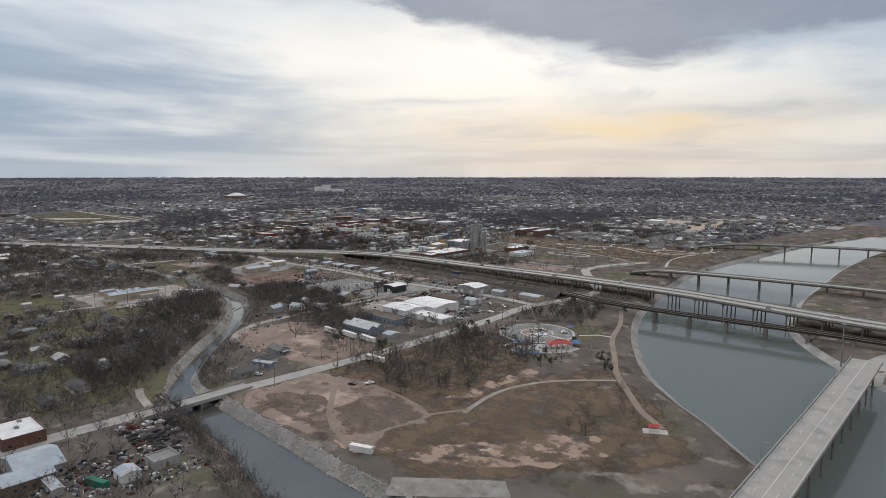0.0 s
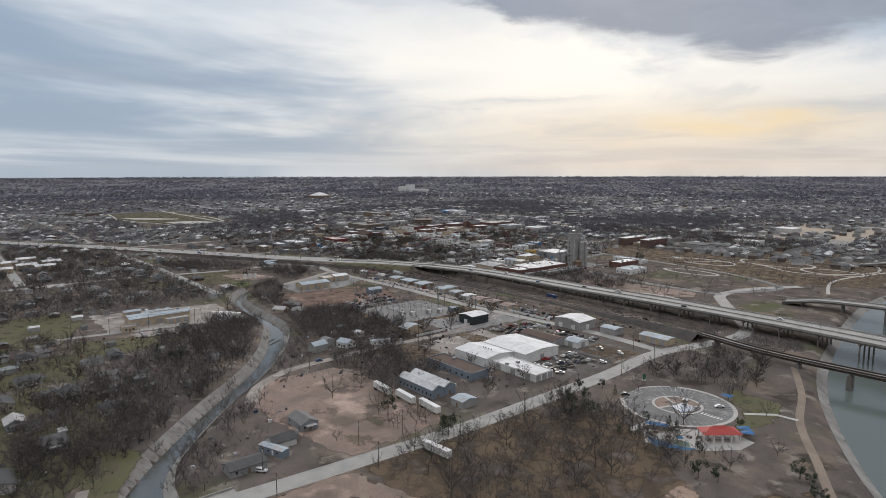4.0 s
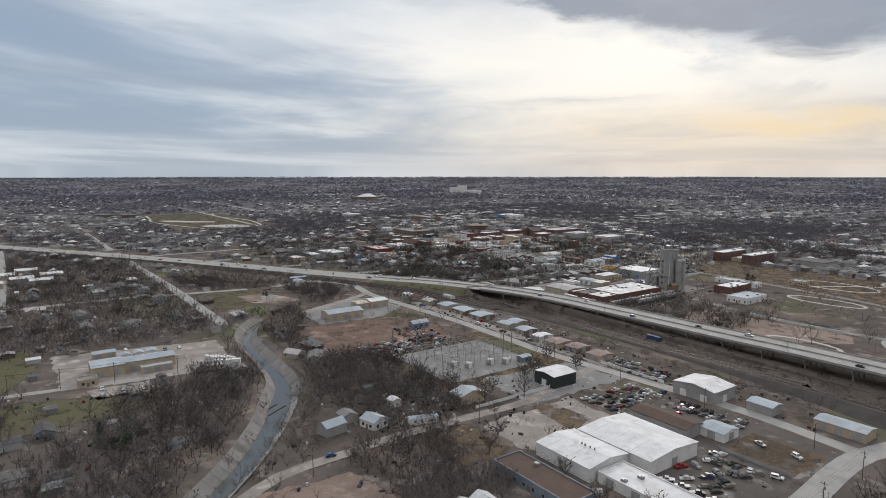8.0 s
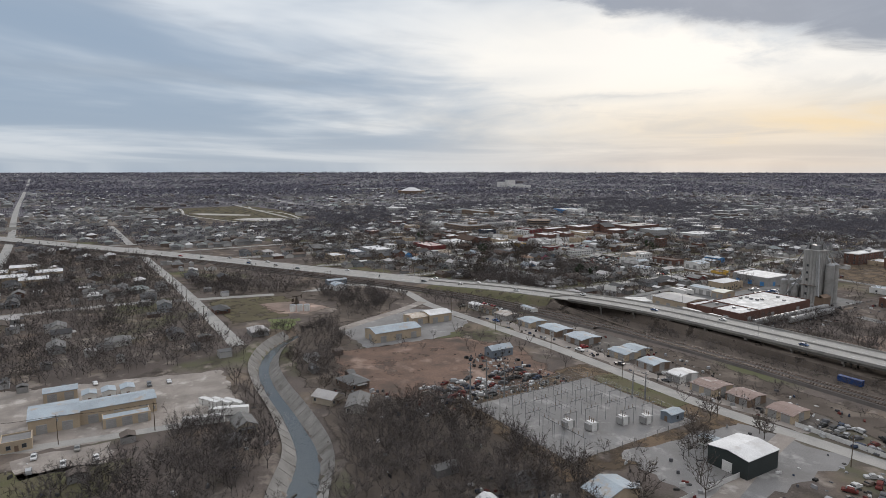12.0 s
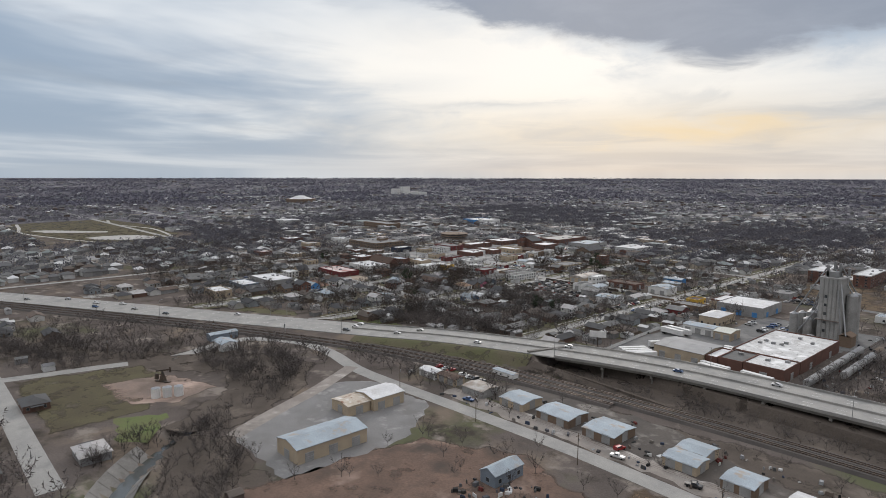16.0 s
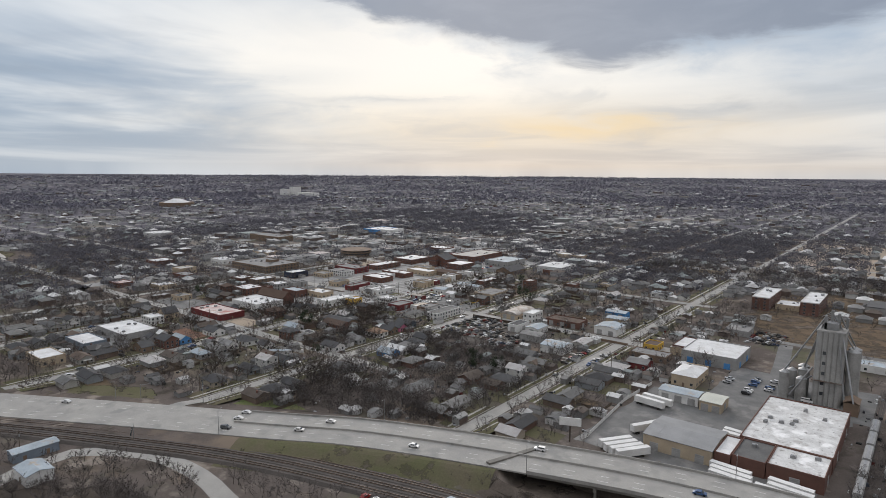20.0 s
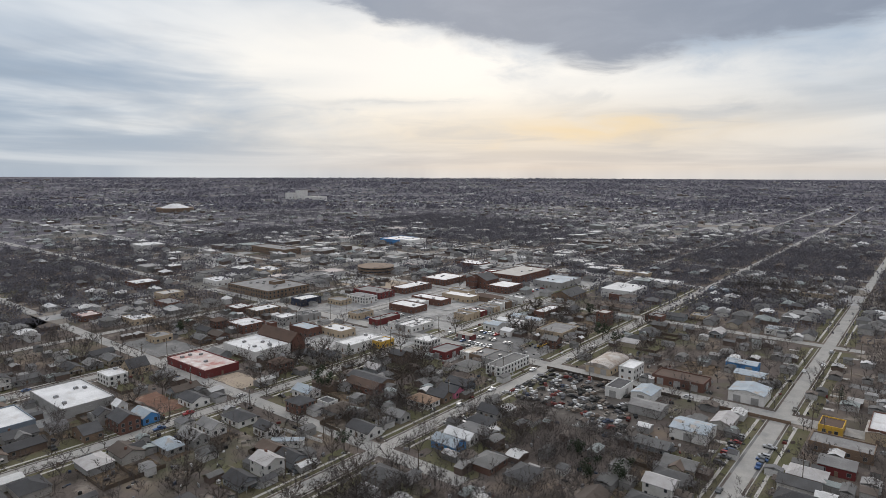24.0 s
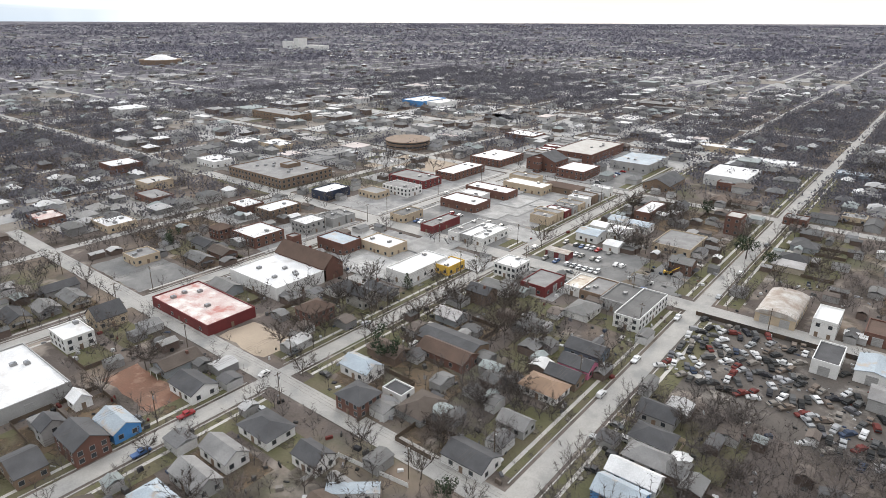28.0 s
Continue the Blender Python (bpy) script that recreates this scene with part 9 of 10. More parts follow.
for a_, c_ in (((2, 2, 44), (9.2, 7.4, 28)), ((-1, 3, 44), (9.2, 1.5, 28)), ((-3, -2, 42), (-11, 2.5, 15)), ((-3, -2, 43), (-18.5, -4, 14)), ((-5.6, 4, 30), (-16, 10, 3)), ((5, -5.6, 34), (12, -16, 7)), ((4, -6.4, 30), (8, -10, 5)), ((-6.4, -5, 18), (-15, -8, 3)), ((-7, 0, 12), (-20, -3, 1))):
    part("spout_pipe", Build().rod(a_, c_, 0.4, n=8).mesh("pipe", STEEL), elev)
for z in (5, 10, 15, 20, 25):
    part("tower_window", window_mesh(1.6, 1.8), elev, at=pose(-2, -6.12, z))
    part("tower_window", window_mesh(1.6, 1.8), elev, at=pose(6.12, 2, z, 0, 0, 90))
part("gallery", Build().box(-6.4, -7.2, 12, 6.4, -6.2, 12.4).mesh("gallery", RUSTY), elev)
part("intake_shed", Build().box(8, -13, -0.3, 14, -4, 6).gable(8, -13, 14, -4, 6.15, 1.6, 0.3, "y").mesh("intake_shed", BROWNWALL), elev)


def railcar():
    root = thing("hopper_railcar", pose(0, 0, -2000), "grey covered hopper railcar on a siding", "railcar", "railcars on the siding")
    b = Build()
    pr = [(-1.4, 1.9), (-1.55, 3.6), (-1.1, 4.4), (1.1, 4.4), (1.55, 3.6), (1.4, 1.9), (0.6, 1.1), (-0.6, 1.1)]
    v = [(o, -7.2, z) for o, z in pr] + [(o, 7.2, z) for o, z in pr]
    b.solid(v, [(i, (i + 1) % 8, 8 + (i + 1) % 8, 8 + i) for i in range(8)] + [tuple(range(8)), tuple(range(15, 7, -1))])
    part("body", b.mesh("body", GREYWALL), root)
    part("roof_walk", Build().box(-0.35, -7, 4.404, 0.35, 7, 4.55).mesh("roof_walk", STEEL), root)
    for s in (-5.4, 5.4):
        part("bogie", Build().box(-1.1, s - 1.1, 0.25, 1.1, s + 1.1, 1.1, taper=0.15).mesh("bogie", DARKSTEEL), root)
    return root


rc = railcar()
for k in range(5):
    copy_thing(rc, pose(-519, 565 + k * 16.5, 0.3))
for k in range(3):
    copy_thing(rc, pose(-511.5, 590 + k * 16.5, 0.3))
for o in (*rc.children_recursive, rc):
    bpy.data.objects.remove(o)
for k, sx in enumerate((-519, -511.5)):
    ribbon(f"ground_siding_{k + 1}", [(sx, 545), (sx, 700)], 3.6, BALLAST, "dark stone bed of a railway siding", "railway", 0.07 + 0.01 * k, 20)
    for o in (-0.75, 0.75):
        setting(f"rail_{k + 5}", sweep([(sx + o, 545, 0), (sx + o, 620, 0), (sx + o, 700, 0)], bar(0, 0.14, 0.08, 0.3)).mesh("rail", RAILSTEEL), "steel siding rail", "rail")

# ---- trailers, lorries, mobile homes ----


def trailer_proto():
    root = thing("semi_trailer", pose(0, 0, -2000), "long white box semi-trailer standing unhitched", "trailer", "trailers")
    part("box", Build().box(-7.3, -1.28, 1.15, 7.3, 1.28, 4.0, taper=0.03).mesh("box", WHITEWALL), root)
    part("chassis", Build().box(-7.0, -0.6, 0.8, 6.8, 0.6, 1.146).mesh("chassis", DARKSTEEL), root)
    part("landing_gear", Build().box(4.4, -0.9, 0, 4.6, 0.9, 0.8).mesh("landing_gear", DARKSTEEL), root)
    wm = Build().rod((0, -0.28, 0), (0, 0.28, 0), 0.5, n=10).mesh("wheel", RUBBER)
    for x in (-5.8, -4.6):
        for y in (-0.95, 0.95):
            part("wheel", wm, root, at=pose(x, y, 0.5))
    return root


tp = trailer_proto()
for x, y, rot in ((-343, 261.5, -4), (-326, 263.5, -4), (-309, 265, -4), (-558, 552.5, -6), (-557, 548.8, -6), (-556.5, 545.2, -6), (-538, 552, -6), (-537.5, 548, -6), (-597, 572, 60), (-601, 549, 55), (-598, 547, 55), (-595, 545.5, 55), (-592, 544.5, 55), (-604, 606, -8), (-606, 601, -8), (-562, 584, -6), (-562, 588, -6), (-272, 239, 5), (-545, 262, 70), (-541, 252, 75)):
    copy_thing(tp, pose(x, y, 0.06, 0, 0, rot))
marked = copy_thing(tp, pose(-541, 544.4, 0.06, 0, 0, -6))
marked["label"] = "white semi-trailer with a dark red marking on its side"
part("marking", Build().box(2.2, -1.32, 2.3, 4.6, -1.286, 3.0).mesh("marking", REDPAINT), marked, "dark red bar marking")
for o in (*tp.children_recursive, tp):
    bpy.data.objects.remove(o)
for x, y, rot, wl in ((-415, 309, 72, WHITEWALL), (-314, 190, 20, BLUEWALL), (-246, 62, 0, GREYWALL), (-430, 398, 10, WHITEWALL), (-620, 470, 0, WHITEWALL), (-808, 540, 40, WHITEWALL), (-600, 530, 20, WHITEWALL)):
    mh = thing("mobile_home", pose(x, y, 0, 0, 0, rot), "long low mobile home with a pale flat roof", "mobile home")
    part("wall", Build().box(-6.5, -1.9, 0.3, 6.5, 1.9, 3.1).mesh("wall", wl), mh)
    part("roof", Build().gable(-6.5, -1.9, 6.5, 1.9, 3.2, 0.35, 0.15, "x", thick=0.1).mesh("roof", METAL_ROOF), mh)
    part("skirt", Build().box(-6.4, -1.8, -0.1, 6.4, 1.8, 0.296).mesh("skirt", GREYWALL), mh)
    for s in (-4, -1.2, 3.6):
        part("window", window_mesh(1.1, 0.9), mh, at=pose(s, -1.91, 1.4))
    part("door", door_mesh(0.9, 2.0, WHITEWALL), mh, at=pose(1.2, -1.91, 0.5))
for x, y, rot, col, lab in ((-238, 74, 18, mat("green_container", (0.02, 0.16, 0.1), None, 2, 4, 0.6), "long dark green shipping container"), (-188, 157, 20, WHITEWALL, "white box trailer alone on bare ground"), (-561, 258, 30, WHITEWALL, "white storage container in a yard"), (-558, 262, 30, WHITEWALL, "white storage container in a yard"), (-555, 266, 30, WHITEWALL, "white storage container in a yard"),
                            (-440, 505, 0, mat("blue_container", (0.02, 0.06, 0.2), None, 2, 4, 0.6), "dark blue shipping container below the highway")):
    cn = thing("shipping_container", pose(x, y, 0.05, 0, 0, rot), lab, "container")
    part("box", Build().box(-5, -1.2, 0, 5, 1.2, 2.6).mesh("box", col), cn)
    part("door_frame", Build().box(5.003, -1.15, 0.05, 5.08, 1.15, 2.5).mesh("door_frame", col), cn)
    for k in range(9):
        part("rib", Build().box(-4.6 + k * 1.15, -1.26, 0.1, -4.2 + k * 1.15, -1.203, 2.5).mesh("rib", col), cn)

# ---- substation ----
YARD = (-477.5, 380)


def gantry():
    root = thing("switch_gantry", pose(0, 0, -2000), "grey steel gantry with insulators in a substation", "gantry", "substation gantries")
    for s in (-3, 3):
        part("post", Build().rod((s, 0, 0), (s, 0, 6.2), 0.1, n=5).mesh("post", DULLSTEEL), root)
    part("beam", Build().box(-3.6, -0.11, 6.2, 3.6, 0.11, 6.45).mesh("beam", DULLSTEEL), root)
    for s in (-2.2, 0, 2.2):
        part("insulator", Build().rod((s, 0, 6.45), (s, 0, 7.6), 0.1, 0.06, n=6).mesh("insulator", BROWNWALL), root)
    return root


g0 = gantry()
for i in range(6):
    for j in range(5):
        if (i, j) not in ((5, 0), (5, 1), (5, 2), (4, 0), (0, 4)):
            copy_thing(g0, pose(-501 + i * 8.2, 355 + j * 10.5, 0.05, 0, 0, 90))
for i in range(4):
    copy_thing(g0, pose(-468 + i * 5, 355, 0.05, 0, 0, 0))
for o in (*g0.children_recursive, g0):
    bpy.data.objects.remove(o)
for j in range(5):
    for o in (-2.2, 0, 2.2):
        bus = thing("bus_tube", pose(-501, 355 + j * 10.5 + o, 7.75), "thin aluminium bus tube over the gantries", "bus tube", "substation bus tubes")
        part("tube", Build().rod((0, 0, 0), (34 if j < 3 else 40, 0, 0), 0.06, n=5).mesh("tube", DULLSTEEL), bus)
        part("clamp", Build().box(-0.15, -0.12, -0.1, 0.15, 0.12, 0.12).mesh("clamp", DULLSTEEL), bus)
for x, y in ((-464, 372), (-462, 386), (-458, 394), (-470, 366)):
    tr = thing("power_transformer", pose(x, y, 0.05), "pale grey transformer with cooling fins and bushings", "transformer", "substation transformers")
    part("tank", Build().box(-1.6, -1.2, 0, 1.6, 1.2, 3.2, taper=0.08).mesh("tank", WHITEWALL), tr)
    for s in (-1, 1):
        part("radiator", Build().box(-1.4, s * 1.75 - 0.45, 0.4, 1.4, s * 1.75 + 0.45, 2.8).mesh("radiator", GREYWALL), tr)
    for s in (-0.9, 0, 0.9):
        part("bushing", Build().rod((s, 0, 3.2), (s * 1.2, 0, 4.8), 0.16, 0.1, n=6).mesh("bushing", BROWNWALL), tr)
for x, y, h in ((-509, 349, 17), (-509, 357, 17), (-506, 364, 15), (-478, 409, 12), (-474, 412, 12)):
    mp = thing("steel_line_pole", pose(x, y, 0), "tall grey steel power line pole", "pole", "steel line poles")
    part("pole", Build().rod((0, 0, -0.3), (0, 0, h), 0.4, 0.2, n=8).mesh("pole", STEEL), mp)
    for k in range(3):
        part("arm", Build().box(-1.6, -0.08, h - 1 - k * 1.6, 1.6, 0.08, h - 0.8 - k * 1.6).mesh("arm", STEEL), mp)
bd("control_house", -455, 405, 5, 7, 3.2, "pale blue metal control house in the substation", BLUEWALL, METAL_ROOF, "gable", rise=0.7, along="y", wins=(1, 1, 0, 0), doors=(1, 0, 0, 0), category="control house")

# ---- fences ----


def fence(name, pts, h, material, label, step=3.0, solid_=True):
    root = thing(name, pose(0, 0, 0), label, "fence")
    pm = Build().box(-0.07, -0.07, -0.2, 0.07, 0.07, h + 0.1).mesh("post", material)
    for (ax, ay), (bx, by) in zip(pts[:-1], pts[1:]):
        n = max(1, round(math.hypot(bx - ax, by - ay) / step))
        ln_ = math.hypot(bx - ax, by - ay) / n
        yaw = math.degrees(math.atan2(by - ay, bx - ax))
        if solid_:
            panel = Build().box(0.08, -0.03, 0.05, ln_ - 0.08, 0.03, h).mesh("panel", material)
        else:
            panel = Build().rod((0.08, 0, h), (ln_ - 0.08, 0, h), 0.03, n=4, caps=False).rod((0.08, 0, h * 0.5), (ln_ - 0.08, 0, h * 0.5), 0.02, n=4, caps=False).mesh("rail", material)
        for i in range(n):
            x, y = ax + (bx - ax) * i / n, ay + (by - ay) * i / n
            part("post", pm, root, at=pose(x, y, 0))
            part("panel" if solid_ else "rail", panel, root, at=pose(x, y, 0, 0, 0, yaw))
    return root


fence("yard_fence", [(-702, 693.5), (-776, 693.5)], 1.8, DARKSTEEL, "dark sheet metal fence round the scrap yard", 4)
fence("white_fence", [(-427, 438.6), (-385, 438.6)], 1.8, WHITEWALL, "white board fence along the road", 3)
fence("white_fence", [(-414.5, 368), (-414.5, 386)], 1.8, WHITEWALL, "white board fence beside a gravel yard", 3)
fence("white_fence", [(-414.5, 338), (-414.5, 364)], 1.6, WHITEWALL, "white board fence beside a gravel yard", 3)
fence("white_fence", [(-326, 391.5), (-297, 391)], 1.4, GREYWALL, "grey board fence beside a grass plot", 3.5)
fence("mill_fence", [(-614, 548), (-618, 600), (-616, 632)], 1.8, WHITEWALL, "pale board fence of the mill yard", 4)
fence("wire_fence", [(-507, 347), (-448, 347), (-448, 412), (-507, 412), (-507, 347)], 2.2, STEEL, "thin steel wire fence round the substation", 6, False)
fence("yard_wall", [(-654, 693), (-690, 693), (-690, 704)], 1.6, BROWNWALL, "dark brown board fence beside the street", 4)
fence("garden_fence", [(-800, 551), (-822, 548), (-822, 535)], 1.5, WHITEWALL, "white garden fence behind houses", 2.5)
fence("garden_fence", [(-772, 612), (-752, 612), (-752, 590)], 1.5, TANWALL, "weathered board garden fence", 2.5)

# ---- poles, lamps and wires ----


def pole_proto():
    root = thing("utility_pole", pose(0, 0, -2000), "weathered wooden utility pole with crossarm", "pole", "utility poles")
    part("pole", Build().rod((0, 0, -0.4), (0, 0, 11), 0.17, 0.11, n=6).mesh("pole", WOODPOLE), root)
    part("crossarm", Build().box(-1.2, -0.07, 10.2, 1.2, 0.07, 10.35).mesh("crossarm", WOODPOLE), root)
    part("transformer_can", Build().rod((0.32, 0, 8.4), (0.32, 0, 9.4), 0.25, n=8).mesh("can", STEEL), root)
    return root


pp = pole_proto()
wires = Build()


def pole_line(pts, rot):
    prev = None
    for x, y in pts:
        copy_thing(pp, pose(x, y, 0, 0, 0, rot))
        if prev:
            for o in (-1.05, 0, 1.05):
                dx, dy = math.cos(radians(rot)) * o, math.sin(radians(rot)) * o
                m_ = ((x + prev[0]) / 2 + dx, (y + prev[1]) / 2 + dy, 9.8)
                wires.rod((prev[0] + dx, prev[1] + dy, 10.4), m_, 0.025, n=3, caps=False)
                wires.rod(m_, (x + dx, y + dy, 10.4), 0.025, n=3, caps=False)
        prev = (x, y)


for sx in (-873.5, -788.5, -640.5, -963.5):
    pole_line([(sx, y) for y in range(int(highway_y(sx)) + 40, 860, 48)], 0)
pole_line([(x, 693.5) for x in range(-1010, -600, 52)], 90)
pole_line([(x, 553.5) for x in range(-1010, -740, 52)], 90)
pole_line([(x, 422.5) for x in range(-640, -300, 48)], 90)
pole_line([(-279, 175), (-277, 215), (-276, 255), (-277, 295), (-278, 335), (-280, 375), (-282, 410)], 0)
pole_line([(-302, 180), (-299, 220), (-296, 240)], 0)
pole_line([(-560, 160), (-556, 182), (-551, 206), (-546, 236)], 80)
pole_line([(-778, y) for y in range(170, 400, 56)], 0)
pole_line([(x, 282) for x in range(-1000, -660, 60)], 90)
pole_line([(-398, 250), (-402, 290), (-402, 330)], 0)
setting("overhead_wires", wires.mesh("wires", DARKSTEEL), "thin dark overhead wires between poles", "wires", "stuff")
for o in (*pp.children_recursive, pp):
    bpy.data.objects.remove(o)


def lamp_proto():
    root = thing("street_lamp", pose(0, 0, -2000), "slim grey highway lamp with one arm", "street lamp", "highway lamps")
    part("pole", Build().rod((0, 0, 0), (0, 0, 10), 0.12, 0.07, n=6).mesh("pole", STEEL), root)
    part("arm", Build().rod((0, 0, 9.9), (0, 2.4, 10.4), 0.05, n=4).mesh("arm", STEEL), root)
    part("lamp_head", Build().box(-0.15, 2.2, 10.32, 0.15, 3.0, 10.5).mesh("lamp_head", STEEL), root)
    return root


lp = lamp_proto()
for k, i in enumerate(range(20, len(HIGHWAY_LINE) - 60, 6)):
    a_, b_ = HIGHWAY_LINE[i], HIGHWAY_LINE[i + 1]
    yaw = math.degrees(math.atan2(b_[1] - a_[1], b_[0] - a_[0]))
    s = 1 if k % 2 else -1
    u = (b_ - a_) / np.linalg.norm(b_ - a_)
    copy_thing(lp, pose(a_[0] - u[1] * 12.2 * s, a_[1] + u[0] * 12.2 * s, a_[2] + 0.0, 0, 0, yaw + (180 if s > 0 else 0)))
for x, y, rot in ((-58, 230, 0), (-58, 290, 0), (-58, 350, 0), (-378, 562, 0), (-362, 578, 0), (-345, 590, 90), (-330, 570, 0)):
    copy_thing(lp, pose(x, y, 9.5 if x == -58 else 0, 0, 0, rot - 90))
for o in (*lp.children_recursive, lp):
    bpy.data.objects.remove(o)
mast = thing("tall_mast", pose(-66, 418, 0), "tall grey steel mast beside the river", "mast")
part("pole", Build().rod((0, 0, -0.5), (0, 0, 26), 0.5, 0.3, n=8).mesh("pole", STEEL), mast)
part("platform", Build().rod((0, 0, 24.5), (0, 0, 25), 1.4, n=8).mesh("platform", STEEL), mast)
for x, y, rot in ((-772, 468, 150), (-757, 428, -30), (-800, 452, 60)):
    sg = thing("traffic_signal", pose(x, y, 1.6, 0, 0, rot), "traffic signal on a long mast arm", "traffic signal", "traffic signals")
    part("pole", Build().rod((0, 0, -2), (0, 0, 6.5), 0.14, n=6).mesh("pole", STEEL), sg)
    part("mast_arm", Build().rod((0, 0, 6.2), (11, 0, 6.6), 0.1, 0.06, n=5).mesh("mast_arm", STEEL), sg)
    for k in (5.0, 7.8, 10.6):
        part("signal_head", Build().box(k - 0.2, -0.2, 5.7, k + 0.2, 0.2, 6.9).mesh("signal_head", BLACKWALL), sg)

# ---- park: playground, shelters ----
CX, CY = -238.5, 360.0
patch("pavement_play_circle", oval(CX, CY, 25, 25, 28), ASPHALT, "grey round parking loop of the playground", 0.05, 0.1)
ring = Build()


def arc_strip(b, r0, r1, g0, g1, z, n=40):
    """A flat curved strip of paving about the middle of the loop."""
    v = [(CX + r * math.cos(radians(g0 + (g1 - g0) * i / n)), CY + r * math.sin(radians(g0 + (g1 - g0) * i / n)), z) for r in (r0, r1) for i in range(n + 1)]
    b.solid(v, [(i, n + 1 + i, n + 2 + i, i + 1) for i in range(n)])


arc_strip(ring, 24.4, 26.2, -150, 120, 0.09)
arc_strip(ring, 24.4, 25.6, 128, 170, 0.09)
arc_strip(ring, 10.4, 11.6, 0, 360, 0.09)
for g in (35, 155, 250):
    c, s = math.cos(radians(g)), math.sin(radians(g))
    ring.solid([(CX + r * c - o * s, CY + r * s + o * c, 0.094) for r, o in ((2, -0.7), (10.5, -0.7), (10.5, 0.7), (2, 0.7))], [(0, 1, 2, 3)])
setting("pavement_play_ring", ring.mesh("ring", PALE), "pale concrete rings of the playground loop", "pavement")
beds = Build()
arc_strip(beds, 3.5, 10.2, 40, 150, 0.075, 16)
arc_strip(beds, 3.5, 10.2, 160, 245, 0.075, 16)
setting("ground_play_beds", beds.mesh("beds", DIRT), "brown planting beds inside the loop", "ground")
bays = Build()
for i in range(46):
    g = 2 * math.pi * i / 60 - 0.9
    c, s = math.cos(g), math.sin(g)
    for a0, a1 in ((19.2, 24.2),) + (((12.2, 15.6),) if i % 3 == 0 else ()):
        bays.face([(CX + r * c + o * s, CY + r * s - o * c, 0.075) for r, o in ((a0, 0.06), (a1, 0.06), (a1, -0.06), (a0, -0.06))])
for i in range(7):
    bays.face([(CX + 12.5 + i * 1.5 + dx, CY - 1 + dy, 0.078) for dx, dy in ((0, -1.2), (0.7, -1.2), (0.7, 1.2), (0, 1.2))])
setting("bay_marking", bays.mesh("bays", PAINTED), "white parking bay lines", "marking", "stuff")
patch("pavement_plaza", [(-232, 322), (-226, 333), (-219, 339), (-212, 350), (-196, 346), (-197, 335), (-204, 325), (-216, 316), (-226, 312)], PALE, "pale concrete plaza of the playground", 0.07, 0.3)
patch("pavement_plaza_step", [(-238, 318), (-235, 318), (-233, 335), (-237, 336)], PALE, "pale concrete walk up to the loop", 0.074, 0.2)
patch("pavement_plaza_walk", block(-229, 330, -226, 339), PALE, "pale concrete walk up to the loop", 0.078, 0.1)
patch("lawn_plaza_gap", [(-235, 325), (-226, 325), (-224, 333), (-232, 334)], STRAW, "dry grass between the walks", 0.084, 0.3)
patch("pavement_splash", [(CX + 1, CY + 6), (CX + 9, CY + 1), (CX + 6, CY - 7), (CX - 1, CY - 4)], mat("blue_splash_paving", (0.28, 0.36, 0.48), (0.55, 0.54, 0.53), 3, 4, 0.6), "blue and white splash pad", 0.1, 0.4)
PLAYBLUE = mat("blue_play_rubber", (0.025, 0.085, 0.2), (0.06, 0.16, 0.26), 2, 4, 0.8)
patch("pavement_play_blue", [(-228, 318), (-214, 320), (-208, 323), (-211, 318), (-222, 312)], PLAYBLUE, "blue rubber play surface", 0.09, 0.3)
patch("pavement_play_grey", [(-222, 321), (-214, 326), (-211, 322), (-218, 318)], mat("green_play_rubber", (0.1, 0.15, 0.1), (0.2, 0.21, 0.17), 2, 4, 0.8), "muted green rubber play surface", 0.095, 0.3)
for k, (x, y, h, c_) in enumerate(((-224, 317, 3.4, BRICK), (-219, 319, 2.6, DARKSTEEL), (-215, 321, 3.0, PLAYBLUE), (-228, 319, 2.2, WHITEWALL), (CX + 4, CY - 1, 3.2, DARKSTEEL), (CX + 2, CY + 3, 2.4, WHITEWALL))):
    pl = thing("play_tower", pose(x, y, 0.1, 0, 0, 25 * k), "small climbing tower with a slide on the playground", "play equipment", "play equipment")
    for sx_ in (-0.8, 0.8):
        for sy_ in (-0.8, 0.8):
            part("post", Build().rod((sx_, sy_, 0), (sx_, sy_, h), 0.08, n=5).mesh("post", STEEL), pl)
    part("platform", Build().box(-0.9, -0.9, h * 0.45, 0.9, 0.9, h * 0.45 + 0.12).mesh("platform", DARKSTEEL), pl)
    part("canopy", Build().hip(-1, -1, 1, 1, h, 0.7, 0.2).mesh("canopy", c_), pl)
    part("slide", Build().solid([(0.9, -0.35, h * 0.45), (0.9, 0.35, h * 0.45), (3.4, 0.35, 0.15), (3.4, -0.35, 0.15), (0.9, -0.35, h * 0.45 - 0.1), (0.9, 0.35, h * 0.45 - 0.1), (3.4, 0.35, 0.05), (3.4, -0.35, 0.05)], [(0, 1, 2, 3), (7, 6, 5, 4), (0, 3, 7, 4), (1, 5, 6, 2), (3, 2, 6, 7)]).mesh("slide", c_), pl)
pav = thing("park_pavilion", pose(-207.5, 338.5, 0.08, 0, 0, 50), "open picnic pavilion with a bright red roof", "pavilion")
part("roof", Build().hip(-7.6, -3.8, 7.6, 3.8, 3.4, 2.0, 0.5).mesh("roof", RED_ROOF), pav)
part("ridge_vent", Build().gable(-2.4, -0.9, 2.4, 0.9, 4.9, 0.9, 0.2, "x").mesh("ridge_vent", RED_ROOF), pav)
part("floor_slab", Build().box(-8.2, -4.4, -0.05, 8.2, 4.4, 0.1).mesh("slab", PALE), pav)
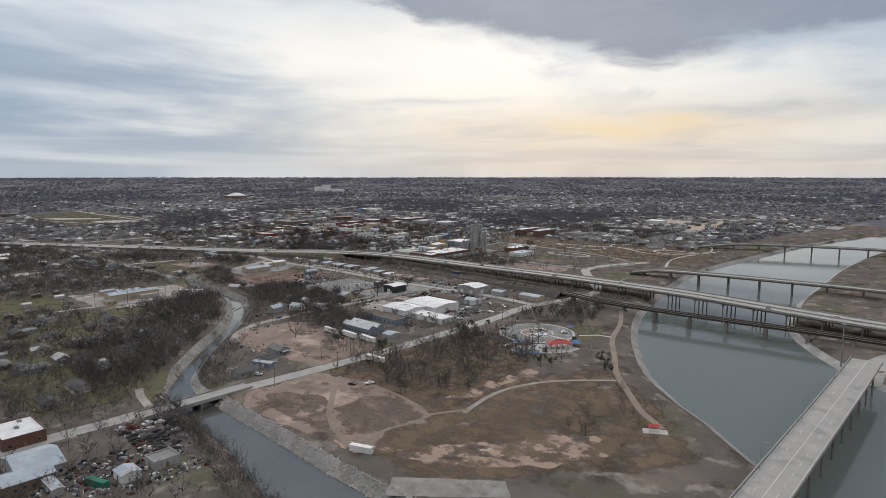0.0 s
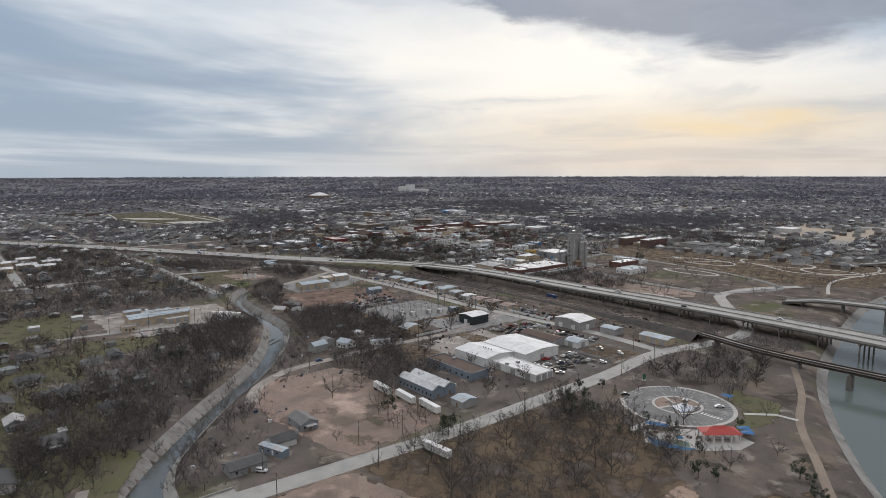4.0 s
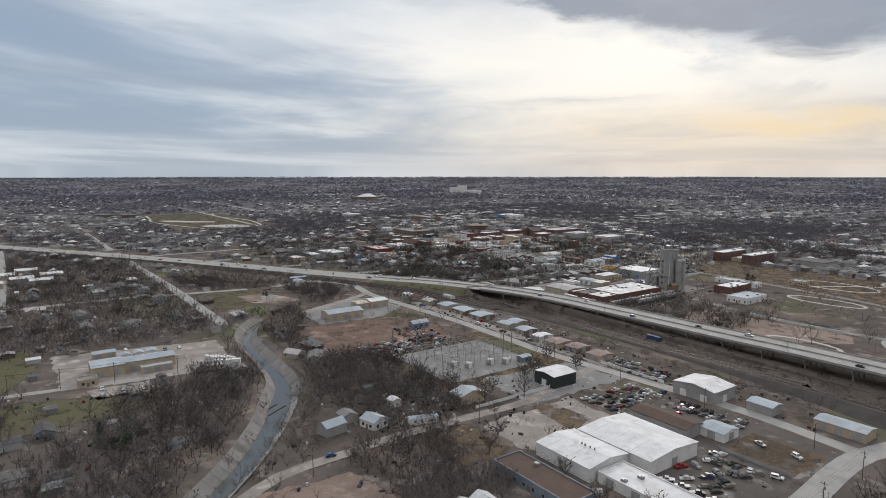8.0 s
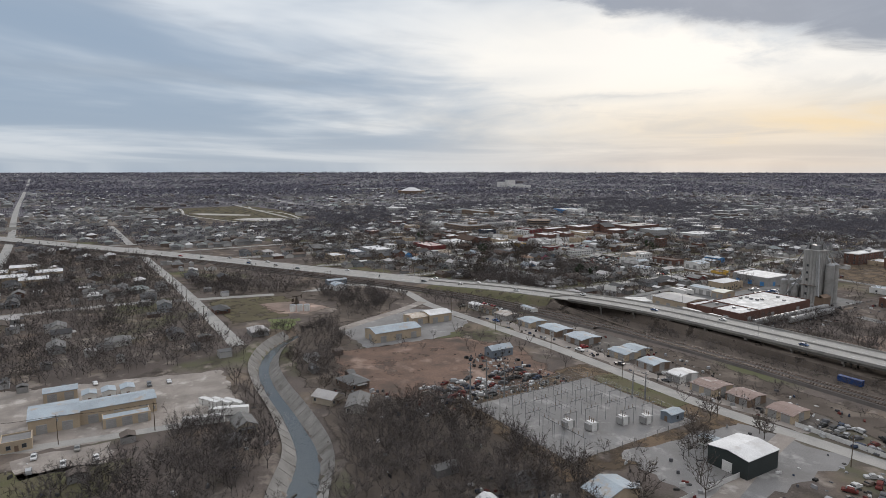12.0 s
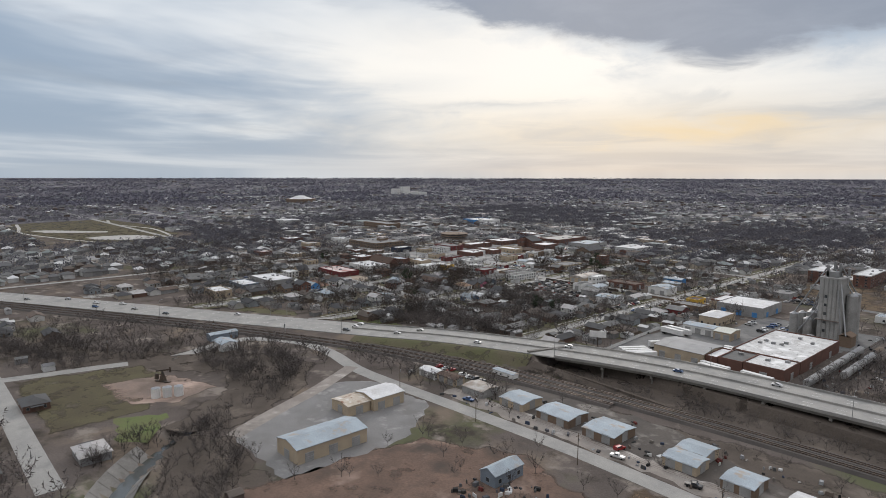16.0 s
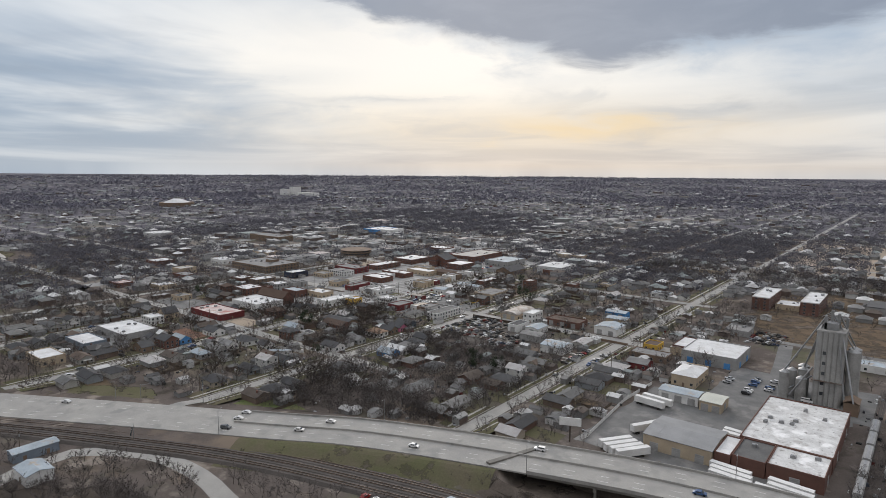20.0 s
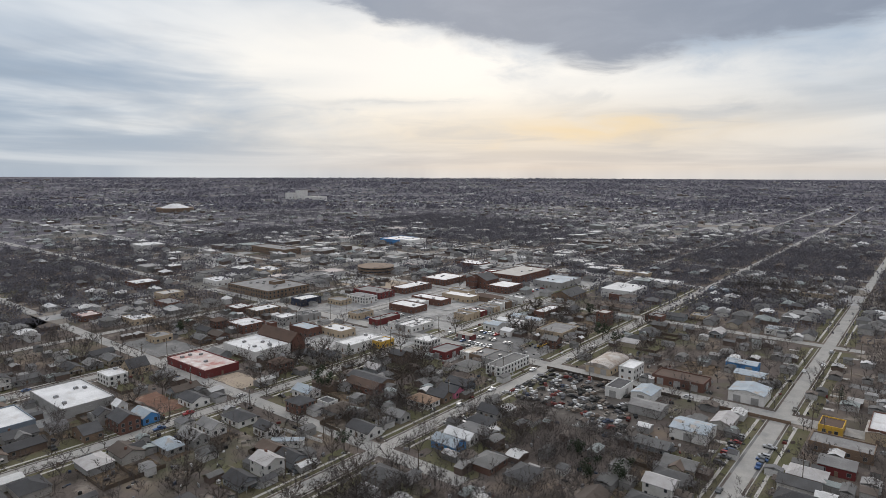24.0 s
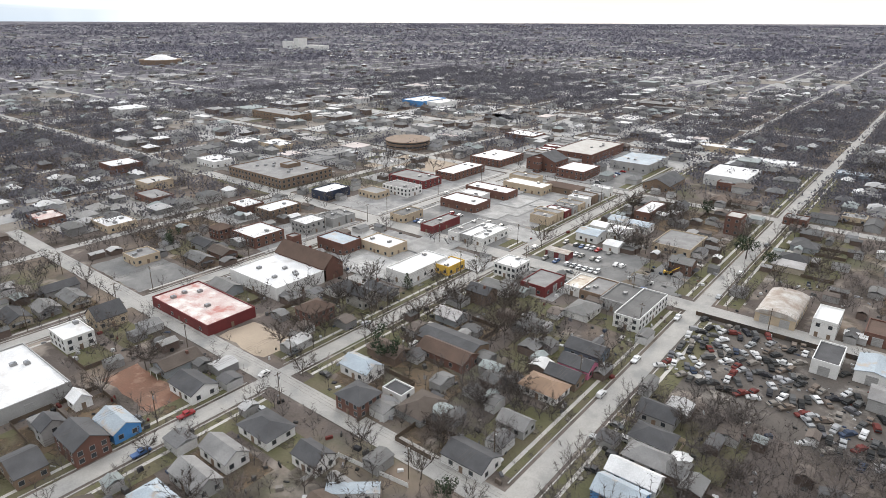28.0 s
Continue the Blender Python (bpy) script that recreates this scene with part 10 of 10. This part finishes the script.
for i in range(5):
    for s in (-1, 1):
        part("post", Build().box(-7.2 + i * 3.6 - 0.3, s * 3.5 - 0.3, 0.104, -7.2 + i * 3.6 + 0.3, s * 3.5 + 0.3, 3.4).mesh("post", WHITEWALL), pav)
for i in range(3):
    part("low_wall", Build().box(-6 + i * 4, -0.4, 0.104, -3.4 + i * 4, 0.4, 0.85).mesh("low_wall", WHITEWALL), pav)
for k, (x, y) in enumerate(((-216, 330), (-213, 333), (-211, 328), (-219, 327))):
    tb = thing("picnic_table", pose(x, y, 0.08, 0, 0, 20 * k), "dark metal picnic table on the plaza", "table", "picnic tables")
    part("tabletop", Build().box(-0.9, -0.4, 0.7, 0.9, 0.4, 0.76).mesh("tabletop", DARKSTEEL), tb)
    for s in (-0.8, 0.8):
        part("bench", Build().box(-0.9, s - 0.14, 0.42, 0.9, s + 0.14, 0.47).mesh("bench", DARKSTEEL), tb)
        part("leg", Build().box(s - 0.05, -0.7, 0, s + 0.05, 0.7, 0.7).mesh("leg", DARKSTEEL), tb)
for x, y, rot in ((-203, 351, 40), (-200, 347.5, 40), (-231, 325.5, 10), (-227, 327, 30), (-226, 383, 0)):
    cv = thing("shade_canopy", pose(x, y, 0.08, 0, 0, rot), "blue tensioned shade canopy on poles", "canopy", "shade canopies")
    part("sail", Build().solid([(-2.5, -1.8, 3.0), (2.5, -1.8, 2.5), (2.5, 1.8, 3.0), (-2.5, 1.8, 2.5), (0, 0, 3.1)], [(0, 1, 4), (1, 2, 4), (2, 3, 4), (3, 0, 4)]).mesh("sail", mat("blue_canvas", (0.03, 0.13, 0.3), None, 2, 5, 0.8)), cv)
    for sx_, sy_, sz_ in ((-2.5, -1.8, 3.0), (2.5, -1.8, 2.5), (2.5, 1.8, 3.0), (-2.5, 1.8, 2.5)):
        part("pole", Build().rod((sx_, sy_, 0), (sx_, sy_, sz_), 0.06, n=5).mesh("pole", STEEL), cv)
sh = thing("picnic_shelter", pose(-108, 256, 0.03, 0, 0, 30), "small open shelter with a red roof in dry grass", "shelter")
part("roof", Build().gable(-2, -1.6, 2, 1.6, 2.6, 0.9, 0.3, "x").mesh("roof", RED_ROOF), sh)
part("floor_slab", Build().box(-4.5, -2.6, -0.05, 6, 2.6, 0.08).mesh("slab", PALE), sh)
for sx_ in (-1.8, 1.8):
    for sy_ in (-1.4, 1.4):
        part("post", Build().rod((sx_, sy_, 0.08), (sx_, sy_, 2.6), 0.08, n=5).mesh("post", WHITEWALL), sh)
bp = thing("park_sign_board", pose(-268, 378, 0, 0, 0, 60), "green banner sign on a white base", "sign")
part("board", Build().box(-0.8, -0.06, 0.6, 0.8, 0.06, 3.6).mesh("board", mat("green_banner", (0.03, 0.14, 0.07), None, 2, 4, 0.7)), bp)
part("base", Build().box(-1.0, -0.3, 0, 1.0, 0.3, 0.6).mesh("base", WHITEWALL), bp)

# curved paths of the far park
for k, (cx, cy, rx, ry) in enumerate(((-455, 800, 34, 20), (-395, 850, 40, 24), (-330, 830, 30, 18), (-430, 720, 30, 12), (-380, 575, 22, 9))):
    n = 28
    ribbon(f"path_loop_{k + 1}", oval(cx, cy, rx, ry, n) + [(cx + rx, cy)], 3.0, PALE, "pale looping park path", "path", 0.07, 6)
ribbon("path_far_park", [(-470, 780), (-420, 830), (-350, 800), (-300, 860), (-320, 930)], 3.0, PALE, "pale looping park path", "path", 0.075, 8)
ribbon("path_far_park_edge", [(-290, 700), (-310, 780), (-290, 880)], 3.0, PALE, "pale looping park path", "path", 0.08, 8)

# ---- oil pump and tanks ----
pj = thing("pump_jack", pose(-721, 347, 0.05, 0, 0, 30), "black nodding oil pump at rest", "oil pump")
part("base_frame", Build().box(-4, -0.8, 0, 4, 0.8, 0.4).mesh("base", DARKSTEEL), pj)
part("samson_post", Build().solid([(-1.4, -1, 0.4), (1.4, -1, 0.4), (1.4, 1, 0.4), (-1.4, 1, 0.4), (-0.2, -0.2, 5.2), (0.2, -0.2, 5.2), (0.2, 0.2, 5.2), (-0.2, 0.2, 5.2)], [(0, 1, 5, 4), (1, 2, 6, 5), (2, 3, 7, 6), (3, 0, 4, 7), (4, 5, 6, 7)]).mesh("post", DARKSTEEL), pj)
part("walking_beam", Build().box(-3.6, -0.25, 0, 4.2, 0.25, 0.6).mesh("beam", DARKSTEEL), pj, at=pose(0, 0, 5.2, 0, -12, 0))
part("horse_head", Build().box(3.9, -0.3, 5.0, 4.7, 0.3, 7.4, taper=0.1).mesh("head", DARKSTEEL), pj)
part("counterweight", Build().box(-4.2, -0.7, 1.0, -2.6, 0.7, 3.4, taper=0.2).mesh("weight", DARKSTEEL), pj)
for k in range(3):
    tk = thing("storage_tank", pose(-702 + 4.4 * k * 0.4, 338 + 4.2 * k, 0.05), "pale grey round oil tank", "tank", "oil tanks")
    part("shell", Build().rod((0, 0, 0), (0, 0, 4.2), 1.9, n=16).mesh("shell", WHITEWALL), tk)
    part("lid", Build().rod((0, 0, 4.204), (0, 0, 4.7), 1.95, 0.3, n=16).mesh("lid", STEEL), tk)

ld = thing("yellow_loader", pose(-799, 727, 0.06, 0, 0, 35), "yellow wheeled loader parked on an asphalt lot", "loader")
part("body", Build().box(-2.4, -1.0, 0.8, 1.2, 1.0, 2.0, taper=0.12).mesh("body", YELLOW), ld)
part("cab", Build().box(-0.9, -0.8, 2.004, 0.7, 0.8, 3.3, taper=0.15).mesh("cab", GLASS), ld)
part("boom", Build().rod((0.8, 0, 1.7), (4.6, 0, 3.6), 0.28, 0.2, n=6).mesh("boom", YELLOW), ld)
part("bucket", Build().box(4.3, -1.1, 2.9, 5.3, 1.1, 3.9, taper=0.25).mesh("bucket", DARKSTEEL), ld)
for wx in (-1.7, 0.9):
    for wy in (-1.05, 1.05):
        part("wheel", Build().rod((0, -0.25, 0), (0, 0.25, 0), 0.72, n=12).mesh("wheel", RUBBER), ld, at=pose(wx, wy, 0.72))
sg = thing("billboard", pose(-618, 542, 0, 0, 0, 25), "white billboard seen from behind on a steel post", "billboard")
part("post", Build().rod((0, 0, -0.3), (0, 0, 7), 0.3, n=8).mesh("post", DARKSTEEL), sg)
part("panel", Build().box(-4.5, -0.2, 7, 4.5, 0.2, 10.4, taper=0.05).mesh("panel", WHITEWALL), sg)

# ---- more of the town ----
ro = thing("round_office", pose(-1082, 866, 0), "round brown office building with bands of dark windows", "office building")
for k in range(2):
    part("floor_band", Build().rod((0, 0, -0.3 if not k else k * 3.2), (0, 0, k * 3.2 + 1.9), 19.5, n=32).mesh("band", BROWNWALL), ro)
    part("window_band", Build().rod((0, 0, k * 3.2 + 1.904), (0, 0, k * 3.2 + 3.196), 18.8, n=32).mesh("window_band", GLASS), ro)
part("roof", Build().rod((0, 0, 6.4), (0, 0, 7.1), 19.7, n=32).mesh("roof", BROWNWALL), ro)
dm_ = thing("white_dome_hall", pose(-2118, 1197, 0), "distant hall with a shallow white dome", "hall")
part("wall", Build().rod((0, 0, -1), (0, 0, 10), 44, n=24).mesh("wall", BROWNWALL), dm_)
part("dome", Build().rod((0, 0, 10.004), (0, 0, 19), 34, 10, n=24).mesh("dome", WHITE_ROOF), dm_)
bd("far_brick_school", -1290, 890, 70, 26, 8, "long brick school far off", BROWNWALL, GREY_ROOF, wins=(14, 5, 0, 0), rows=2, units=3, category="school")
bd("white_clad_store", -1200, 1060, 20, 34, 10, "pale walled end of a store", WHITEWALL, WHITE_ROOF, units=2)
for x, y, w, d, h, wl, rf in ((-1060, 600, 20, 16, 4, TANWALL, WHITE_ROOF), (-1098, 580, 18, 14, 4, BRICK, PINK_ROOF), (-1150, 720, 24, 18, 5, WHITEWALL, WHITE_ROOF), (-1165, 790, 30, 20, 5, TANWALL, WHITE_ROOF), (-1100, 795, 20, 30, 5, GREYWALL, GREY_ROOF), (-1020, 960, 30, 22, 6, BRICK, WHITE_ROOF),
                              (-1080, 930, 26, 20, 5, WHITEWALL, GREY_ROOF), (-820, 985, 46, 16, 5, WHITEWALL, WHITE_ROOF), (-760, 985, 22, 14, 4, BLUEWALL, METAL_ROOF), (-860, 1020, 40, 14, 5, TANWALL, WHITE_ROOF), (-700, 1020, 44, 14, 4, TANWALL, WHITE_ROOF), (-690, 860, 16, 12, 4, WHITEWALL, METAL_ROOF), (-745, 870, 12, 10, 3.5, TANWALL, GREY_ROOF),
                              (-770, 845, 12, 10, 4, BRICK, GREY_ROOF), (-820, 900, 16, 14, 5, BRICK, GREY_ROOF), (-1000, 585, 12, 12, 4, TANWALL, GREY_ROOF), (-500, 1010, 36, 20, 6, WHITEWALL, WHITE_ROOF), (-470, 670, 18, 30, 5, WHITEWALL, METAL_ROOF), (-515, 735, 40, 12, 4, WHITEWALL, METAL_ROOF), (-480, 780, 14, 12, 4, TANWALL, METAL_ROOF)):
    bd("town_shop", x, y, w, d, h, "flat-roofed town shop with plain walls", wl, rf, wins=(4, 3, 0, 0), units=2, doors=(1, 1, 0, 0), group="town shops")
for x, y in ((-880, 130), (-900, 150), (-920, 175), (-935, 200), (-900, 190), (-870, 110), (-950, 160), (-975, 180)):
    bd("metal_warehouse", x, y, 16, 20, 5, "pale metal warehouse with a white pitched roof", TANWALL, WHITE_ROOF, "gable", rise=1.4, along="y", doors=(2, 1, 0, 0), big_door=True, category="warehouse", group="metal warehouses")
